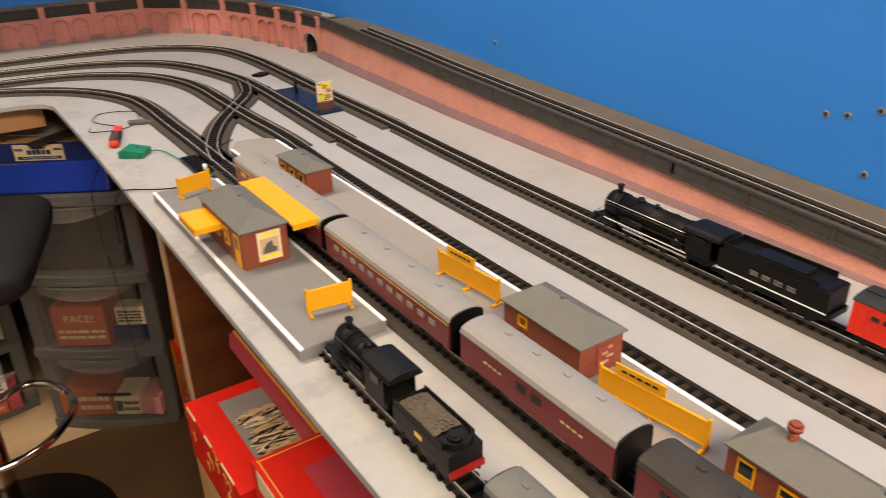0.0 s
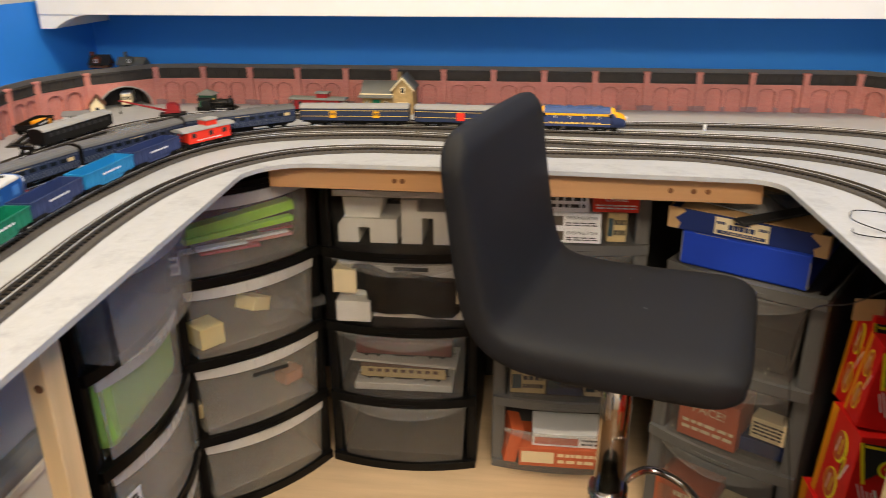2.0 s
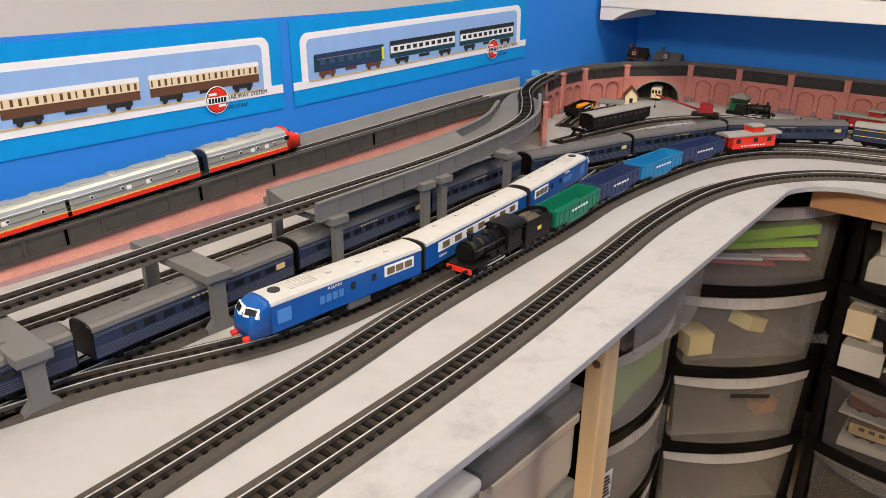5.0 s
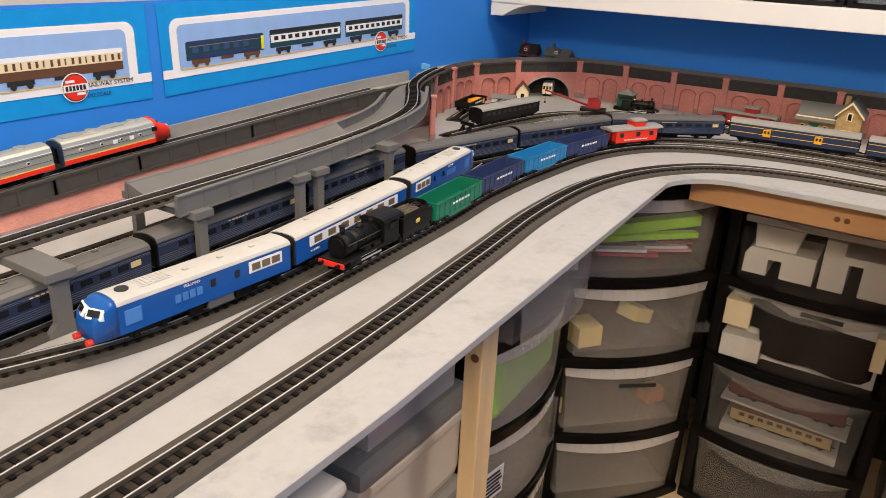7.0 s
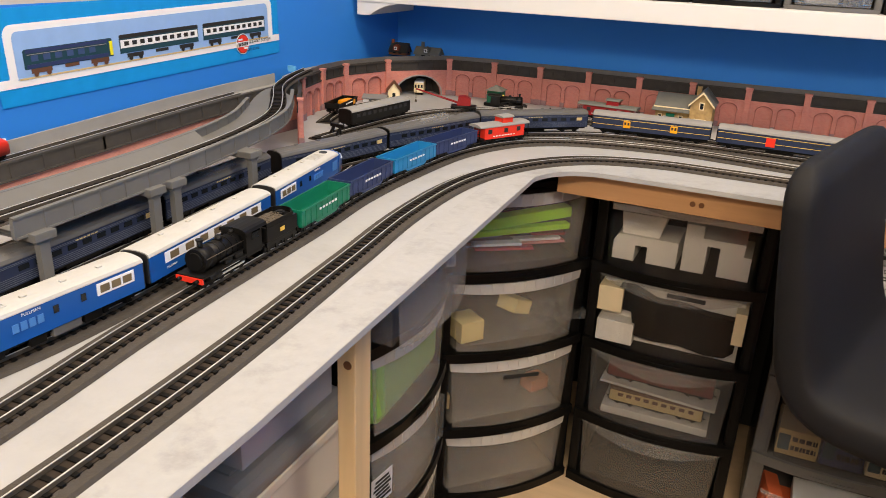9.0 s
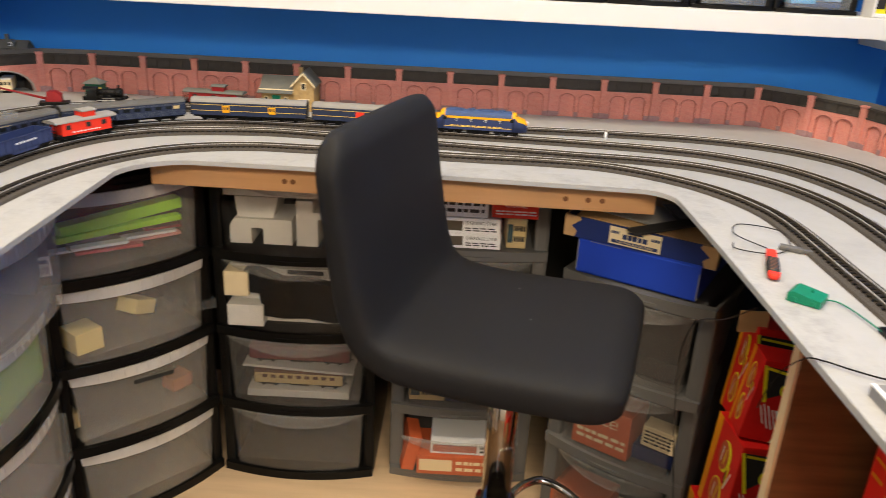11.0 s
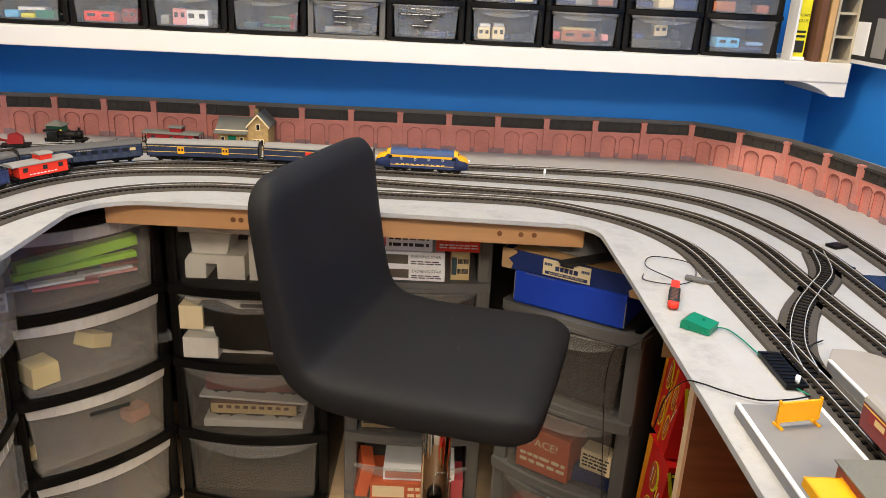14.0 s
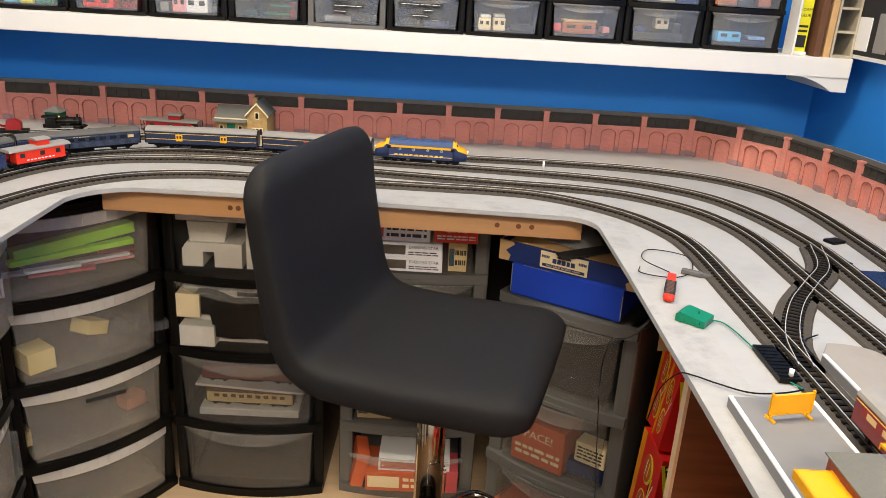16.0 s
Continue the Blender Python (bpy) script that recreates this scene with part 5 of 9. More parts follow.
def boxcar(m, L, mat, label, roof="ink"):
    t = thing("boxcar", m, label, "model wagon", "boxcars")
    W, z0, z1 = 0.035, 0.0115, 0.042
    bm = B()
    prism(bm, [(-W / 2, z0), (W / 2, z0), (W / 2, z1), (-W / 2, z1)], -L / 2, L / 2, plane="yz")
    part("body", bm, mat, t)
    bm = B()
    prism(bm, arch_outline(W + 0.001, z1, z1 + 0.0008, 0.004), -L / 2 - 0.001, L / 2 + 0.001, plane="yz")
    box(bm, (0, 0, z1 + 0.0055), (L, 0.006, 0.001))
    part("roof", bm, roof, t)
    for s in (-1, 1):
        bm = B()
        box(bm, (0, s * (W / 2 + 0.0008), (z0 + z1) / 2), (L * 0.2, 0.0016, (z1 - z0) * 0.92))
        part("sliding_door", bm, mat, t)
        for k in range(8):
            bm = B()
            box(bm, (L * (-0.46 + 0.05 * k if k < 4 else 0.26 + 0.05 * (k - 4)), s * (W / 2 + 0.0003), (z0 + z1) / 2), (0.001, 0.0008, (z1 - z0) * 0.9))
            part("rib", bm, mat, t)
        bogie(t, s * L * 0.34, pitch=0.022, r=0.0055)
    side_bars(t, L, W + 0.001, 0.033, "ink", -L * 0.4, -L * 0.2, 0.004, 3)
    bm = B()
    box(bm, (0, 0, z0 - 0.002), (L * 0.95, W * 0.7, 0.004))
    part("underframe", bm, "black", t)
    return t


def along(key, near, s):
    """Pose on a track s metres along from the point nearest to near."""
    line = TRACK[key]
    i = min(range(len(line)), key=lambda k: (line[k].x - near[0]) ** 2 + (line[k].y - near[1]) ** 2)
    i = max(1, min(len(line) - 2, i + round(s / 0.012)))
    d, n = sides(line)[i]
    z = RAILTOP - (0.004 if key in "GK" else 0) if line[i].z < 0.5 else line[i].z + 0.0065
    pitch = 0.0 if line[i].z < 0.5 else math.asin((line[i + 1].z - line[i - 1].z) / (line[i + 1] - line[i - 1]).length)
    return Matrix.Translation((line[i].x, line[i].y, z)) @ Matrix.Rotation(math.atan2(d.y, d.x), 4, "Z") @ Matrix.Rotation(-pitch, 4, "Y")


TURN = Matrix.Rotation(math.pi, 4, "Z")

# blue and white pullman set on its siding, nose towards the viewer
def pullman_extras(t, L, W, z0, z1):
    words("PULLMAN", 0.0038, Matrix.Translation((-L * 0.36, -W / 2 - 0.0006, 0.0195)) @ Matrix.Rotation(math.pi / 2, 4, "X"), "white", t)
    words("PULLMAN", 0.0038, Matrix.Translation((L * 0.36, W / 2 + 0.0006, 0.0195)) @ Matrix.Rotation(math.pi, 4, "Z") @ Matrix.Rotation(math.pi / 2, 4, "X"), "white", t)


def pullman_power(m, L, label):
    def extra(t, L, W, z0, z1):
        base = arch_outline(W, z0, z1 + 0.001, 0.0058, 10)
        bm = B()
        rings = []
        for dx, sc, dz in ((0, 1, 0), (0.006, 0.985, -0.001), (0.013, 0.95, -0.005), (0.019, 0.87, -0.012), (0.022, 0.72, -0.02)):
            rings.append([bm.verts.new((L / 2 + dx, y * sc, z0 + (z - z0) * (1 + dz / 0.036))) for y, z in base])
        for p, q in zip(rings, rings[1:]):
            for k in range(len(base)):
                bm.faces.new((p[k], p[(k + 1) % len(base)], q[(k + 1) % len(base)], q[k]))
        bm.faces.new(rings[-1])
        bm.faces.new(rings[0])
        ns = part("nose", bm, "bluep", t, smooth=True)
        for s in (-1, 1):
            lean = Matrix.Translation((L / 2 + 0.0148, s * 0.0088, 0.0350)) @ Matrix.Rotation(radians(s * 20), 4, "Z") @ Matrix.Rotation(radians(-32), 4, "Y")
            bm = B()
            box(bm, (0, 0, 0), (0.006, 0.0172, 0.0100), bevel=0.0014, m=lean)
            wf = part("windscreen_frame", bm, "white", ns, "white windscreen surround")
            bm = B()
            box(bm, (0.0028, 0, 0.0003), (0.0012, 0.0128, 0.0064), bevel=0.0005, m=lean)
            part("windscreen", bm, "glass_dark", wf)
            bm = B()
            cyl(bm, (L / 2 + 0.018, s * 0.010, 0.012), (L / 2 + 0.027, s * 0.010, 0.012), 0.003, seg=12)
            part("buffer", bm, "red_plastic", ns)
            for k in range(5):
                bm = B()
                x = L * 0.43 if k == 0 else L * (0.24 - 0.04 * k)
                box(bm, (x, s * (W / 2 + 0.0004), 0.0265), (0.016 if k == 0 else 0.006, 0.0008, 0.014 if k == 0 else 0.008))
                part("grille", bm, "grille_blue", t)
        for s in (-1, 1):
            for x, w in ((-0.145, 0.0055), (0.0, 0.0055)):
                bm = B()
                box(bm, (L * x, s * (W / 2 + 0.0004), 0.0295), (w, 0.0008, 0.0075), bevel=0.0003)
                part("door_window", bm, "glass_dark", t)
            for x, w, mt in ((-0.05, 0.030, "roof_dark"), (-0.19, 0.020, "black"), (0.10, 0.016, "black")):
                bm = B()
                box(bm, (L * x, s * (W / 2 - 0.004), 0.0065), (w, 0.006, 0.0085), bevel=0.0008)
                part("underfloor_box", bm, mt, t)
        bm = B()
        for k in range(7):
            box(bm, (L * (0.20 + 0.022 * k), 0, z1 + 0.0070), (0.0012, W * 0.44, 0.0012))
        part("roof_louvre", bm, "roof_white", t)
        bm = B()
        cyl(bm, (L * 0.42, 0, z1 + 0.004), (L * 0.42, 0, z1 + 0.0075), 0.0062, seg=20)
        part("roof_fan", bm, "ink", t)
        bm = B()
        box(bm, (L * 0.27, 0, z1 + 0.0062), (L * 0.16, W * 0.5, 0.0012), bevel=0.0004)
        part("roof_hatch", bm, "roof_white", t)
        words("PULLMAN", 0.0042, Matrix.Translation((L * 0.12, W / 2 + 0.0006, 0.0365)) @ Matrix.Rotation(math.pi, 4, "Z") @ Matrix.Rotation(math.pi / 2, 4, "X"), "white", t)
        words("PULLMAN", 0.0042, Matrix.Translation((L * 0.12, -W / 2 - 0.0006, 0.0365)) @ Matrix.Rotation(math.pi / 2, 4, "X"), "white", t)
        for s in (-1, 1):
            bm = B()
            box(bm, (-L * 0.33, s * (W / 2 + 0.0004), 0.0305), (L * 0.22, 0.0008, 0.0125), bevel=0.0004)
            bd = part("window_band", bm, "white", t, "white panel round three windows")
            for k in (-1, 0, 1):
                bm = B()
                box(bm, (-L * 0.33 + k * L * 0.066, s * (W / 2 + 0.001), 0.0305), (0.0105, 0.0006, 0.0075))
                part("window", bm, "pane_tan", bd)
    return coach(m, L, label, "bluep", "roof_white", wins=0, z1=0.0395, rise=0.0055, extras=extra, ends="ink", group="pullman train", name="pullman_car")


SHADE_P = (-0.826, 1.24)
pullman_power(along("P", (-.815, .83), 0.084) @ TURN, 0.200, "blue and white streamlined pullman power car")
coach(along("P", (-.815, .83), 0.312), 0.238, "blue pullman coach with white roof and window band", "bluep", "roof_white", wins=7, win_z=0.031, z1=0.0395, rise=0.0055, win="pane_tan", band=("white", 0.8), extras=pullman_extras, ends="ink", group="pullman train", name="pullman_car", span=0.78, win_w=0.55)
pullman_power(along("P", (-.815, .83), 0.547), 0.205, "blue and white pullman power car ending the set")

# silver and red diesels on the upper west track
for k, (yy, ln) in enumerate(((1.085, 0.17), (0.90, 0.185), (0.71, 0.185))):
    sd = diesel(along("L", (-1.178, yy), 0.0) @ Matrix.Diagonal((1, 1, 0.84, 1)), ln, "silver and red streamlined diesel with yellow lining" if k == 0 else "silver diesel booster unit with red skirt", "silver", "silver", "red_plastic", ((0.0145, 0.007, "red_plastic"), (0.0185, 0.0012, "gold"), (0.0378, 0.0009, "white"), (0.0348, 0.0006, "roof_dark"), (0.0258, 0.0005, "roof_dark")), cab=(k == 0))
    bm = B()
    prism(bm, arch_outline(0.0335, 0.012, 0.038, 0.009), -ln / 2 - 0.002, -ln / 2, plane="yz")
    ep = part("end_panel", bm, "blue_dark", sd, "dark blue-grey gangway end")
    bm = B()
    box(bm, (-ln / 2 - 0.0032, 0, 0.025), (0.0024, 0.014, 0.024), bevel=0.0006)
    part("gangway", bm, "black", ep)
    for q in (-1, 1):
        for u in (-0.06, 0.09):
            bm = B()
            box(bm, (u * ln, q * 0.0183, 0.0285), (0.0065, 0.0008, 0.0062))
            part("side_window", bm, "white", sd, "pale square side window")
        for z in (0.0415, 0.0440):
            bm = B()
            box(bm, (-0.01, q * (0.0135 if z < 0.043 else 0.0095), z + 0.001), (ln * 0.72, 0.001, 0.0009))
            part("roof_rib", bm, "silver", sd)

# blue and yellow diesel with its blue-grey coaches on the outer line
def stainless(t, L, W, z0, z1):
    side_bars(t, L, W, 0.0338, "stone", -L * 0.07, L * 0.07, 0.0014, 6)


def red_door(t, L, W, z0, z1):
    door_panel(t, L, W, -L * 0.08, 0.0235, 0.017, 0.017, "red_plastic", 0)
    door_panel(t, L, W, L * 0.27, 0.027, 0.016, 0.009, "blue_dark", 3)


def orange_doors(t, L, W, z0, z1):
    door_panel(t, L, W, -L * 0.2, 0.0245, 0.014, 0.014, "yellow", 2)
    door_panel(t, L, W, L * 0.2, 0.0245, 0.014, 0.014, "yellow", 2)


def dome(t, L, W, z0, z1):
    bm = B()
    prism(bm, arch_outline(W * 0.78, z1 + 0.004, z1 + 0.010, 0.007), -L * 0.16, L * 0.16, plane="yz")
    part("dome_glazing", bm, "lip", t, "clear observation dome")
    stainless(t, L, W, z0, z1)


def end_number(t, L, W, z0, z1):
    door_panel(t, L, W, L * 0.42, 0.0285, 0.012, 0.006, "stone", 0)
    stainless(t, L, W, z0, z1)


LINED = ((0.021, 0.0009, "gold"), (0.0330, 0.0009, "gold"))
RIBBED = tuple((0.0135 + 0.0021 * k, 0.0006, "rib_blue") for k in range(5)) + ((0.0335, 0.0006, "rib_blue"), (0.0350, 0.0006, "rib_blue"))
HEAD = (0.010, 2.085)
diesel(along("C", HEAD, 0.0), 0.2, "blue and yellow streamlined diesel locomotive", "navy", "steel_blue", "navy", ((0.0355, 0.0045, "yellow"), (0.0165, 0.001, "gold")), two_nosed=True, brow="yellow")
kinds = [(red_door, 0, "blue-grey baggage car with red door"), (orange_doors, 0, "blue-grey mail car with yellow doors"), (end_number, 9, "blue-grey passenger coach with grey roof"), (dome, 9, "blue-grey dome observation coach"), (end_number, 9, "blue-grey passenger coach with grey roof"), (dome, 9, "blue-grey dome observation coach"), (end_number, 9, "blue-grey passenger coach with grey roof"), (end_number, 9, "blue-grey passenger coach with grey roof"), (dome, 9, "blue-grey dome observation coach")]
for k, (ex, n, lb) in enumerate(kinds):
    coach(along("C", HEAD, -0.232 - 0.252 * k), 0.236, lb, "blue_dark", "roof_dark" if n else "roofgrey", ridges=5 if n else 2, wins=n, stripes=RIBBED if n else LINED, extras=ex, win_h=0.006, group="blue-grey coaches", span=0.8)

# goods train on the next line in
NEAR = (-0.755, 1.105)
steam(along("B", NEAR, 0.0) @ TURN, 0.115, "black steam goods engine with red buffer beam", wheels=4, r=0.0085, front="red_plastic")
tender(along("B", NEAR, 0.096) @ TURN, 0.066, "black tender with orange badge")
for k, (mt, lb) in enumerate((("green", "green plastic open bogie wagon"), ("navy", "dark blue plastic open bogie wagon"), ("mid_blue", "mid blue plastic open bogie wagon"), ("navy", "dark blue plastic open bogie wagon with white print"))):
    wagon(along("B", NEAR, 0.203 + 0.146 * k), 0.135, mt, lb)
caboose(along("B", NEAR, 0.203 + 0.146 * 4 - 0.002), 0.125, "red_plastic", "roofgrey", "bright red caboose with grey roof")

# big black engine on the outer east line
EN = (0.784, 0.635)
steam(along("D", EN, 0.0) @ TURN, 0.165, "long black steam locomotive with white running board", wheels=4, r=0.0105, boiler=0.014, stripe="white")
tender(along("D", EN, 0.15) @ TURN, 0.115, "black tender with white lining and number bars", stripe="white", h=0.032)
boxcar(along("D", EN, 0.30), 0.155, "red_plastic", "bright red boxcar with black roof")
boxcar(along("D", EN, 0.47), 0.155, "cream", "cream boxcar with black roof")
boxcar(along("D", EN, 0.64), 0.155, "yellow", "yellow stock car with dark roof")

# maroon coaches in the station
coach(along("A", (.478, .957), 0.0), 0.25, "maroon corridor coach with grey roof", wins=8, band=("dark_red", 0.9), win="stone", stripes=((0.0345, 0.001, "gold"),), win_h=0.006)
coach(along("A", (.478, .708), 0.0), 0.227, "maroon corridor coach with lettered windows and grey roof", wins=11, win="roofgrey", win_w=0.5, stripes=((0.0350, 0.0005, "gold"),), win_h=0.0055, win_z=0.0265)
coach(along("A", (.478, .487), 0.0), 0.170, "maroon parcels van with weathered grey roof", roof="roofgrey", wins=2, win="ink", span=0.2, win_h=0.007, extras=lambda t, L, W, z0, z1: (side_bars(t, L, W, 0.027, "stone", -L * 0.32, -L * 0.18, 0.0016, 4), side_bars(t, L, W, 0.027, "stone", L * 0.2, L * 0.34, 0.0016, 4)))
coach(along("A", (.478, .312), 0.0), 0.15, "maroon short coach with dark roof vents", roof="parapet", wins=3)

# black engine on the short siding
steam(along("K", (.392, .6045), 0.0) @ TURN @ Matrix.Diagonal((1, 0.84, 0.97, 1)), 0.105, "weathered black goods engine with brass safety valve", wheels=4, r=0.0085, boiler=0.0116)
tender(along("K", (.392, .5055), 0.0) @ TURN @ Matrix.Diagonal((1, 0.88, 0.80, 1)), 0.073, "weathered black tender with red rear beam", beam="beam_red")
coach(along("K", (.392, .386), 0.0) @ Matrix.Diagonal((1, 0.86, 0.80, 1)), 0.085, "short dark wagon with a grey roof on the siding", body="loco_black", roof="slate", wins=0, group="siding wagons", name="model_wagon", cat="model wagon")


# ---- station ----
def platform(name, x0, x1, y0, y1, label, round_far=0.0, top="plat"):
    t = thing(name, pose(0, 0, 0), label, "model platform", "station platforms")
    h = 0.0125
    if round_far:
        pts = [(x0, y0), (x1, y0), (x1, y1)] + [(x1 - round_far + round_far * math.cos(math.pi / 2 * i / 8), y1 + round_far * 0.7 * math.sin(math.pi / 2 * i / 8)) for i in range(1, 9)] + [(x0 + 0.02, y1 + round_far * 0.7), (x0, y1)]
    else:
        pts = [(x0, y0), (x1, y0), (x1, y1), (x0, y1)]
    bm = B()
    prism(bm, pts, TOP + 0.0003, TOP + h - 0.0008, plane="xy")
    part("side_wall", bm, "plat2", t)
    bm = B()
    cx, cy = (x0 + x1) / 2, (y0 + y1) / 2
    prism(bm, [(cx + (x - cx) * 0.97, y - math.copysign(0.0008, y - cy)) for x, y in pts], TOP + h - 0.0008, TOP + h, plane="xy")
    part("surface", bm, top, t)
    for x, s in ((x0, 1), (x1, -1)):
        bm = B()
        box(bm, (x + s * 0.0018, cy, TOP + h - 0.0002), (0.0042, y1 - y0, 0.0022), bevel=0.0004)
        part("edge_stone", bm, "white", t, "white painted platform edge")
    return t


PZ = TOP + 0.0125
platform("station_platform", 0.362, 0.449, 0.676, 1.128, "grey model station platform with white edges")
platform("station_platform", 0.507, 0.5835, -0.2, 1.235, "long grey model island platform with white edges and rounded end", round_far=0.045, top="plat_warm")


def station_building(m, w, d, h, label, yellow=True, peak=0.016, chimney=False):
    """w along x, d along y; origin on the platform."""
    t = thing("station_building", m, label, "model building", "station buildings")
    bm = B()
    box(bm, (0, 0, h / 2), (w, d, h))
    part("wall", bm, "bldbrick", t, uv=False)
    bm = B()
    ov = 0.0025
    a = [(-w / 2 - ov, -d / 2 - ov, h), (w / 2 + ov, -d / 2 - ov, h), (w / 2 + ov, d / 2 + ov, h), (-w / 2 - ov, d / 2 + ov, h)]
    r = min(w, d) * 0.42
    ridge = [(0, -d / 2 + r, h + peak), (0, d / 2 - r, h + peak)] if d >= w else [(-w / 2 + r, 0, h + peak), (w / 2 - r, 0, h + peak)]
    va = [bm.verts.new(p) for p in a]
    vl = [bm.verts.new((p[0], p[1], p[2] - 0.0015)) for p in a]
    vr = [bm.verts.new(p) for p in ridge]
    if d >= w:
        fs = [(va[0], va[1], vr[0]), (va[1], va[2], vr[1], vr[0]), (va[2], va[3], vr[1]), (va[3], va[0], vr[0], vr[1])]
    else:
        fs = [(va[0], va[1], vr[1], vr[0]), (va[1], va[2], vr[1]), (va[2], va[3], vr[0], vr[1]), (va[3], va[0], vr[0])]
    for f in fs:
        bm.faces.new(f)
    for i in range(4):
        bm.faces.new((va[i], vl[i], vl[(i + 1) % 4], va[(i + 1) % 4]))
    bm.faces.new(vl)
    part("roof", bm, "slate", t)
    bm = B()
    cyl(bm, (0, 0, h + peak - 0.001), (0, 0, h + peak + 0.002), 0.0022, seg=8)
    part("roof_vent", bm, "slate", t)
    if yellow:
        n = max(2, round(d / 0.03))
        for s in (-1, 1):
            for k in range(n):
                y = (k - (n - 1) / 2) * d / n
                door = k == (n - 1 if chimney else 0)
                bm = B()
                hh = h * (0.78 if door else 0.42)
                zz = hh / 2 + 0.001 if door else h * 0.56
                ww = min(0.012, d / n * 0.6)
                for q in (-1, 1):
                    box(bm, (s * (w / 2 + 0.0005), y + q * ww / 2, zz), (0.0014, 0.0014, hh))
                    box(bm, (s * (w / 2 + 0.0005), y, zz + q * hh / 2), (0.0014, ww + 0.0014, 0.0014))
                box(bm, (s * (w / 2 + 0.0005), y, zz), (0.0014, ww, 0.001))
                if door:
                    box(bm, (s * (w / 2 + 0.0004), y, zz - hh * 0.2), (0.001, ww, hh * 0.5))
                fr = part("door" if door else "window", bm, "yellow", t, "yellow plastic frame")
                bm = B()
                box(bm, (s * (w / 2 + 0.0002), y, zz), (0.0008, ww, hh))
                part("pane", bm, "glass_dark", fr)
    if chimney:
        bm = B()
        cx, cy = 0.0, d / 2 - 0.030
        cyl(bm, (cx, cy, h + peak * 0.3), (cx, cy, h + peak + 0.006), 0.0036, seg=8)
        cyl(bm, (cx, cy, h + peak + 0.006), (cx, cy, h + peak + 0.009), 0.0052, seg=8)
        cyl(bm, (cx, cy, h + peak + 0.009), (cx, cy, h + peak + 0.011), 0.0036, seg=8)
        part("chimney", bm, "bldbrick", t)
    return t


b1 = station_building(pose(0.404, 0.906, PZ), 0.050, 0.122, 0.044, "brown brick model station building with grey hipped roof and yellow canopies")
for x, y, w, d, z in ((0.057, 0.006, 0.058, 0.155, 0.041), (-0.040, 0.024, 0.030, 0.056, 0.033)):
    bm = B()
    box(bm, (x, y, z), (w, d, 0.002))
    box(bm, (x + math.copysign(w / 2, x), y, z - 0.003), (0.0012, d, 0.008))
    for s in (-1, 1):
        box(bm, (x, y + s * d / 2, z - 0.002), (w, 0.0012, 0.006))
    part("canopy", bm, "yellow", b1, "bright yellow plastic canopy")
bm = B()
box(bm, (0.004, -0.0617, 0.0225), (0.026, 0.001, 0.033))
po = part("advert_poster", bm, "cream", b1, "cream poster with dark picture")
bm = B()
box(bm, (0.004, -0.0624, 0.0225), (0.020, 0.0006, 0.018))
art = part("picture", bm, "light_wood", po)
bm = B()
prism(bm, [(-0.004, 0.015), (0.011, 0.015), (0.012, 0.020), (0.008, 0.021), (0.007, 0.028), (0.001, 0.026), (-0.003, 0.020)], -0.0632, -0.0627, plane="xz")
part("picture_shape", bm, "roof_dark", art)
bm = B()
for z, w in ((0.0352, 0.018), (0.0105, 0.018)):
    box(bm, (0.004, -0.0624, z), (w, 0.0006, 0.003))
part("lettering_bar", bm, "glue_yellow", po)
station_building(pose(0.537, 1.032, PZ), 0.036, 0.085, 0.034, "small brown brick model waiting room with yellow windows", peak=0.009)
b2 = station_building(pose(0.5480, 0.548, PZ), 0.048, 0.0955, 0.034, "brown brick model parcels building with grey-green roof", peak=0.016, yellow=False)
bm = B()
box(bm, (0.004, -0.0482, 0.017), (0.018, 0.001, 0.018))
po = part("advert_poster", bm, "advert_red", b2)
bm = B()
for k in range(4):
    box(bm, (0.006 + 0.003 * (k % 2 * 2 - 1), -0.0488, 0.011 + 0.0042 * k), (0.009 - 0.0014 * k, 0.0006, 0.0022))
part("lettering_bar", bm, "tan", po)
for zz in (0.028, 0.019):
    bm = B()
    box(bm, (-0.0245, 0.022, zz), (0.0012, 0.011, 0.0016))
    part("window_bar", bm, "yellow", b2)
for yy in (0.017, 0.027):
    bm = B()
    box(bm, (-0.0245, yy, 0.0235), (0.0012, 0.0014, 0.011))
    part("window_bar", bm, "yellow", b2)
station_building(pose(0.5480, 0.275, PZ), 0.040, 0.180, 0.032, "brown brick model station building with yellow doors and chimney", chimney=True, peak=0.016)


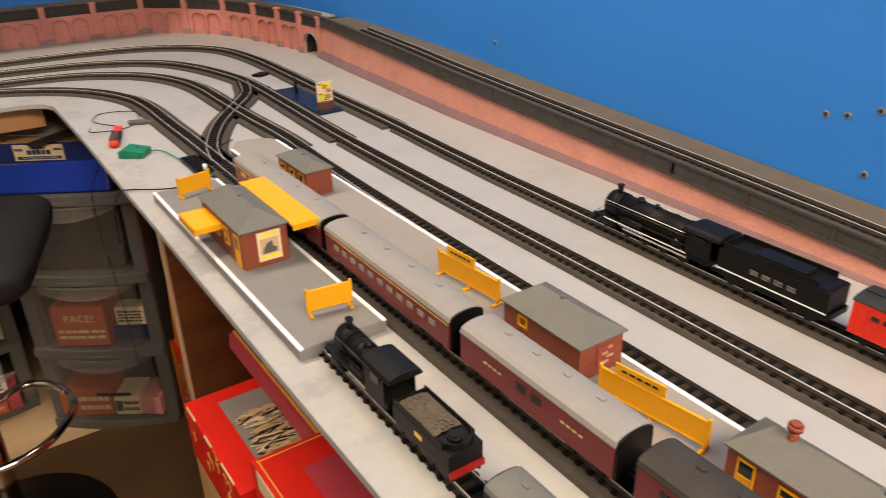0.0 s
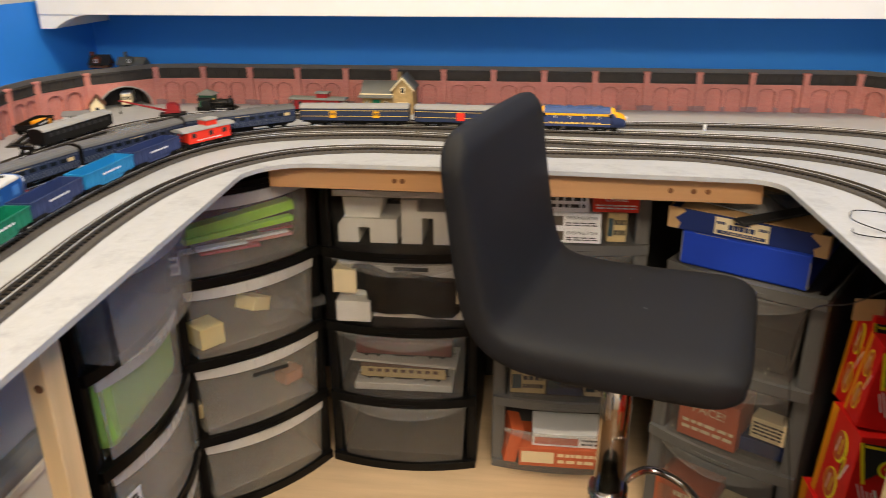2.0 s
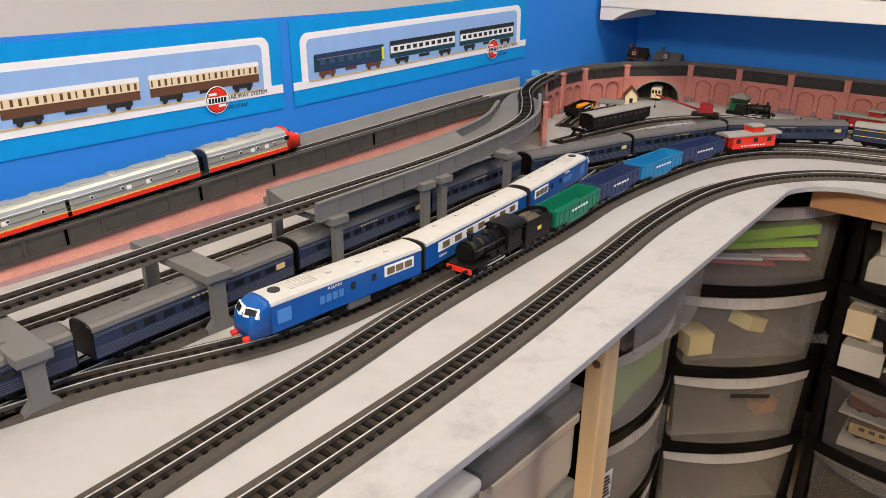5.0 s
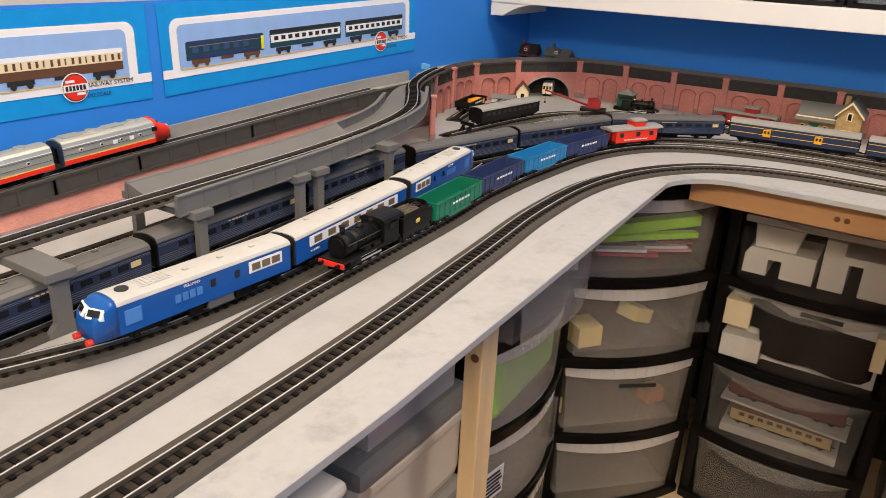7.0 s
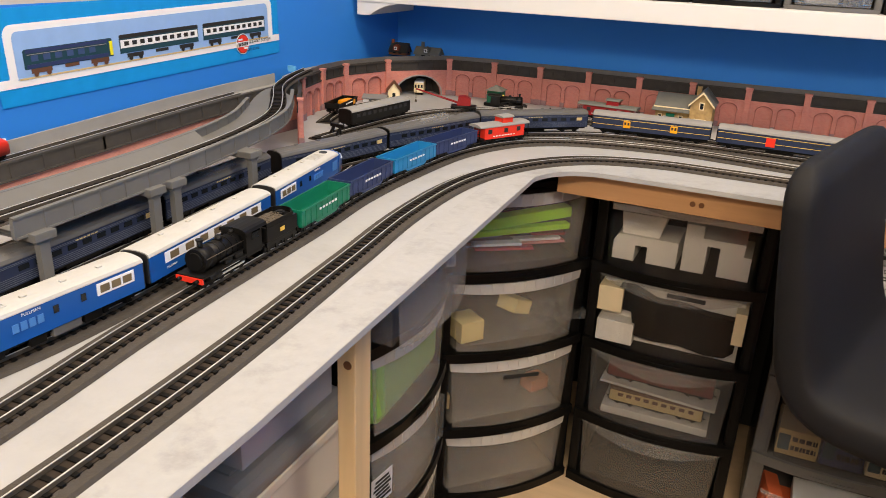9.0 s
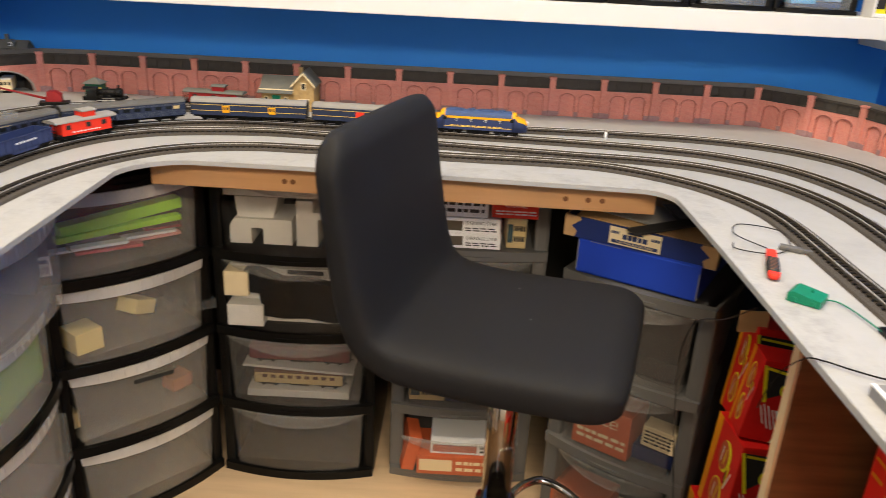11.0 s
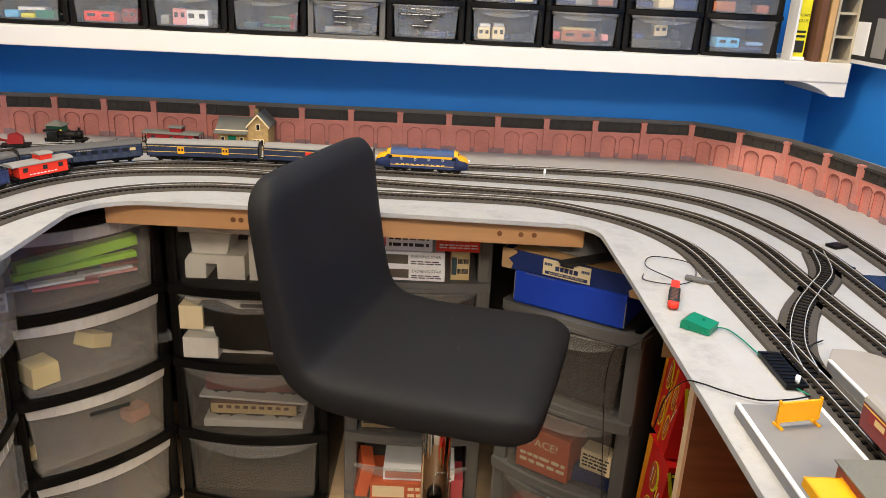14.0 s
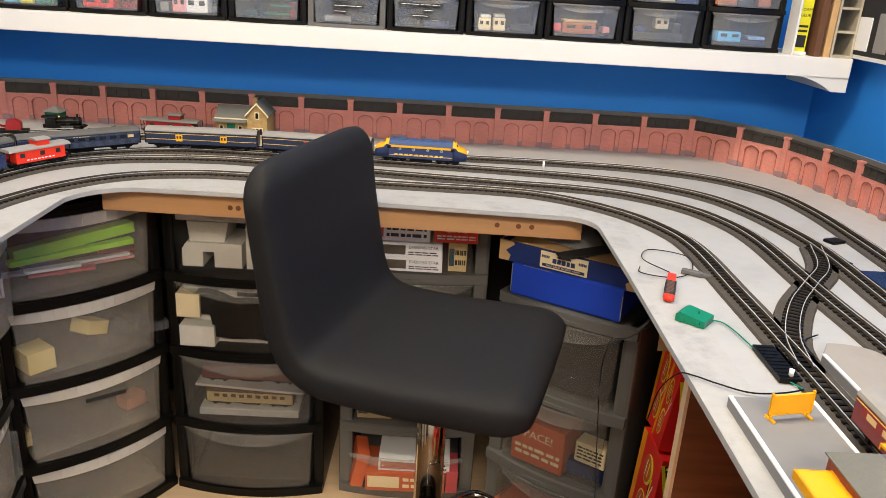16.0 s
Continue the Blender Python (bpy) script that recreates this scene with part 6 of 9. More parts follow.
def hoarding(p, q, label, sign=False, h=0.02):
    a, b = Vector(p), Vector(q)
    L = (b - a).length
    m = Matrix.Translation(((a.x + b.x) / 2, (a.y + b.y) / 2, PZ)) @ Matrix.Rotation(math.atan2(b.y - a.y, b.x - a.x), 4, "Z")
    t = thing("platform_hoarding", m, label, "model sign", "yellow platform hoardings")
    bm = B()
    box(bm, (0, 0, 0.006 + h / 2), (L, 0.0016, h), bevel=0.0003)
    for z in (0.006, 0.006 + h):
        box(bm, (0, 0, z), (L, 0.0026, 0.0012))
    part("board", bm, "yellow", t)
    for k in ((-1, 1) if L < 0.06 else (-1, 0, 1)):
        bm = B()
        box(bm, (k * (L / 2 - 0.003), 0, 0.006), (0.0018, 0.0018, 0.012))
        box(bm, (k * (L / 2 - 0.003), 0, 0.0012), (0.003, 0.014, 0.0024), bevel=0.0005)
        part("foot", bm, "yellow", t)
    for k in (-1, 1):
        bm = B()
        box(bm, (k * (L / 2 - 0.001), 0, 0.007 + h / 2), (0.002, 0.0026, h + 0.004))
        part("post", bm, "yellow", t)
    if sign:
        bm = B()
        x = -L * 0.12
        box(bm, (x, 0, 0.006 + h + 0.0065), (L * 0.46, 0.0016, 0.009), bevel=0.0003)
        sg = part("name_board", bm, "yellow", t)
        for k in (-1, 1):
            bm = B()
            box(bm, (x + k * L * 0.21, 0, 0.006 + h * 0.8), (0.002, 0.002, h * 0.55))
            part("bracket", bm, "yellow", sg)
        bm = B()
        for k in range(5):
            box(bm, (x + (k - 2) * L * 0.07, -0.0010, 0.006 + h + 0.0065), (L * 0.05, 0.0005, 0.0018))
        part("lettering_bar", bm, "ink", sg)
    return t


hoarding((0.384, 1.085), (0.430, 1.096), "small bright yellow plastic platform hoarding")
hoarding((0.392, 0.724), (0.437, 0.718), "small bright yellow hoarding at the platform end")
hoarding((0.540, 0.722), (0.548, 0.632), "long bright yellow platform hoarding with a name board", sign=True)
hoarding((0.528, 0.482), (0.541, 0.388), "long bright yellow platform hoarding beside the parcels building", sign=True)


# ---- posters on the west wall ----
def flat(bm, y0, y1, z0, z1, lift, mi=0, r=0.0):
    """A flat piece in the plane of a poster, its upper corners rounded by r."""
    if r:
        pts = [(y0, z0), (y1, z0)]
        for cy, cz, a in ((y1 - r, z1 - r, 0), (y0 + r, z1 - r, 90)):
            pts += [(cy + r * math.cos(radians(a + 15 * k)), cz + r * math.sin(radians(a + 15 * k))) for k in range(7)]
    else:
        pts = [(y0, z0), (y1, z0), (y1, z1), (y0, z1)]
    prism(bm, pts, lift - 0.0005, lift, mi=mi, plane="yz")


def poster(y0, z0, tilt, W, cars, label):
    """Printed sheet on the wall: blue border, white arch and strip, a picture of vehicles, a round badge."""
    t = thing("wall_poster", pose(X0 + 0.001, y0, z0, tilt), label, "poster", "posters above the layout")

    def piece(name, mat, lift, rects, parent=None, r=0.0, label=""):
        bm = B()
        for a, b, c, d in rects:
            flat(bm, a, b, c, d, lift, r=r)
        return part(name, bm, mat, parent or t, label)

    piece("sheet", "cyan", 0.0008, [(0, W, 0, 0.136)], label="bright blue poster sheet")
    piece("white_arch", "white", 0.0014, [(0.019, W - 0.022, 0.030, 0.1135)], r=0.016)
    piece("white_strip", "white", 0.0017, [(0.0, W, 0.0255, 0.0385)])
    piece("picture", "sky", 0.0020, [(0.032, W - 0.037, 0.036, 0.1035)], r=0.010)
    piece("ballast", "stone", 0.0024, [(0.034, W - 0.039, 0.0352, 0.0378)])
    for a, b, kind in cars:
        if kind == "loco":
            ob = piece("pictured_engine", "teal", 0.0026, [(a, b, 0.049, 0.0775)], r=0.004)
            piece("pictured_cab", "glue_yellow", 0.0030, [(b - 0.006, b, 0.051, 0.073)], ob)
            piece("pictured_side", "navy", 0.0030, [(a + 0.004, b - 0.010, 0.050, 0.0555), (a + 0.004, b - 0.010, 0.0715, 0.0765)], ob)
            piece("pictured_grille", "steel_blue", 0.0030, [(a + 0.012 + 0.021 * k, a + 0.024 + 0.021 * k, 0.0595, 0.0680) for k in range(6)], ob)
            piece("pictured_roofline", "roofgrey", 0.0034, [(a + 0.006, b - 0.012, 0.0690, 0.0700)], ob)
            bg = "brown"
        elif kind == "blue":
            ob = piece("pictured_coach", "teal", 0.0026, [(a, b, 0.050, 0.074)])
            piece("pictured_roof", "ink", 0.0030, [(a, b, 0.074, 0.080)], ob, r=0.003)
            piece("pictured_band", "white", 0.0030, [(a + 0.002, b - 0.002, 0.0585, 0.0715)], ob)
            w = (b - a - 0.012) / 10
            piece("pictured_glazing", "ink", 0.0034, [(a + 0.006 + k * w + w * 0.2, a + 0.006 + k * w + w * 0.78, 0.062, 0.069) for k in range(10)], ob)
            bg = "ink"
        else:
            ob = piece("pictured_coach", "brown", 0.0026, [(a, b, 0.0485, 0.0605)])
            piece("pictured_band", "cream", 0.0030, [(a, b, 0.0605, 0.0725)], ob)
            piece("pictured_roof", "white", 0.0030, [(a - 0.001, b + 0.001, 0.0725, 0.0785)], ob, r=0.003)
            w = (b - a) / 18
            piece("pictured_glazing", "brown", 0.0034, [(a + k * w + w * 0.25, a + k * w + w * (0.62 if k % 3 else 0.45), 0.0625, 0.071) for k in range(18)], ob)
            bg = "ink"
        for q in (a + (b - a) * 0.17, a + (b - a) * 0.83):
            piece("pictured_bogie", bg, 0.0028, [(q - 0.018, q + 0.018, 0.0425, 0.049)], ob)
            bm = B()
            for k in (-1, 1):
                cyl(bm, (0.0030, q + k * 0.011, 0.0415), (0.0034, q + k * 0.011, 0.0415), 0.0042, seg=12)
            part("pictured_wheel", bm, bg, ob)
        piece("pictured_underframe", bg, 0.0028, [(a + (b - a) * 0.42, a + (b - a) * 0.58, 0.044, 0.049)], ob)
    # round badge and caption
    cy, cz = W - 0.124, 0.0315
    for r, lift, mt, nm in ((0.0200, 0.0036, "white", "badge"), (0.0186, 0.0040, "ink", "badge_ring"), (0.0172, 0.0044, "red_plastic", "badge_disc")):
        bm = B()
        cyl(bm, (lift - 0.0005, cy, cz), (lift, cy, cz), r, seg=28)
        part(nm, bm, mt, t)
    piece("badge_flash", "white", 0.0047, [(cy - 0.014, cy - 0.001, cz + 0.007, cz + 0.0105), (cy + 0.001, cy + 0.014, cz - 0.0105, cz - 0.007)])
    piece("badge_bar", "white", 0.0048, [(cy - 0.0178, cy + 0.0178, cz - 0.0055, cz + 0.0045)])
    piece("badge_lettering_bar", "ink", 0.0052, [(cy - 0.0152 + k * 0.0052, cy - 0.0115 + k * 0.0052, cz - 0.0038, cz + 0.003) for k in range(6)])
    face = Matrix.Rotation(math.pi / 2, 4, "Z") @ Matrix.Rotation(math.pi / 2, 4, "X")
    words("RAILWAY SYSTEM", 0.0092, Matrix.Translation((0.0024, cy + 0.055, 0.0318)) @ face, "ink", t)
    words("OO SCALE", 0.0080, Matrix.Translation((0.0014, cy + 0.036, 0.0175)) @ face, "navy", t)
    return t


poster(0.546, 0.9165, 0.3, 0.650, ((0.04, 0.215, "cream"), (0.230, 0.408, "cream"), (0.423, 0.604, "cream")), "bright blue poster showing cream and brown coaches")
poster(1.218, 0.9190, 1.55, 0.660, ((0.045, 0.209, "loco"), (0.224, 0.411, "blue"), (0.425, 0.611, "blue")), "bright blue poster showing a dark diesel and two coaches")

# ---- ramp, piers and girder bridge on the west side ----
LINES["U"] = [(-.955, -.5, .832), (-.955, .2, .846), (-.952, .67, .860), (-.946, .87, .869), (-.932, 1.0, .877), (-.925, 1.2, .884), (-.938, 1.36, .888), (-.978, 1.50, .889), (-1.045, 1.61, .891), (-1.108, 1.70, .893), (-1.150, 1.80, .895), (-1.178, 1.90, .896)]
track("U", "ramp track climbing on grey piers to the upper level", z=0.0, bed=0.015)


def pier(y, x0, x1, ztop, label, w=0.022):
    t = thing("bridge_pier", pose(0, y, 0), label, "model pier", "grey bridge piers")
    for x, nm in ((x0, "leg"), (x1, "leg")):
        bm = B()
        prism(bm, [(-w / 2 - 0.006, TOP + 0.0003), (w / 2 + 0.006, TOP + 0.0003), (w / 2 + 0.004, TOP + 0.006), (w / 2 - 0.003, TOP + 0.013), (w / 2 - 0.003, ztop - 0.014), (w / 2 + 0.003, ztop - 0.009), (-w / 2 - 0.003, ztop - 0.009), (-w / 2 + 0.003, ztop - 0.014), (-w / 2 + 0.003, TOP + 0.013), (-w / 2 - 0.004, TOP + 0.006)], x - 0.004, x + 0.004, plane="yz")
        part(nm, bm, "girder", t)
    bm = B()
    box(bm, ((x0 + x1) / 2, 0, ztop - 0.0045), (abs(x1 - x0) + 0.016, w + 0.008, 0.009), bevel=0.0008)
    part("cross_beam", bm, "girder", t)
    return t


pier(0.628, -1.0, -0.862, 0.857, "grey plastic portal pier astride the lower track")
pier(0.812, -1.0, -0.874, 0.865, "grey plastic portal pier astride the lower track")
pier(0.44, -1.0, -0.858, 0.851, "grey plastic portal pier astride the lower track")
for y, x, z in ((0.988, -0.889, 0.873), (1.145, -0.889, 0.879), (1.180, -0.889, 0.880), (1.337, -0.893, 0.882)):
    pier(y, -1.0, x, z, "grey plastic pier under the girder bridge", w=0.018)


def bridge():
    t = thing("girder_bridge", pose(0, 0, 0), "grey plastic girder bridge with ribbed sides and curved ramp", "model bridge")
    near = spline([(-.893, .962, .879), (-.893, 1.17, .886), (-.903, 1.27, .888), (-.918, 1.366, .889), (-.932, 1.436, .890), (-.962, 1.519, .891), (-1.016, 1.61, .892), (-1.052, 1.665, .893)], 0.012)
    far = spline([(-.997, .975, .871), (-.993, 1.172, .876), (-.995, 1.28, .880), (-1.005, 1.38, .884), (-1.030, 1.47, .886), (-1.075, 1.56, .888), (-1.125, 1.66, .891), (-1.150, 1.74, .893)], 0.012)
    n = 56

    def at(line, u):
        k = u * (len(line) - 1)
        i = min(int(k), len(line) - 2)
        return line[i].lerp(line[i + 1], k - i)

    bm = B()
    prev = None
    for k in range(n + 1):
        a, b = at(near, k / n), at(far, k / n)
        row = [bm.verts.new(v) for v in (a, b, b - Vector((0, 0, 0.004)), a - Vector((0, 0, 0.004)))]
        if prev:
            for q in range(4):
                bm.faces.new((prev[q], prev[(q + 1) % 4], row[(q + 1) % 4], row[q]))
        prev = row
    part("deck", bm, "girder", t)
    # sloped inner face between the far girder and the rails
    bm = B()
    prev = None
    for k in range(27):
        a, b = at(near, k / n), at(far, k / n)
        row = [bm.verts.new(v) for v in (b + Vector((0, 0, 0.0142)), b.lerp(a, 0.42) + Vector((0, 0, 0.0032)), b.lerp(a, 0.42) + Vector((0, 0, 0.0004)), b + Vector((0, 0, 0.0004)))]
        if prev:
            for q in range(4):
                bm.faces.new((prev[q], prev[(q + 1) % 4], row[(q + 1) % 4], row[q]))
        else:
            bm.faces.new(row)
        prev = row
    bm.faces.new(list(reversed(prev)))
    part("inner_slope", bm, "girder", t, "plain grey sloped inner panel")
    for line, s in ((near, 1), (far, -1)):
        ln = line if s > 0 else line[:52]
        bm = B()
        sweep(bm, ln, [(-0.0015, -0.008), (0.0015, -0.008), (0.0015, 0.014), (-0.0015, 0.014)])
        gs = part("side_girder", bm, "girder", t)
        for zz in (0.013, -0.008):
            bm = B()
            sweep(bm, ln, [(-0.003, zz - 0.0012), (0.003, zz - 0.0012), (0.003, zz + 0.0012), (-0.003, zz + 0.0012)])
            part("flange", bm, "girder", gs)
        sd = sides(ln)
        for i in range(0, len(ln), 3):
            d, nn = sd[i]
            p = ln[i]
            bm = B()
            box(bm, (p.x, p.y, p.z + 0.0025), (0.002, 0.0052, 0.020), rz=math.degrees(math.atan2(d.y, d.x)))
            part("rib", bm, "girder", gs)
    return t


bridge()
bs = thing("buffer_stop", pose(-1.022, 1.752, TOP, 0, 0, 80), "black plastic buffer stop at the end of the siding", "buffer stop")
for q in (-1, 1):
    bm = B()
    prism(bm, [(0.0, 0.008), (0.004, 0.008), (0.016, 0.024), (0.012, 0.024)], q * 0.009 - 0.0015, q * 0.009 + 0.0015, plane="xz")
    prism(bm, [(0.012, 0.008), (0.015, 0.008), (0.015, 0.024), (0.012, 0.024)], q * 0.009 - 0.0015, q * 0.009 + 0.0015, plane="xz")
    part("strut", bm, "black", bs)
bm = B()
box(bm, (0.014, 0, 0.024), (0.005, 0.034, 0.007), bevel=0.0006)
part("beam", bm, "black", bs)
simple("corner_clip", (-1.19, 1.86, 0.908), (0.018, 0.006, 0.012), "pale_blue")
tagged(bpy.data.objects["corner_clip"], "small pale blue plastic clip at the ramp top", "clip")


# ---- yard in the far corner ----
LINES["Q"] = [(-1.035, 1.72), (-1.022, 1.85), (-.995, 2.0), (-.945, 2.11), (-.86, 2.19), (-.74, 2.215), (-.56, 2.205)]
LINES["V"] = [(-1.105, 1.86), (-1.122, 1.92), (-1.135, 2.0), (-1.12, 2.12)]
track("Q", "yard siding track curving in front of the brick wall")
track("V", "short yard track behind the black coach")
coach(along("Q", (-1.010, 1.905), 0.0) @ Matrix.Diagonal((1, 1, 0.86, 1)), 0.20, "glossy black vintage coach with grey clerestory roof", "loco_black", "concrete", wins=10, win="ink", span=0.9, name="model_coach", ridges=2)
wagon(along("V", (-1.13, 1.96), 0.0), 0.11, "loco_black", "black open wagon with an orange load", h=0.012)
simple("wagon_load", (-1.131, 1.985, 0.825), (0.024, 0.04, 0.012), "orange", bevel=0.003)
tagged(bpy.data.objects["wagon_load"], "bright orange load in the black wagon", "load")


def cottage(m, w, d, h, wall_mat, roof_mat, label, peak=0.02, name="model_hut"):
    """Gabled hut, ridge along x."""
    t = thing(name, m, label, "model building")
    bm = B()
    prism(bm, [(-d / 2, 0), (d / 2, 0), (d / 2, h), (0, h + peak), (-d / 2, h)], -w / 2, w / 2, plane="yz")
    part("wall", bm, wall_mat, t)
    for s in (-1, 1):
        bm = B()
        e = 0.004
        sl = peak / (d / 2)
        prism(bm, [(0, h + peak + 0.0004), (s * (d / 2 + e), h - e * sl + 0.0004), (s * (d / 2 + e), h - e * sl + 0.0022), (0, h + peak + 0.0024)], -w / 2 - 0.003, w / 2 + 0.003, plane="yz")
        part("roof_slope", bm, roof_mat, t)
    for s in (-1, 1):
        bm = B()
        box(bm, (s * (w / 2 + 0.0003), 0, h * 0.6), (0.0008, d * 0.26, h * 0.4))
        part("window", bm, "glass_dark", t)
        bm = B()
        box(bm, (w * 0.15 * s, -d / 2 - 0.0003, h * 0.55), (w * 0.16, 0.0008, h * 0.42))
        part("window", bm, "glass_dark", t)
    return t


cottage(pose(-1.118, 2.190, TOP, 0, 0, -62), 0.046, 0.030, 0.027, "cream", "brown", "small cream hut with brown gabled roof", peak=0.018)
cottage(pose(-1.14, 2.135, TOP, 0, 0, 20), 0.055, 0.03, 0.012, "white", "plat", "long low white shed with pale roof", peak=0.006)
cottage(pose(-1.212, 2.395, 0.884, 0, 0, 5), 0.055, 0.028, 0.012, "brown", "ink", "small brown-roofed house on the upper road", peak=0.018)
cottage(pose(-1.125, 2.402, 0.884, 0, 0, 0), 0.07, 0.028, 0.010, "slate", "slate", "small grey-roofed house on the upper road", peak=0.014)


def tram():
    t = thing("tram_body", pose(-1.108, 2.318, TOP, 0, 0, -70), "cream tram standing in the tunnel mouth", "model tram")
    bm = B()
    box(bm, (0, 0, 0.019), (0.06, 0.026, 0.026), bevel=0.003)
    part("body", bm, "cream", t)
    bm = B()
    box(bm, (0, 0, 0.033), (0.056, 0.024, 0.003), bevel=0.001)
    part("roof", bm, "white", t)
    for k in (-1, 0, 1):
        bm = B()
        box(bm, (0.0303, k * 0.008, 0.023), (0.0008, 0.005, 0.008))
        part("window", bm, "glass_dark", t)
    bm = B()
    box(bm, (0, 0, 0.004), (0.05, 0.02, 0.007))
    part("underframe", bm, "black", t)


tram()


def crane(m, label, mat="dark_red"):
    t = thing("yard_crane", m, label, "model crane")
    bm = B()
    box(bm, (0, 0, 0.010), (0.06, 0.03, 0.006), bevel=0.001)
    part("wagon_frame", bm, "black", t)
    bm = B()
    prism(bm, [(-0.016, 0.014), (0.016, 0.014), (0.013, 0.034), (-0.004, 0.036), (-0.016, 0.028)], -0.012, 0.012, plane="xz")
    part("cab", bm, mat, t)
    for s in (-1, 1):
        bm = B()
        cyl(bm, (0.012, s * 0.006, 0.018), (0.115, s * 0.002, 0.046), 0.0015, seg=6)
        part("jib", bm, mat, t)
        bm = B()
        cyl(bm, (s * 0.018, -0.0095, 0.006), (s * 0.018, 0.0095, 0.006), 0.006, seg=12)
        part("wheelset", bm, "black", t)
    bm = B()
    cyl(bm, (0.114, 0, 0.046), (0.114, 0, 0.02), 0.0006, seg=5)
    box(bm, (0.114, 0, 0.018), (0.004, 0.003, 0.005))
    part("hook", bm, "black", t)


crane(pose(-0.910, 2.150, TOP + 0.004, 0, 0, 200), "dark red yard crane with a long lattice jib")


def green_hut():
    t = thing("signal_hut", pose(-0.877, 2.276, TOP), "green signal hut with pyramid roof on a dark base", "model building")
    bm = B()
    box(bm, (0, 0, 0.024), (0.036, 0.032, 0.030))
    part("wall", bm, "hut_green", t)
    bm = B()
    a = [bm.verts.new((x * 0.023, y * 0.021, 0.039)) for x, y in ((-1, -1), (1, -1), (1, 1), (-1, 1))]
    p = bm.verts.new((0, 0, 0.052))
    for i in range(4):
        bm.faces.new((a[i], a[(i + 1) % 4], p))
    bm.faces.new(a)
    part("roof", bm, "slate", t)
    bm = B()
    box(bm, (-0.0183, -0.002, 0.026), (0.001, 0.016, 0.016))
    part("door", bm, "glue_yellow", t)
    bm = B()
    box(bm, (0, 0, 0.0045), (0.05, 0.034, 0.009), bevel=0.001)
    part("base", bm, "black", t)


green_hut()
steam(along("Q", (-.815, 2.20), 0.0) @ Matrix.Scale(0.72, 4), 0.12, "small black tank engine in the yard", wheels=3, r=0.008)
caboose(Matrix.Translation((-0.592, 2.262, TOP)) @ Matrix.Rotation(radians(-4), 4, "Z"), 0.14, "dark_red", "slate", "dark red caboose standing on the ground by the wall")
for x, y in ((-0.735, 2.275), (-0.52, 2.20)):
    bm = B()
    cyl(bm, (x, y, TOP), (x, y, TOP + 0.012), 0.0025, 0.002, seg=8)
    tagged(part("yard_post", bm, "white" if y < 2.25 else "black"), "small post beside the yard track", "post")


def cottage_station():
    t = thing("cottage_station", pose(-0.416, 2.298, TOP, 0, 0, 0) @ Matrix.Scale(1.2, 4), "cream stone model cottage station with slate roofs", "model building")
    bm = B()
    box(bm, (-0.028, 0.004, 0.019), (0.062, 0.05, 0.038))
    part("wall", bm, "cottage_stone", t)
    bm = B()
    prism(bm, [(-0.062, 0.034), (0.006, 0.034), (0.006, 0.040), (-0.062, 0.040)], -0.028, 0.034, plane="xz")
    part("fascia", bm, "cream", t)
    bm = B()
    prism(bm, [(-0.026, 0.0395), (0.034, 0.0395), (0.004, 0.062)], -0.062, 0.01, plane="yz")
    part("roof", bm, "slate", t)
    bm = B()
    prism(bm, [(-0.04, 0.035), (-0.018, 0.041), (-0.018, 0.0395), (-0.04, 0.0335)], -0.064, 0.004, plane="yz")
    part("awning", bm, "slate", t)
    bm = B()
    prism(bm, [(0.004, 0.0), (0.044, 0.0), (0.044, 0.052), (0.024, 0.073), (0.004, 0.052)], -0.03, 0.03, plane="xz")
    part("gable_wing", bm, "cottage_stone", t)
    for s in (-1, 1):
        bm = B()
        prism(bm, [(0.024, 0.0735), (0.024 + s * 0.024, 0.0475), (0.024 + s * 0.024, 0.050), (0.024, 0.0765)], -0.034, 0.032, plane="xz")
        part("gable_roof", bm, "slate", t)
        bm = B()
        prism(bm, [(0.024, 0.0745), (0.024 + s * 0.0235, 0.0490), (0.024 + s * 0.0235, 0.0455), (0.024, 0.0705)], -0.0352, -0.0342, plane="xz")
        part("barge_board", bm, "cream", t)
    for x, z, w, h in ((0.024, 0.048, 0.009, 0.014), (0.024, 0.016, 0.022, 0.016), (-0.05, 0.018, 0.008, 0.014), (-0.012, 0.018, 0.008, 0.014)):
        y = -0.0304 if x > 0 else -0.0214
        bm = B()
        box(bm, (x, y, z), (w, 0.0012, h))
        fr = part("window", bm, "cream", t, "cream window frame")
        n = 3 if w > 0.02 else 1
        for k in range(n):
            bm = B()
            box(bm, (x + (k - (n - 1) / 2) * w / n, y - 0.0008, z), (w / n * 0.66, 0.0006, h * 0.78))
            part("pane", bm, "glass_dark", fr)
    bm = B()
    box(bm, (-0.031, -0.0216, 0.014), (0.016, 0.0012, 0.026))
    part("door", bm, "green", t, "green panelled door")
    bm = B()
    box(bm, (0.012, 0.012, 0.068), (0.008, 0.008, 0.02))
    part("chimney", bm, "cottage_stone", t)


cottage_station()
bm = B()
box(bm, (0.075, 2.085, TOP + 0.011), (0.012, 0.008, 0.006))
cyl(bm, (0.075, 2.085, TOP + 0.013), (0.075, 2.085, TOP + 0.024), 0.0022, seg=8)
tagged(part("point_lever", bm, "cream"), "small cream point lever between the tracks", "point lever")
bm = B()
cyl(bm, (0.29, 2.135, TOP), (0.29, 2.135, TOP + 0.016), 0.0026, seg=8)
tagged(part("marker_post", bm, "white"), "short white marker post by the outer track", "post")
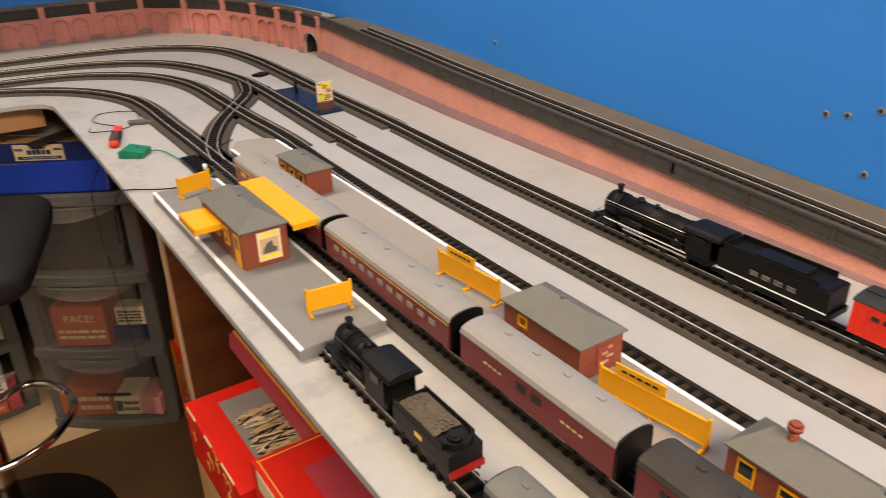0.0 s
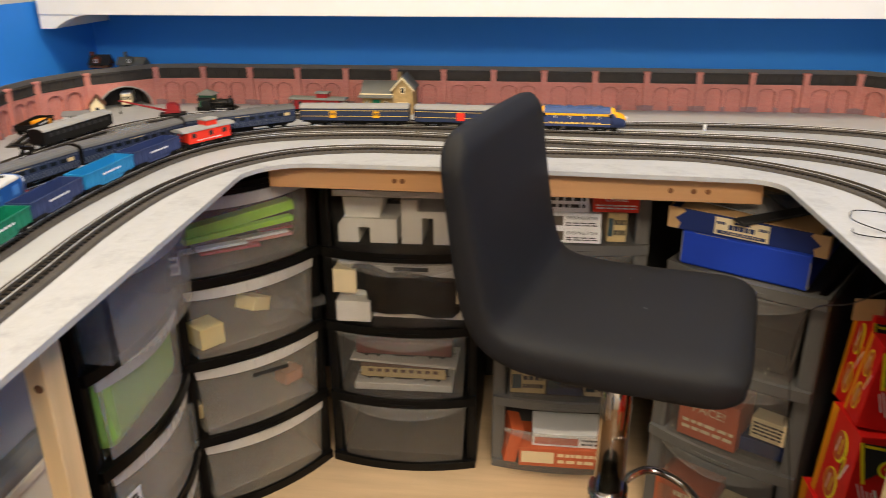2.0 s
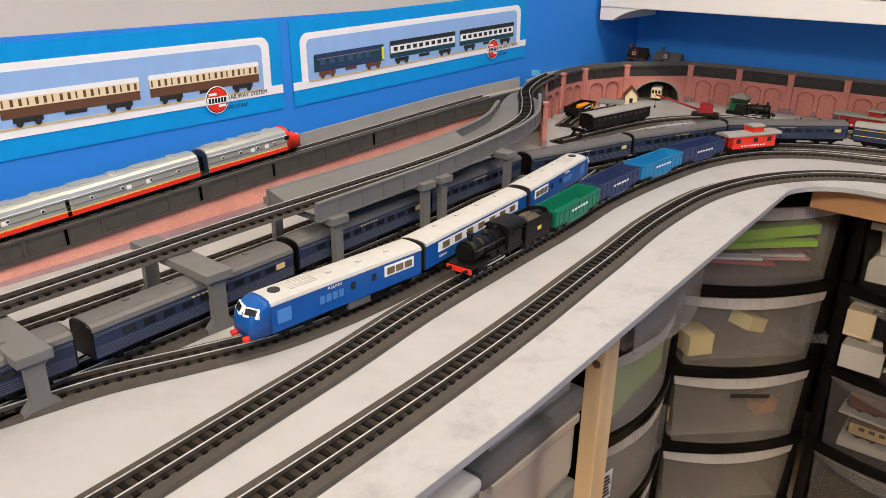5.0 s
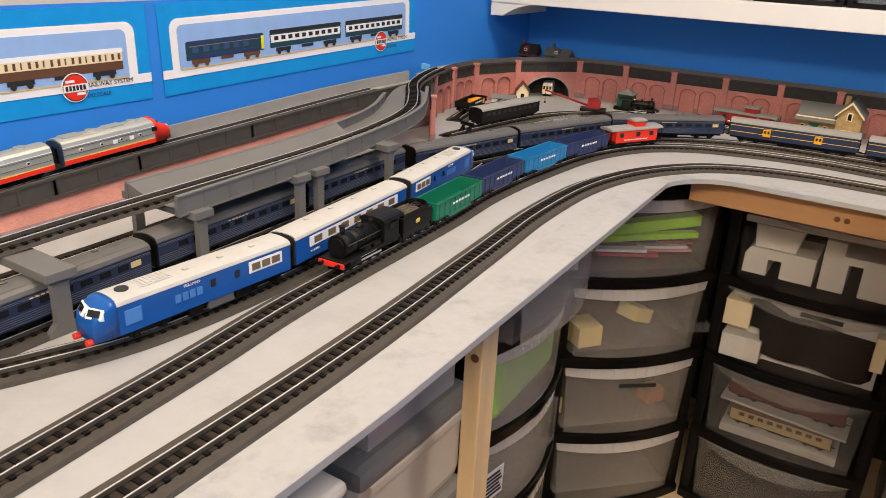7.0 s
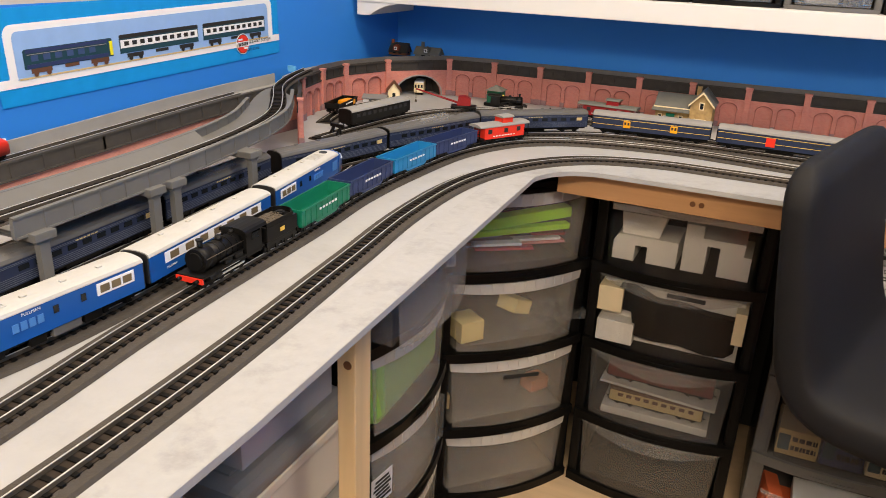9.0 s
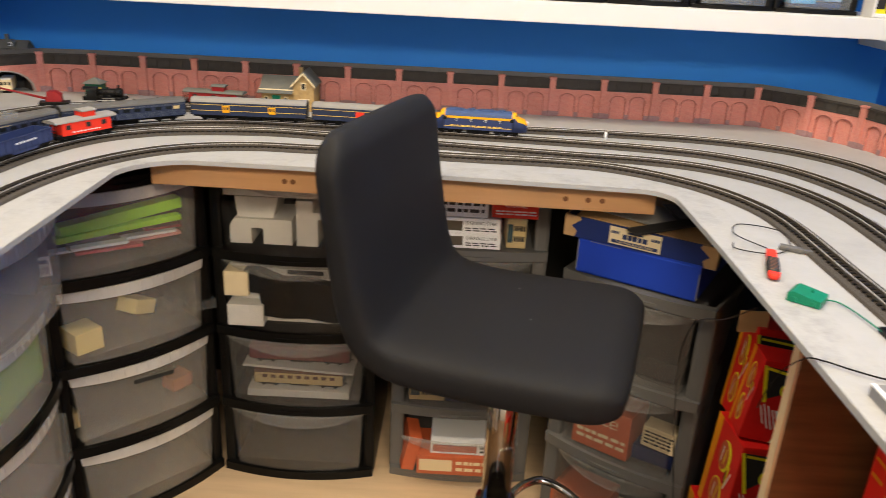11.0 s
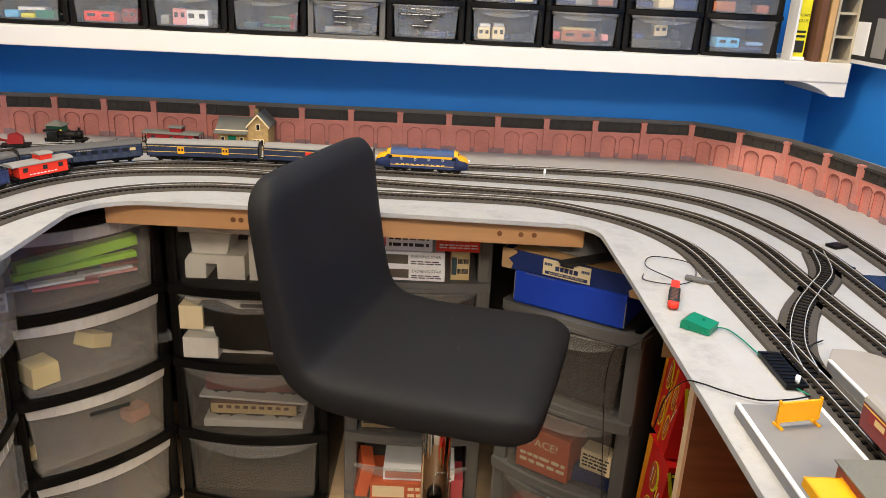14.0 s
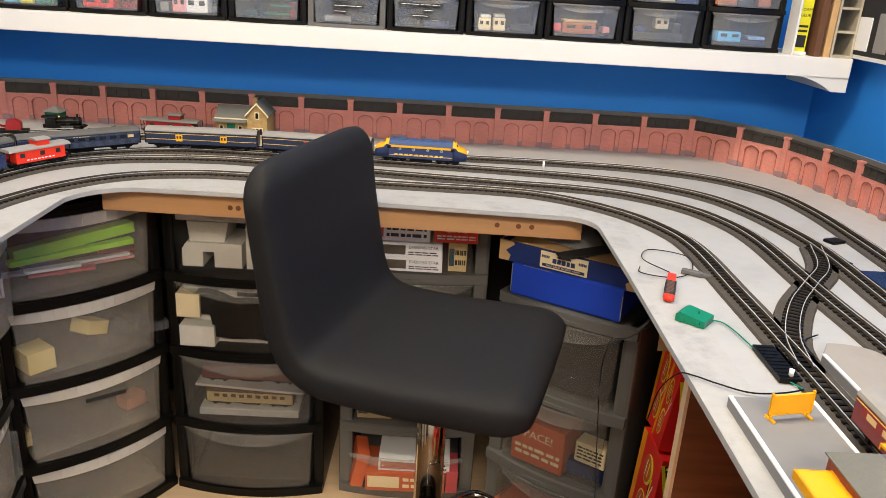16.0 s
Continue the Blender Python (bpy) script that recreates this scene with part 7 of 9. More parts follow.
for x, y in ((-0.546, 2.150), (-0.488, 2.153), (-0.316, 2.148)):
    bm = B()
    box(bm, (x, y - 0.014, TOP + 0.008), (0.0045, 0.004, 0.016), bevel=0.0006)
    tagged(part("marker_post", bm, "white"), "short white marker post by the outer track", "post", "white marker posts")
# dormers and chimneys of the two upper houses
for x, y, nm in ((-1.212, 2.381, "bldbrick"), (-1.125, 2.388, "slate")):
    bm = B()
    prism(bm, [(x - 0.008, 0.896), (x + 0.008, 0.896), (x + 0.008, 0.907), (x, 0.913), (x - 0.008, 0.907)], y - 0.006, y + 0.010, plane="xz")
    dm = tagged(part("dormer", bm, nm), "small roof dormer with a white window", "dormer")
    bm = B()
    box(bm, (x, y - 0.0066, 0.902), (0.008, 0.0012, 0.008))
    part("window_frame", bm, "white", dm)
    bm = B()
    box(bm, (x, y - 0.0074, 0.902), (0.0045, 0.0006, 0.0045))
    part("pane", bm, "glass_dark", dm)
    bm = B()
    box(bm, (x - 0.018, y + 0.014, 0.914), (0.007, 0.007, 0.018))
    tagged(part("model_chimney", bm, nm), "small chimney stack on the model house", "chimney")
for x, y in ((0.745, 1.70), (0.70, 1.585)):
    bm = B()
    box(bm, (x, y, TOP + 0.003), (0.03, 0.022, 0.005), rz=25, bevel=0.001)
    tagged(part("point_motor", bm, "black"), "flat black point motor beside the track", "point motor")


# ---- crane plate and card between the outer tracks ----
def crane_plate():
    t = thing("water_crane_base", pose(0.7345, 1.45, TOP), "glossy dark blue base plate with black crane and printed card", "model crane")
    bm = B()
    box(bm, (0, 0, 0.003), (0.046, 0.20, 0.005), bevel=0.0012)
    part("plate", bm, "plate_navy", t)
    bm = B()
    box(bm, (0.0, -0.08, 0.012), (0.03, 0.012, 0.014), bevel=0.001)
    part("card_foot", bm, "brown", t)
    bm = B()
    box(bm, (0, -0.08, 0.036), (0.030, 0.0015, 0.036))
    cd = part("card", bm, "cream", t, "cream, yellow and brown printed card")
    bm = B()
    rg = random.Random(5)
    for k in range(9):
        box(bm, (rg.uniform(-0.009, 0.009), -0.0812, 0.022 + 0.0035 * k), (rg.uniform(0.006, 0.012), 0.0006, 0.0022))
    part("print", bm, "rust", cd)
    bm = B()
    box(bm, (0.002, -0.0810, 0.047), (0.020, 0.0006, 0.006))
    box(bm, (-0.004, -0.0810, 0.027), (0.010, 0.0006, 0.012))
    part("print", bm, "glue_yellow", cd)
    bm = B()
    cyl(bm, (0.002, 0.05, 0.005), (0.002, 0.05, 0.034), 0.003, seg=10)
    cyl(bm, (0.002, 0.05, 0.032), (0.002, 0.012, 0.026), 0.002, seg=8)
    cyl(bm, (0.002, 0.05, 0.024), (0.002, 0.03, 0.030), 0.0014, seg=8)
    part("crane_arm", bm, "black", t)


crane_plate()


# ---- tools and wires on the east board ----
def tube(name, pts, r, mat, label, cat, parent=None):
    bm = B()
    sweep(bm, spline(pts, 0.006), [(r * math.cos(2 * math.pi * k / 6), r * math.sin(2 * math.pi * k / 6)) for k in range(6)])
    ob = part(name, bm, mat, parent, smooth=True)
    return tagged(ob, label, cat) if parent is None else ob


def motor():
    t = thing("loose_motor", pose(0.388, 1.437, TOP, 0, 0, 72) @ Matrix.Scale(0.74, 4), "loose red-ended motor with copper winding and wires", "motor")
    bm = B()
    box(bm, (0.038, 0, 0.008), (0.044, 0.017, 0.012), bevel=0.002)
    part("red_end", bm, "red_plastic", t)
    bm = B()
    cyl(bm, (-0.06, 0, 0.004), (-0.06, 0, 0.014), 0.010, seg=16)
    part("red_cap", bm, "red_plastic", t)
    bm = B()
    box(bm, (-0.022, 0, 0.009), (0.062, 0.017, 0.016), bevel=0.003)
    part("winding", bm, "brown", t)
    for k in range(9):
        bm = B()
        cyl(bm, (-0.05 + 0.007 * k, -0.009, 0.009), (-0.047 + 0.007 * k, 0.009, 0.009), 0.0085, seg=10)
        part("coil_turn", bm, "ink", t)


motor()
tube("black_wire", [(.405, 1.50, .803), (.375, 1.545, .806), (.40, 1.60, .803), (.45, 1.57, .805), (.44, 1.51, .803), (.405, 1.48, .803), (.36, 1.49, .804), (.365, 1.52, .803)], 0.0008, "black", "thin black wire looped round the motor", "wire")
tube("black_wire", [(.462, 1.168, .803), (.43, 1.155, .804), (.395, 1.152, .804), (.365, 1.168, .804), (.345, 1.185, .803), (.3335, 1.20, .796), (.328, 1.235, .755), (.331, 1.27, .69)], 0.0009, "black", "black wire running over the board edge", "wire")
tube("green_wire", [(.39, 1.325, .804), (.425, 1.33, .803), (.438, 1.26, .804), (.442, 1.20, .803), (.465, 1.155, .803)], 0.0009, "green", "thin green wire leading to the points", "wire")
tube("black_wire", [(.505, 1.235, .803), (.50, 1.265, .81), (.515, 1.29, .805), (.54, 1.31, .803)], 0.0009, "black", "short black wire by the platform end", "wire")
tube("black_wire", [(.333, 1.33, .79), (.328, 1.40, .74), (.345, 1.55, .66), (.355, 1.62, .56), (.36, 1.60, .44), (.35, 1.50, .33)], 0.0009, "black", "thin black cable hanging in front of the drawers", "wire")
bm = B()
box(bm, (0.438, 1.502, TOP + 0.004), (0.030, 0.011, 0.007), rz=-30, bevel=0.002)
box(bm, (0.456, 1.492, TOP + 0.004), (0.014, 0.006, 0.005), rz=-30, bevel=0.001)
tagged(part("crocodile_clip", bm, "grey_frame"), "dark grey crocodile clip lying on the board", "clip")


def green_box():
    t = thing("control_switch", pose(0.391, 1.335, TOP, 0, 0, -38) @ Matrix.Scale(0.86, 4), "small dark green plastic switch box with wires", "switch")
    bm = B()
    prism(bm, [(-0.022, 0.001), (0.022, 0.001), (0.022, 0.011), (-0.016, 0.016), (-0.022, 0.012)], -0.019, 0.019, plane="xz")
    part("body", bm, "green", t)
    for s in (-1, 1):
        bm = B()
        box(bm, (0.012 * s, -0.020, 0.006), (0.006, 0.003, 0.006))
        part("terminal", bm, "green", t)
    bm = B()
    cyl(bm, (0.004, 0.004, 0.012), (0.004, 0.004, 0.018), 0.002, seg=8)
    part("knob", bm, "green", t)


green_box()


def point_box():
    t = thing("point_motor", pose(0.450, 1.222, TOP, 0, 0, 0) @ Matrix.Diagonal((0.82, 0.95, 0.8, 1)), "black ribbed point motor with a white lever", "point motor")
    bm = B()
    box(bm, (0, 0, 0.005), (0.030, 0.086, 0.008), bevel=0.001)
    part("housing", bm, "black", t)
    for k in range(9):
        bm = B()
        box(bm, (0, -0.036 + 0.009 * k, 0.0095), (0.026, 0.003, 0.0014))
        part("rib", bm, "black", t)
    bm = B()
    cyl(bm, (0.002, -0.036, 0.009), (0.002, -0.036, 0.019), 0.0032, seg=10)
    part("lever", bm, "white", t)


point_box()


# ---- what lies in the drawers ----
def inside(tower, name, c, s, mat, label, cat, rz=0.0, bevel=0.0015, tilt=0.0):
    """A thing lying in a drawer, in the tower's own axes."""
    bm = B()
    box(bm, (0, 0, 0), s, bevel=bevel)
    ob = part(name, bm, mat)
    ob.matrix_world = tower.matrix_world @ pose(c[0], c[1] - 0.02 * (c[1] > 0.03), c[2], 0, tilt, rz)
    return tagged(ob, label, cat)


def printed_box(tower, c, s, mat, label, ink="ink", pic="teal", rows=2, rz=0.0, seed=1, text="", picw=0.28, tsize=0.016):
    """A kit box whose long face looks to the front, with a picture and print on it."""
    t = thing("kit_box", tower.matrix_world @ pose(c[0], c[1] - 0.004, c[2], 0, 0, rz) if tower else pose(*c, 0, 0, rz), label, "box", "kit boxes")
    w, d, h = s
    bm = B()
    box(bm, (0, 0, h / 2), s, bevel=0.001)
    part("carton", bm, mat, t)
    f = Matrix.Translation((0, -d / 2 - 0.0003, h / 2)) @ Matrix.Rotation(math.pi / 2, 4, "X")
    if picw:
        bm = B()
        box(bm, (-w * (0.47 - picw / 2), 0, 0), (w * picw, h * 0.62, 0.0005))
        ob = part("picture", bm, pic, t)
        ob.matrix_local = f
    if text:
        words(text, tsize, f @ Matrix.Translation((w * (picw / 2 + 0.01), h * 0.2, 0.0004)), ink, t)
    bm = B()
    bars(bm, w * (picw / 2 + 0.01), -h * 0.2 if text else 0, w * (0.88 - picw), h * (0.3 if text else 0.7), rows, 0.0003, seed=seed)
    ob = part("print_bar", bm, ink, t)
    ob.matrix_local = f
    return t


t1, t2, t3, t4, t0 = T1[0], T2[0], T3[0], T4[0], T0[0]
# corner tower
inside(t1, "plastic_sheet", (0.0, 0.05, 0.655), (0.24, 0.03, 0.022), "lime", "bundle of bright lime green plastic strips", "plastic sheet", 2, tilt=-3)
inside(t1, "plastic_sheet", (-0.01, 0.034, 0.636), (0.24, 0.02, 0.012), "lime", "lime green plastic strip folded over", "plastic sheet", 0)
for k in range(9):
    rg = random.Random(k)
    inside(t1, "kit_sprue", (rg.uniform(-0.10, 0.11), rg.uniform(0.03, 0.10), 0.585 + 0.006 * (k % 5)), (rg.uniform(0.07, 0.15), 0.022, 0.006), ("pink", "white", "faded_red", "roofgrey", "white")[k % 5], "loose model kit sprue in the drawer", "kit part", rg.uniform(-14, 14))
inside(t1, "foam_block", (-0.10, 0.055, 0.42), (0.055, 0.06, 0.045), "foam_yellow", "pale yellow foam block in the drawer", "foam block", 8)
inside(t1, "foam_block", (0.015, 0.06, 0.455), (0.055, 0.05, 0.03), "foam_yellow", "tilted yellow foam block in the drawer", "foam block", 25, tilt=20)
for k in range(5):
    inside(t1, "clear_packet", (0.05 + 0.025 * k, 0.05 + 0.02 * (k % 2), 0.415 + 0.012 * (k % 3)), (0.06, 0.05, 0.02), "lip", "crumpled clear packet of parts", "packet", 20 * k)
inside(t1, "kit_part", (0.10, 0.09, 0.23), (0.05, 0.04, 0.03), "rust", "rusty red model part in the drawer", "kit part", 12)
inside(t1, "kit_part", (-0.14, 0.08, 0.235), (0.03, 0.04, 0.035), "stone", "tan model part in the drawer", "kit part", 0)
tagb = inside(t1, "label_strip", (0.01, -0.026, 0.315), (0.085, 0.0012, 0.009), "ink", "embossed black label strip on the drawer", "label", 0, 0.0003, tilt=4)
bm = B()
box(bm, (0, 0, 0), (0.032, 0.001, 0.038))
ob = part("price_sticker", bm, "white")
ob.matrix_world = t1.matrix_world @ pose(-0.165, -0.0075, 0.60, 0, 0, -8)
tagged(ob, "white barcode sticker on the drawer front", "sticker")
bm = B()
for k in range(9):
    box(bm, (-0.011 + 0.0027 * k, -0.0008, -0.008), (0.0012, 0.0006, 0.013))
box(bm, (0.0, -0.0008, 0.009), (0.02, 0.0006, 0.007))
part("print_bar", bm, "navy", ob)

# second tower: moulded polystyrene, black film, coaches, empty
def polystyrene_tray(tower, x, y, z, label):
    t = thing("foam_packing", tower.matrix_world @ pose(x, y, z), label, "packing foam", "foam packing")
    bm = B()
    pts = [(-0.14, 0), (0.14, 0), (0.14, 0.10), (0.125, 0.105), (-0.14, 0.105)]
    prism(bm, [(-0.145, 0.105), (0.145, 0.105), (0.145, 0.118), (-0.145, 0.118)], 0.0, 0.14, plane="xz")
    part("upper_slab", bm, "polystyrene", t)
    bm = B()
    prism(bm, [(-0.12, 0.055), (-0.045, 0.055), (-0.035, 0.10), (-0.125, 0.10)], 0.01, 0.10, plane="xz")
    part("moulded_block", bm, "polystyrene", t)
    bm = B()
    prism(bm, [(-0.135, 0), (-0.09, 0), (-0.09, 0.035), (-0.065, 0.035), (-0.065, 0), (-0.005, 0), (-0.005, 0.055), (-0.125, 0.055), (-0.135, 0.04)], 0.0, 0.11, plane="xz")
    part("moulded_block", bm, "polystyrene", t)
    bm = B()
    prism(bm, [(0.005, 0), (0.05, 0), (0.05, 0.06), (0.075, 0.06), (0.075, 0), (0.135, 0), (0.135, 0.05), (0.12, 0.05), (0.12, 0.075), (0.04, 0.075), (0.04, 0.10), (0.005, 0.10)], 0.0, 0.11, plane="xz")
    part("moulded_block", bm, "polystyrene", t)


polystyrene_tray(t2, 0.0, 0.012, 0.570, "white moulded polystyrene packing stacked in the drawer")
bm = B()
prism(bm, [(-0.078, -0.004), (-0.03, -0.010), (0.03, -0.006), (0.09, -0.016), (0.132, -0.012), (0.150, 0.006), (0.152, 0.050), (0.138, 0.060), (0.144, 0.088), (0.08, 0.090), (0.02, 0.100), (-0.03, 0.098), (-0.085, 0.122), (-0.118, 0.120), (-0.120, 0.092), (-0.128, 0.088), (-0.124, 0.062), (-0.085, 0.058), (-0.080, 0.030)], 0.0, 0.045, plane="xz")
ob = part("film_parcel", bm, "film_black")
ob.matrix_world = t2.matrix_world @ pose(0, -0.003, 0.413) @ Matrix.Diagonal((0.9, 1, 0.84, 1))
tagged(ob, "torn black plastic film round packed models", "packing film")
inside(t2, "foam_packing", (0.0, 0.068, 0.452), (0.285, 0.05, 0.135), "polystyrene", "white foam slab behind the black film", "packing foam")
inside(t2, "foam_packing", (-0.122, 0.05, 0.485), (0.052, 0.082, 0.056), "cream", "cream foam end piece in the drawer", "packing foam")
inside(t2, "foam_packing", (-0.105, 0.05, 0.412), (0.078, 0.084, 0.050), "polystyrene", "white foam piece in the drawer", "packing foam")
inside(t2, "foam_packing", (0.138, 0.05, 0.475), (0.022, 0.08, 0.07), "cream", "cream foam end piece in the drawer", "packing foam")
inside(t2, "label_strip", (0.03, -0.027, 0.526), (0.075, 0.0012, 0.009), "ink", "embossed black label strip on the drawer", "label", 0, 0.0003)
inside(t2, "foam_packing", (0.0, 0.075, 0.211), (0.23, 0.10, 0.018), "polystyrene", "white foam sheet in the drawer", "packing foam", 1)
inside(t2, "foam_packing", (0.0, 0.085, 0.268), (0.25, 0.10, 0.006), "polystyrene", "white foam sheet between the coaches", "packing foam", -1, tilt=2)
coach(t2.matrix_world @ pose(0.0, 0.035, 0.219), 0.20, "cream and brown coach stored in a drawer", "stone", "brown", wins=9, win="brown", group="stored coaches")
coach(t2.matrix_world @ pose(0.0, 0.05, 0.272), 0.225, "dark red coach stored in a drawer", "maroon", "maroon", wins=8, win="brown", group="stored coaches")

# third tower: kit boxes
printed_box(t3, (-0.005, 0.06, 0.70), (0.24, 0.12, 0.03), "cream", "long cream kit box with a dark cross", rows=1, seed=2, picw=0.0)
bm = B()
box(bm, (0.085, -0.0035, 0.715), (0.024, 0.001, 0.006))
box(bm, (0.085, -0.0042, 0.715), (0.006, 0.001, 0.022))
ob = part("cross_mark", bm, "ink", t3)
printed_box(t3, (-0.045, 0.05, 0.655), (0.15, 0.10, 0.042), "white", "white kit box with a red wagon picture", pic="faded_red", seed=3, picw=0.3)
printed_box(t3, (0.085, 0.05, 0.657), (0.095, 0.10, 0.040), "red_plastic", "red crane kit box with white lettering", ink="white", seed=4, picw=0.0, text="CRANE", tsize=0.014)
printed_box(t3, (-0.012, 0.045, 0.620), (0.138, 0.10, 0.034), "white", "white locomotive kit box with engine picture", seed=5, pic="coal", picw=0.40, text="EVENING STAR", tsize=0.0095)
printed_box(t3, (-0.010, 0.045, 0.588), (0.138, 0.10, 0.032), "white", "white locomotive kit box with engine picture", seed=5, pic="coal", picw=0.40, text="EVENING STAR", tsize=0.0095)
printed_box(t3, (-0.108, 0.045, 0.588), (0.045, 0.10, 0.060), "cream", "small cream kit box with round red badge", pic="faded_red", seed=7)
printed_box(t3, (0.092, 0.06, 0.588), (0.04, 0.10, 0.065), "stone", "narrow tan kit box standing on end", seed=8)
for k, zz in enumerate((0.40, 0.205)):
    for j in range(3):
        printed_box(t3, (-0.08 + 0.085 * j, 0.06, zz), (0.08, 0.10, 0.06 + 0.02 * (j % 2)), ("stone", "navy", "cream")[j], "small printed box stacked in the drawer", seed=20 + 3 * k + j)
printed_box(t3, (0.0, 0.03, 0.028), (0.19, 0.11, 0.05), "box_rust", "orange-red model box in the lowest drawer", ink="cream", pic="cream", seed=30, picw=0.4)
printed_box(t3, (0.02, 0.035, 0.079), (0.17, 0.10, 0.030), "white", "white lidded tray of track parts in the drawer", pic="box_rust", seed=31, picw=0.6)
inside(t3, "model_box", (-0.115, 0.02, 0.074), (0.03, 0.08, 0.09), "box_rust", "orange-red box standing in the drawer", "box", 10, tilt=12)
inside(t3, "model_box", (0.112, 0.02, 0.054), (0.028, 0.08, 0.06), "faded_red", "red box standing in the drawer", "box", 0)

# angled tower
inside(t4, "kit_part", (0.0, 0.09, 0.44), (0.18, 0.10, 0.04), "ink", "dark model boxes in the top drawer", "box", 3)
printed_box(t4, (-0.028, 0.05, 0.228), (0.12, 0.09, 0.10), "box_rust", "orange-red toy box with cream lettering", ink="cream", seed=41, picw=0.0, text="PACE!", tsize=0.026)
printed_box(t4, (0.085, 0.035, 0.275), (0.065, 0.04, 0.045), "cream", "cream paper label leaning in the drawer", seed=42, picw=0.0, rows=4)
inside(t4, "kit_part", (0.07, 0.09, 0.242), (0.09, 0.08, 0.03), "navy_box", "dark model part in the drawer", "kit part", 5)
printed_box(t4, (-0.06, 0.05, 0.03), (0.12, 0.09, 0.07), "box_rust", "orange-red model train box in the lowest drawer", ink="cream", pic="rust", seed=43)
printed_box(t4, (0.035, 0.045, 0.03), (0.06, 0.08, 0.05), "cream", "cream carton in the lowest drawer", seed=44)
inside(t4, "model_box", (0.095, 0.06, 0.055), (0.05, 0.08, 0.05), "pink", "pink box in the lowest drawer", "box", -6)
inside(t4, "label_strip", (0.02, -0.02, 0.105), (0.08, 0.0012, 0.008), "ink", "embossed black label strip on the drawer", "label", 0, 0.0003)

# tower under the side: sagging clear tray and a green bag
inside(t0, "clear_packet", (0.02, 0.07, 0.64), (0.24, 0.12, 0.10), "lip", "sagging clear plastic sheet in the drawer", "packet", 4)
inside(t0, "plastic_bag", (0.0, 0.06, 0.465), (0.27, 0.08, 0.135), "lime_pale", "pale green bag in the drawer", "bag", 3, 0.02)
inside(t0, "clear_packet", (0.05, 0.07, 0.26), (0.2, 0.12, 0.10), "lip", "bundle of clear packets in the drawer", "packet", 2)
lb = inside(t0, "printed_label", (-0.13, -0.0145, 0.28), (0.06, 0.001, 0.06), "white", "white printed label on the drawer front", "label", -8, 0.0003)
bm = B()
for k in range(6):
    box(bm, (0, -0.0008, -0.02 + 0.008 * k), (0.05 - 0.006 * (k % 3), 0.0006, 0.0048))
part("print_bar", bm, "ink", lb)

# ---- boxes on the angled tower ----
def open_box(m, s, mat, label, wall=0.003, name="card_box"):
    t = thing(name, m, label, "box")
    w, d, h = s
    for nm, c, sz in (("base", (0, 0, wall / 2), (w, d, wall)), ("front", (0, -d / 2 + wall / 2, h / 2), (w, wall, h)), ("rear", (0, d / 2 - wall / 2, h / 2), (w, wall, h)), ("side", (-w / 2 + wall / 2, 0, h / 2), (wall, d - 2 * wall, h)), ("side", (w / 2 - wall / 2, 0, h / 2), (wall, d - 2 * wall, h))):
        bm = B()
        box(bm, c, sz, bevel=0.0006)
        part(nm, bm, mat, t)
    return t


BX = pose(0.318, 1.8315, 0.602, 0, 0, -31)
bc = thing("blue_carton", BX, "plain royal blue card box with scuffed edges on the grey drawers", "box")
bm = B()
box(bm, (0.006, 0.11, 0.004), (0.226, 0.264, 0.0076), bevel=0.0015)
part("base", bm, "blue_box", bc)
bm = B()
box(bm, (0.006, 0.11, 0.0350), (0.230, 0.27, 0.064), bevel=0.002)
part("lid", bm, "blue_box", bc)
for a, c, z, d in ((-0.1085, 0.0016, 0.036, 0.058), (0.1205, 0.0018, 0.030, 0.050), (-0.055, 0.06, 0.0668, 0.0010)):
    bm = B()
    box(bm, (a, -0.0252, z), (c, 0.0008, d))
    part("worn_edge", bm, "lid_grey", bc, "pale scuffed card edge")
db = open_box(BX @ pose(-0.004, 0.113, 0.0685, 1.5, 0.8, 2) @ Matrix.Diagonal((0.92, 1, 0.80, 1)), (0.305, 0.26, 0.052), "navy_box", "battered navy train set box lid with cream label", name="train_set_box")
bm = B()
box(bm, (-0.006, -0.1312, 0.028), (0.105, 0.0008, 0.042))
lb = part("label", bm, "cream", db, "cream printed label")
bm = B()
for k, wd in enumerate((0.009, 0.008, 0.009, 0.007, 0.009)):
    box(bm, (-0.0265 + 0.0102 * k, -0.1319, 0.029), (wd, 0.0006, 0.0115))
box(bm, (-0.006, -0.1319, 0.0405), (0.030, 0.0006, 0.0045))
for q in (-1, 1):
    for k in range(5):
        box(bm, (-0.006 + q * 0.041 + (k - 2) * 0.0036, -0.1319, 0.036), (0.0027, 0.0006, 0.0065))
part("lettering_bar", bm, "navy", lb)
bm = B()
box(bm, (-0.006, -0.1319, 0.0145), (0.094, 0.0006, 0.0078), bevel=0.0002)
sl = part("title_strip", bm, "navy", lb, "navy title strip")
words("0-6-2 TANK GOODS TRAIN", 0.0062, Matrix.Translation((-0.006, -0.1324, 0.0145)) @ Matrix.Rotation(math.pi / 2, 4, "X"), "cream", sl)
for x, out in ((-0.1538, 1), (0.1538, -1)):
    bm = B()
    prism(bm, [(x, 0.001), (x + out * 0.022, 0.001), (x + out * 0.026, 0.016), (x + out * 0.014, 0.027), (x + out * 0.034, 0.046), (x + out * 0.030, 0.0524), (x, 0.0524)], -0.1312, -0.1255, plane="xz")
    box(bm, (x - out * 0.0002, -0.118, 0.027), (0.0012, 0.026, 0.051))
    part("torn_corner", bm, "tan", db, "torn brown card corner")
bm = B()
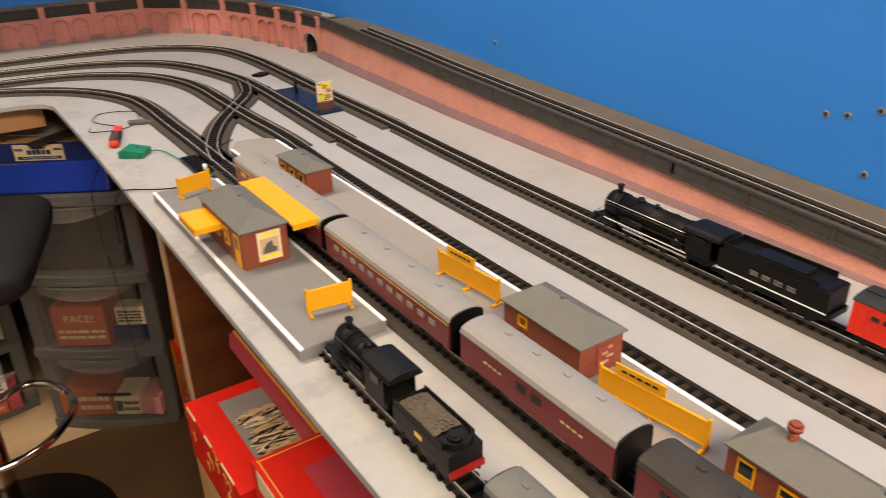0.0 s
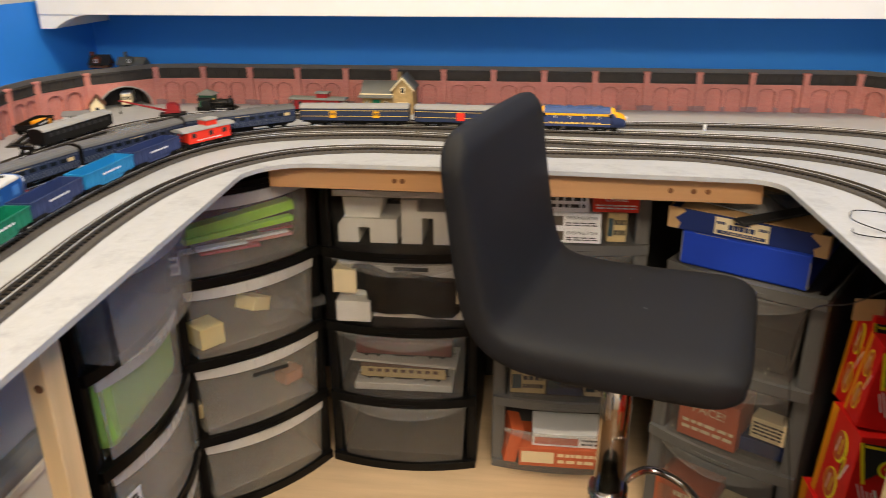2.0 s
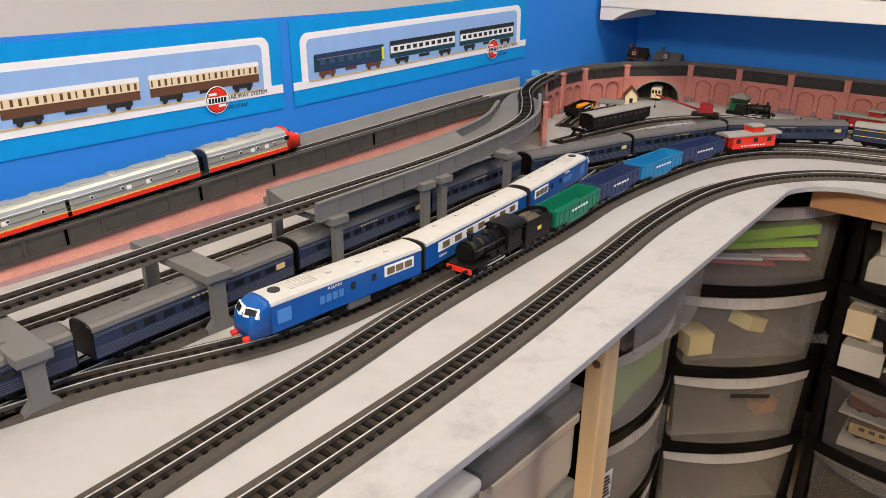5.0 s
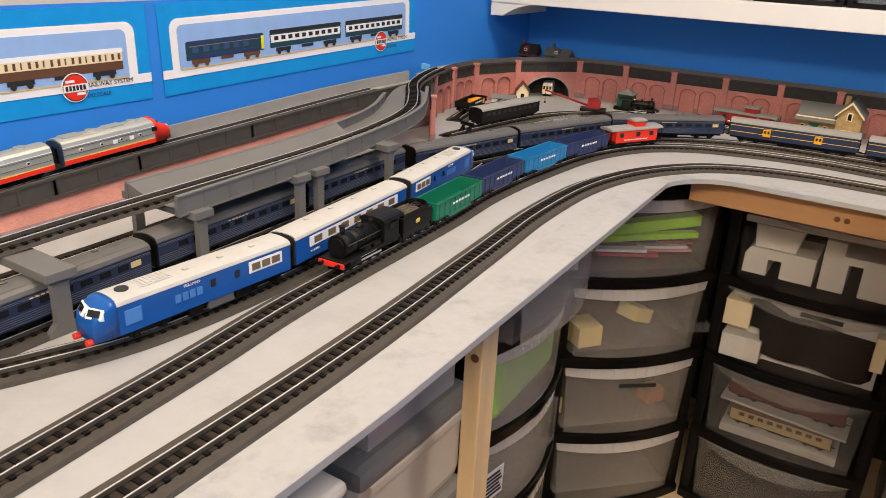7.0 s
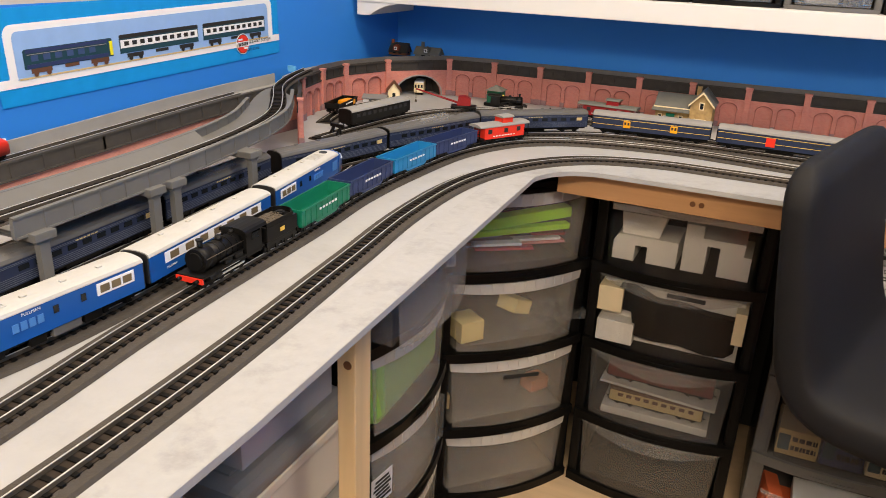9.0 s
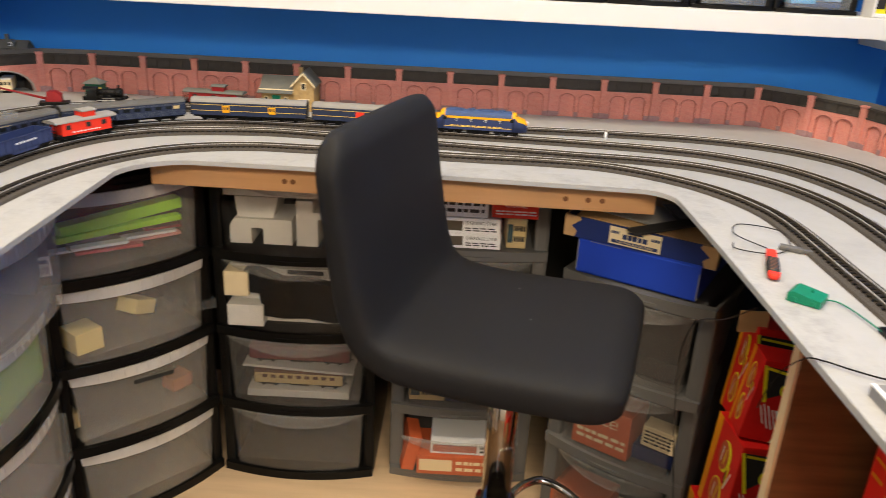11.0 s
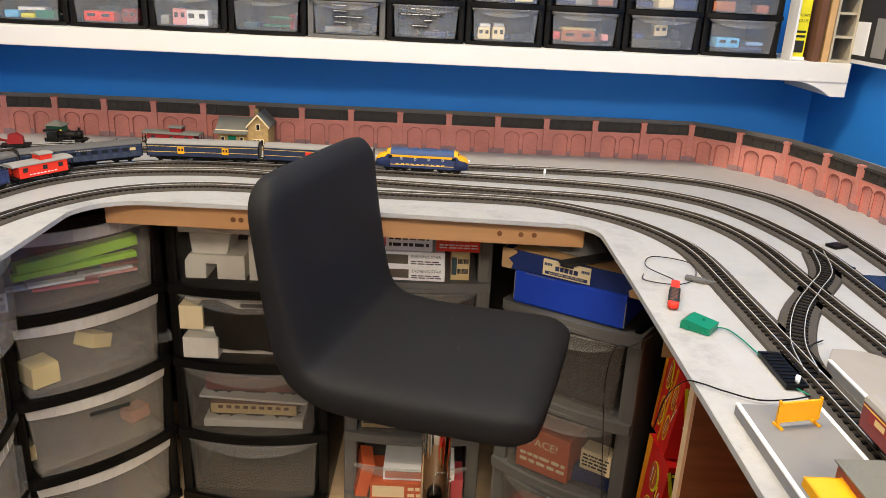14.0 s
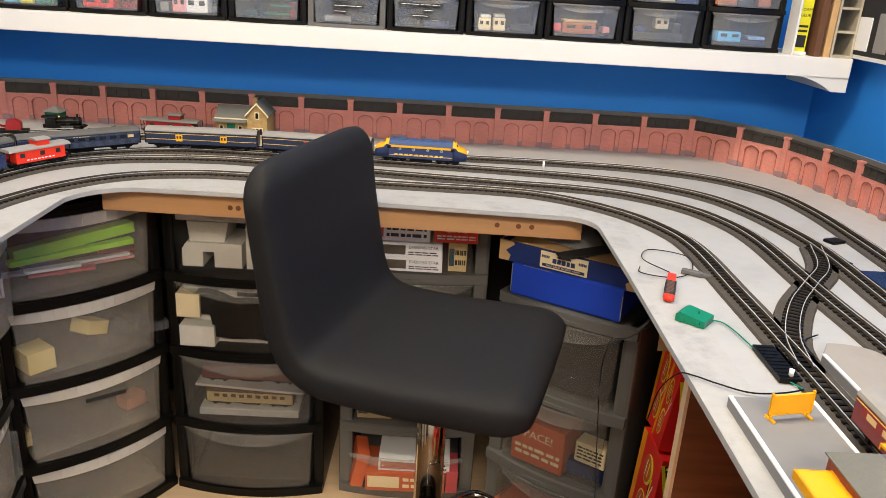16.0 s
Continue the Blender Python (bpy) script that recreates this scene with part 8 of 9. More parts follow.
box(bm, (0.0, -0.01, 0.050), (0.27, 0.22, 0.002))
part("inner_card", bm, "tan", db)


def blister_pack(m, label, w=0.16, d=0.115, h=0.024, card="roofgrey"):
    """Clear moulded dome on a printed backing card."""
    t = thing("blister_pack", m, label, "packet", "old packets")
    bm = B()
    box(bm, (0, 0, 0.001), (w, d, 0.002), bevel=0.0006)
    part("backing_card", bm, card, t)
    bm = B()
    lo = [bm.verts.new((a * w * 0.46, b * d * 0.46, 0.0022)) for a, b in ((-1, -1), (1, -1), (1, 1), (-1, 1))]
    mid = [bm.verts.new((a * w * 0.40, b * d * 0.38, 0.008)) for a, b in ((-1, -1), (1, -1), (1, 1), (-1, 1))]
    hi = [bm.verts.new((a * w * 0.30, b * d * 0.26, h)) for a, b in ((-1, -1), (1, -1), (1, 1), (-1, 1))]
    for a, b in ((lo, mid), (mid, hi)):
        for k in range(4):
            bm.faces.new((a[k], a[(k + 1) % 4], b[(k + 1) % 4], b[k]))
    bm.faces.new(hi)
    part("clear_dome", bm, "clear", t, "clear moulded plastic dome")
    return t


blister_pack(BX @ pose(-0.035, 0.075, 0.1115, 0, 1, -8), "clear blister pack on a grey card lying on the old box")
blister_pack(BX @ pose(0.075, 0.13, 0.1125, 0, 3, 34), "flat clear blister pack lying on the old box", w=0.13, d=0.10, h=0.012, card="ink")
bm = B()
box(bm, (0, 0, 0), (0.03, 0.22, 0.004))
ob = part("card_strip", bm, "ink")
ob.matrix_world = BX @ pose(0.062, 0.045, 0.1165, 4, 3, -38)
tagged(ob, "wide black card strip lying across the box", "card")

# ---- east side under the board: veneer panel and red boxes ----
vp = thing("veneer_panel", pose(0, 0, 0), "brown wood veneer cabinet side with a pale edge", "panel")
bm = B()
box(bm, (0.5255, 1.353, 0.39), (0.235, 0.016, 0.775), bevel=0.0008)
part("veneer_face", bm, "teak", vp)
bm = B()
box(bm, (0.4055, 1.353, 0.39), (0.0045, 0.0168, 0.775))
part("raw_edge", bm, "ply", vp, "pale raw board edge")
M["game_red"] = material("game_box_red", (0.6875, 0.0175, 0.015), 0.35, var=0.12, scale=20, stain=0.15)


def print_face(t, m, w, h, seed, narrow=False):
    """Loud toy-box print on a face in the xy plane of m: black corner, yellow chevron, badge ring and slanting white lines; narrow sides carry two tall yellow badges."""
    rg = random.Random(seed)
    k = min(w, h)

    def flat(name, mat, pts, z, parent=t):
        bm = B()
        prism(bm, pts, 0.0, z, plane="xy")
        ob = part(name, bm, mat, parent)
        ob.matrix_local = m if parent is t else Matrix.Identity(4)
        return ob

    def oval(cx, cy, rx, ry, turn=0.0):
        c, q = math.cos(turn), math.sin(turn)
        return [(cx + rx * math.cos(2 * math.pi * i / 18) * c - ry * math.sin(2 * math.pi * i / 18) * q, cy + rx * math.cos(2 * math.pi * i / 18) * q + ry * math.sin(2 * math.pi * i / 18) * c) for i in range(18)]

    def bar(cx, cy, ln, th, deg):
        d = Vector((math.cos(radians(deg)), math.sin(radians(deg))))
        n = Vector((-d.y, d.x)) * th / 2
        c = Vector((cx, cy))
        return [tuple(c - d * ln / 2 - n), tuple(c + d * ln / 2 - n), tuple(c + d * ln / 2 + n), tuple(c - d * ln / 2 + n)]

    if narrow:
        for v in (0.20, -0.22):
            badge = flat("printed_badge", "glue_yellow", oval(rg.uniform(-0.04, 0.04) * w, v * h, 0.20 * w, 0.17 * h, rg.uniform(-0.1, 0.1)), 0.0004)
            flat("badge_centre", "box_rust", oval(0, v * h, 0.165 * w, 0.152 * h), 0.0006, badge)
            for q in (-1, 1):
                flat("print_bar", "glue_yellow" if q > 0 else "white", bar(q * 0.05 * w, v * h, 0.18 * h, 0.02 * w, 84), 0.0008, badge)
        for q in range(3):
            flat("print_bar", ("white", "glue_yellow", "ink")[q], bar((0.28 - 0.05 * q) * w, (0.02 + 0.03 * q) * h, 0.24 * h, 0.03 * w, 70 + 12 * q), 0.0004)
        flat("printed_patch", "orange", [(-0.5 * w, -0.5 * h), (-0.36 * w, -0.5 * h), (-0.30 * w, 0.5 * h), (-0.5 * w, 0.5 * h)], 0.0003)
        return
    flat("printed_patch", "ink", [(-0.46 * w, 0.44 * h), (-0.30 * w, 0.02 * h), (0.05 * w, 0.14 * h), (0.47 * w, -0.06 * h), (0.47 * w, 0.40 * h)], 0.0003)
    flat("printed_frame", "glue_yellow", bar(-0.36 * w, 0.22 * h, 0.46 * h, 0.07 * w, 104), 0.0004)
    flat("printed_frame", "glue_yellow", bar(0.02 * w, 0.38 * h, 0.85 * w, 0.06 * w, -8), 0.0004)
    ring = flat("printed_badge", "glue_yellow", oval(0.20 * w, 0.17 * h, 0.26 * w, 0.105 * h, -0.25), 0.0005)
    inner = flat("badge_centre", "game_red", oval(0.20 * w, 0.17 * h, 0.21 * w, 0.08 * h, -0.25), 0.0007, ring)
    flat("print_bar", "glue_yellow", bar(0.20 * w, 0.17 * h, 0.24 * w, 0.03 * h, -12), 0.0009, ring)
    for q in range(5):
        flat("print_bar", "white", bar((-0.22 + 0.085 * q) * w, (-0.16 - 0.012 * q) * h, rg.uniform(0.22, 0.34) * h, (0.05 if q == 4 else 0.022) * w, 112), 0.0004)
    flat("torn_patch", "cream", [(0.1 * w, -0.5 * h), (0.46 * w, -0.5 * h), (0.47 * w, -0.26 * h), (0.33 * w, -0.36 * h), (0.24 * w, -0.33 * h)], 0.0004)


def red_box(m, s, label, seed, yellow=True, face="left"):
    t = thing("toy_box", m, label, "box", "red toy boxes")
    w, d, h = s
    bm = B()
    box(bm, (0, 0, h / 2), s, bevel=0.0015)
    part("carton", bm, "game_red", t)
    front = Matrix.Translation((0, -d / 2 - 0.0002, h / 2)) @ Matrix.Rotation(math.pi / 2, 4, "X")
    left = Matrix.Translation((-w / 2 - 0.0002, 0, h / 2)) @ Matrix.Rotation(-math.pi / 2, 4, "Z") @ Matrix.Rotation(math.pi / 2, 4, "X")
    print_face(t, front, w, h, seed)
    print_face(t, left, d, h, seed + 50, narrow=True)
    return t


red_box(pose(0.518, 1.64, 0.415, 0, 7, -4), (0.085, 0.06, 0.15), "torn red toy box with black and yellow print", 1)
red_box(pose(0.528, 1.72, 0.40, 0, 4, 5), (0.075, 0.06, 0.185), "red toy box with yellow print standing on end", 4)
red_box(pose(0.512, 1.65, 0.225, 0, 3, 3), (0.09, 0.11, 0.185), "worn red and yellow toy box under another", 2)
red_box(pose(0.508, 1.66, 0.006, 0, 0, 0), (0.10, 0.14, 0.22), "large red toy box on the floor under the board", 3)
simple("card_sheet", (0.497, 1.70, 0.595), (0.05, 0.003, 0.04), "tan")
tagged(bpy.data.objects["card_sheet"], "brown card sheet sticking up behind the red boxes", "card")
tray = thing("display_box", pose(0.435, 1.035, 0.36), "open red box showing a picture card of sticks", "box")
bm = B()
box(bm, (0, 0, 0.05), (0.17, 0.235, 0.10), bevel=0.002)
part("carton", bm, "red", tray)
bm = B()
box(bm, (0.0, 0.0, 0.1012), (0.085, 0.17, 0.001))
pic = part("picture_card", bm, "roofgrey", tray, "grey card with straw-coloured sticks")
rg = random.Random(12)
for k in range(150):
    bm = B()
    ln = rg.uniform(0.02, 0.05)
    box(bm, (rg.uniform(-0.0415 + ln / 2, 0.0415 - ln / 2), -0.078 + rg.uniform(0, 0.112), 0.1022 + 0.0002 * (k % 9)), (ln, 0.0028, 0.0004), rg.gauss(0, 14))
    part("printed_stick", bm, ("stone", "cream", "light_wood", "ink")[k % 4], pic)
rg = random.Random(31)
for k in range(14):
    bm = B()
    sweep(bm, spline([(0.0, 0.0, 0.0), (0.007, 0.009, 0.0), (0.0, 0.018, 0.0), (-0.006, 0.011, 0.0)], 0.003), [(-0.0011, 0), (0.0011, 0), (0.0011, 0.0005), (-0.0011, 0.0005)])
    ob = part("gilt_scroll", bm, "gold", tray)
    ob.matrix_local = pose(-0.0856, rg.uniform(-0.10, 0.10), rg.uniform(0.02, 0.085), 90, 0, -90)
bm = B()
for y, ln in ((-0.07, 0.05), (0.01, 0.03), (0.085, 0.04)):
    box(bm, (-0.0848, y, 0.0995), (0.002, ln, 0.003))
part("worn_edge", bm, "cream", tray, "worn cream card edge")
simple("carton_stand", (0.44, 1.03, 0.18), (0.18, 0.23, 0.36), "tan", bevel=0.002)
tagged(bpy.data.objects["carton_stand"], "brown cardboard carton under the red box", "box")
lid = thing("box_lid", pose(0.466, 1.075, 0.4625, 0, 6, 0), "faded pink-red box lid edge with a gilt rim", "box lid")
bm = B()
box(bm, (0, 0, 0.014), (0.010, 0.36, 0.028), bevel=0.001)
part("lid_edge", bm, "faded_red", lid)
bm = B()
box(bm, (0.0035, 0, 0.0295), (0.0035, 0.362, 0.0028), bevel=0.0006)
part("gilt_rim", bm, "gold", lid, "gold printed rim")
simple("red_carton", (0.58, 1.13, 0.23), (0.10, 0.36, 0.46), "red", bevel=0.002)
tagged(bpy.data.objects["red_carton"], "plain red carton standing under the board", "box")
tall = thing("medallion_box", pose(0.557, 1.13, 0.4605), "tall red box with orange print and yellow medallions", "box")
bm = B()
box(bm, (0, 0, 0.125), (0.10, 0.36, 0.25), bevel=0.002)
part("carton", bm, "red", tall)
for z in (-0.008, 0.039):
    bm = B()
    cyl(bm, (-0.0503, -0.066, z + 0.0), (-0.0510, -0.066, z + 0.0), 0.016, seg=20) if z > 0 else cyl(bm, (-0.0503, -0.064, 0.0165), (-0.0508, -0.064, 0.0165), 0.015, seg=20)
    med = part("medallion", bm, "glue_yellow", tall, "round yellow medallion")
    bm = B()
    cyl(bm, (-0.0511, -0.065, max(z, 0.0165)), (-0.0514, -0.065, max(z, 0.0165)), 0.009, seg=16)
    part("medallion_centre", bm, "faded_red", med)
rg = random.Random(5)
for k in range(26):
    bm = B()
    y, z = rg.uniform(-0.03, 0.165), rg.uniform(0.02, 0.22)
    box(bm, (-0.0504, y, z), (0.0004, rg.uniform(0.010, 0.045), rg.uniform(0.003, 0.012)), 0)
    part("print_bar", bm, ("game_red", "orange", "orange", "rust")[k % 4] if k % 6 else "glue_yellow", tall)
fb = thing("printed_red_box", pose(0.445, 0.70, 0.30), "worn red box with gold scroll print beneath the board", "box")
bm = B()
box(bm, (0, 0, 0.12), (0.17, 0.36, 0.24), bevel=0.002)
part("carton", bm, "red", fb)
bm = B()
box(bm, (-0.078, 0.0, 0.2404), (0.0016, 0.35, 0.0006))
box(bm, (0.0, 0.172, 0.2404), (0.16, 0.0014, 0.0006))
part("gilt_line", bm, "gold", fb, "gold printed line")
bm = B()
box(bm, (0.012, 0.02, 0.2402), (0.10, 0.22, 0.0006))
part("top_panel", bm, "faded_red", fb, "faded crimson panel")
rg = random.Random(21)
for k in range(7):
    bm = B()
    sweep(bm, spline([(0.0, 0.0, 0.0), (0.006, 0.008, 0.0), (0.0, 0.016, 0.0), (-0.005, 0.010, 0.0)], 0.003), [(-0.0008, 0), (0.0008, 0), (0.0008, 0.0005), (-0.0008, 0.0005)])
    ob = part("gilt_scroll", bm, "gold", fb)
    ob.matrix_local = pose(rg.uniform(-0.055, 0.06), rg.uniform(-0.16, 0.15), 0.2409, 0, 0, rg.uniform(0, 360))
bm = B()
box(bm, (-0.0855, 0.10, 0.225), (0.0012, 0.12, 0.028), 0)
part("torn_patch", bm, "cream", fb, "torn cream paper")
simple("faded_box_stand", (0.445, 0.70, 0.15), (0.18, 0.36, 0.30), "red", bevel=0.002)
tagged(bpy.data.objects["faded_box_stand"], "large red box on the floor under the board", "box")

# ---- storage totes on the west side ----
def tote(m, w, d, h, label, load=None):
    """Translucent tub with a rounded grey lid."""
    t = thing("storage_tote", m, label, "storage box", "storage totes")
    bm = B()
    box(bm, (0, 0, h / 2), (w * 0.93, d * 0.93, h), bevel=0.018)
    part("tub", bm, "tub", t, "cloudy translucent tub")
    bm = B()
    box(bm, (0, 0, h + 0.004), (w, d, 0.032), bevel=0.013)
    part("lid", bm, "lid_grey", t, "rounded grey clip-on lid")
    bm = B()
    box(bm, (0, 0, h + 0.0215), (w * 0.80, d * 0.80, 0.004), bevel=0.0018)
    part("lid_panel", bm, "lid_grey", t)
    bm = B()
    box(bm, (w * 0.485, 0, h - 0.018), (0.006, d * 0.82, 0.014), bevel=0.0025)
    part("rim", bm, "tub", t)
    return t


for zz, lb in ((0.445, "shallow translucent storage tub with grey lid under the board"), (0.287, "middle translucent storage tub with grey lid"), (0.129, "lowest translucent storage tub with grey lid")):
    tote(pose(-0.822, 1.137, zz), 0.28, 0.25, 0.132, lb)
simple("tote_stand", (-0.822, 1.135, 0.063), (0.26, 0.27, 0.126), "tan", bevel=0.003)
tagged(bpy.data.objects["tote_stand"], "brown carton under the storage tubs", "box")
tray = open_box(pose(-0.803, 1.142, 0.6), (0.205, 0.187, 0.15), "milk_tub", "cloudy clear tray of packets on the grey tub lid", wall=0.002, name="clear_tray")
for c, sz, mt, lb in (((-0.732, 1.092, 0.650), (0.05, 0.075, 0.094), "pink", "pink packet inside the clear tray"), ((-0.735, 1.178, 0.690), (0.05, 0.085, 0.030), "orange", "orange and cream packet inside the clear tray"), ((-0.815, 1.15, 0.637), (0.06, 0.12, 0.07), "white", "white packet inside the clear tray")):
    bm = B()
    box(bm, (0, 0, 0), sz, bevel=0.008)
    ob = part("loose_packet", bm, mt)
    ob.matrix_world = pose(*c, 0, 0, 4)
    tagged(ob, lb, "packet")
bm = B()
box(bm, (0, 0, 0.36), (0.22, 0.20, 0.72), bevel=0.02)
ob = part("white_bin", bm, "bin_white")
ob.matrix_world = pose(-0.70, 0.76, 0.0)
tagged(ob, "white plastic bin with rounded rim under the board", "bin")
bm = B()
box(bm, (0, 0, 0.725), (0.24, 0.22, 0.014), bevel=0.006)
part("rim", bm, "bin_white", ob)

# ---- small drawer units on the shelf ----
SHELF = 1.0745
cols = ["black", "black", "black", "black", "black", "grey_frame", "black", "black", "black", "black", "black"]
edges = [-1.158 + 0.179 * k for k in range(12)]
# what shows in the lower drawer of each unit: offset, height over the drawer floor, width, height, depth, finish
KEPT = [
    [(-0.03, 0, 0.05, 0.03, "faded_red"), (0.03, 0, 0.04, 0.02, "roofgrey")],
    [(-0.04, 0, 0.03, 0.016, "pale_blue"), (-0.005, 0, 0.03, 0.010, "glue_yellow"), (0.03, 0, 0.04, 0.018, "green"), (0.0, 0.016, 0.06, 0.008, "white")],
    [(-0.02, 0, 0.07, 0.022, "red_plastic"), (0.045, 0, 0.03, 0.03, "dark_red"), (0.0, 0.022, 0.05, 0.01, "ink")],
    [(-0.02, 0, 0.03, 0.036, "pink"), (0.02, 0, 0.05, 0.034, "white"), (-0.055, 0, 0.02, 0.02, "roofgrey")],
    [(0.02, 0.006, 0.06, 0.004, "green"), (0.03, 0.024, 0.05, 0.003, "green"), (-0.04, 0, 0.03, 0.014, "teal"), (0.055, 0, 0.012, 0.034, "dark_red")],
    [(-0.02, 0, 0.06, 0.012, "roofgrey"), (0.04, 0, 0.03, 0.02, "ink")],
    [(0.02, 0, 0.05, 0.012, "navy"), (-0.04, 0, 0.04, 0.016, "ink")],
    [(-0.045, 0, 0.028, 0.026, "cream"), (-0.013, 0, 0.028, 0.028, "cream"), (-0.045, 0.026, 0.024, 0.008, "white"), (-0.013, 0.028, 0.024, 0.008, "white"), (0.04, 0, 0.05, 0.014, "ink")],
    [(-0.01, 0.004, 0.075, 0.024, "rust"), (-0.01, 0.028, 0.078, 0.006, "stone"), (0.05, 0.008, 0.016, 0.014, "pink"), (-0.058, 0.006, 0.016, 0.018, "faded_red")],
    [(-0.01, 0, 0.11, 0.016, "ink"), (0.03, 0.016, 0.018, 0.022, "ink"), (-0.05, 0.014, 0.02, 0.014, "navy_box"), (0.0, 0.024, 0.03, 0.024, "cream")],
    [(-0.03, 0.006, 0.055, 0.022, "pale_blue"), (0.0, 0.0, 0.11, 0.010, "navy"), (0.035, 0.012, 0.04, 0.008, "sky")],
]
for k in range(11):
    x = (edges[k] + edges[k + 1]) / 2
    u, dr = drawer_tower(pose(x, 2.232, SHELF), 0.176, 0.185, [0.008, 0.092, 0.176], cols[k], "small black desktop drawer unit with two clear drawers" if cols[k] == "black" else "small grey desktop drawer unit with two clear drawers", bow=0.010, style="smile", pw=0.014, rail=0.010)
    u["group"] = "small drawer units on the shelf"
    for ob, _, _ in dr:
        ob.data.materials[0] = M["shelf_haze"]
    rg = random.Random(100 + k)
    for j, (dx, dz, w, h, mt) in enumerate(KEPT[k]):
        ob = inside(u, "stored_model", (dx, 0.045 + 0.004 * j, 0.0125 + dz + h / 2), (w, 0.04, h), mt, "small railway model stored in the shelf drawer", "model", rg.uniform(-6, 6), 0.003)
        ob["group"] = "models in the shelf drawers"
        if h > 0.02 and w < 0.08:
            bm = B()
            for q in (-1, 1):
                box(bm, (q * w * 0.24, -0.0204, h * 0.12), (w * 0.26, 0.001, h * 0.3))
            part("glazing", bm, "ink", ob)
    for j in range(5):
        w, h = rg.uniform(0.012, 0.03), rg.uniform(0.006, 0.014)
        ob = inside(u, "loose_part", (rg.uniform(-0.06, 0.06), 0.06 + 0.018 * j, 0.0125 + h / 2), (w, 0.012, h), rg.choice(["ink", "roofgrey", "navy_box", "cream", "rust"]), "small loose model part in the shelf drawer", "model part", rg.uniform(-40, 40), 0.001)
        ob["group"] = "loose parts in the shelf drawers"
    for j in range(3):
        w, h = rg.uniform(0.025, 0.05), rg.uniform(0.012, 0.026)
        ob = inside(u, "stored_model", (-0.045 + 0.043 * j, 0.05, 0.0965 + h / 2), (w, 0.05, h), rg.choice(["navy_box", "rust", "cream", "ink", "roofgrey"]), "small railway model stored in the upper drawer", "model", rg.uniform(-12, 12), 0.003)
        ob["group"] = "models in the shelf drawers"
    if k in (5, 6):
        for r in range(4):
            w = ((0.04, 0.034, 0.07, 0.030), (0.05, 0.10, 0.022, 0.04))[k - 5][r]
            ob = inside(u, "label_strip", (-0.012 if r != 2 else 0.006, -0.0125, 0.072 - 0.012 * r), (w, 0.0012, 0.0065), "ink", "embossed black label strip on the drawer", "label", 0, 0.0003)
            bm = B()
            bars(bm, 0, 0, w * 0.86, 0.0024, 1, 0.0, seed=r + k)
            pb = part("print_bar", bm, "white", ob)
            pb.matrix_local = Matrix.Translation((0, -0.0008, 0)) @ Matrix.Rotation(math.pi / 2, 4, "X")


def glue_bottle():
    t = thing("glue_bottle", pose(0.843, 2.225, SHELF), "yellow and black glue bottle on the shelf end", "bottle")
    bm = B()
    box(bm, (0, 0, 0.07), (0.030, 0.030, 0.14), bevel=0.005)
    part("body", bm, "glue_yellow", t)
    bm = B()
    box(bm, (0, 0, 0.004), (0.034, 0.034, 0.008), bevel=0.002)
    part("foot", bm, "white", t)
    bm = B()
    for k, (z, h) in enumerate(((0.03, 0.026), (0.052, 0.005), (0.062, 0.005))):
        box(bm, (0, -0.0153, z), (0.020, 0.0008, h))
    part("print_bar", bm, "ink", t)
    words("FOAM", 0.0090, pose(0, -0.0158, 0.097, 90), "ink", t)
    words("GLUE", 0.0090, pose(0, -0.0158, 0.085, 90), "ink", t)
    bm = B()
    cyl(bm, (0, 0, 0.14), (0, 0, 0.175), 0.010, 0.005, seg=14)
    part("nozzle", bm, "white", t)


glue_bottle()
for k, (x, w, h, mt, lb) in enumerate(((0.822, 0.005, 0.16, "shelf_white", "thin white upright board"), (0.876, 0.016, 0.20, "brown", "strip of brown timber standing on the shelf"), (0.897, 0.014, 0.18, "tan", "dark strip of timber standing on the shelf"))):
    ob = simple("upright_strip", (x, 2.215 if k == 0 else 2.26, SHELF + h / 2), (w, 0.05 if k == 0 else 0.14, h), mt, bevel=0.001)
    tagged(ob, lb, "timber strip")


def rack():
    t = thing("wooden_rack", pose(0.930, 2.235, SHELF), "small weathered grey wooden rack on the shelf end", "rack")
    for s in (-1, 1):
        bm = B()
        box(bm, (s * 0.022, 0, 0.075), (0.005, 0.09, 0.15))
        part("side", bm, "weathered", t)
    for z in (0.003, 0.055, 0.105, 0.148):
        bm = B()
        box(bm, (0, 0, z), (0.04, 0.09, 0.005))
        part("rack_shelf", bm, "weathered", t)


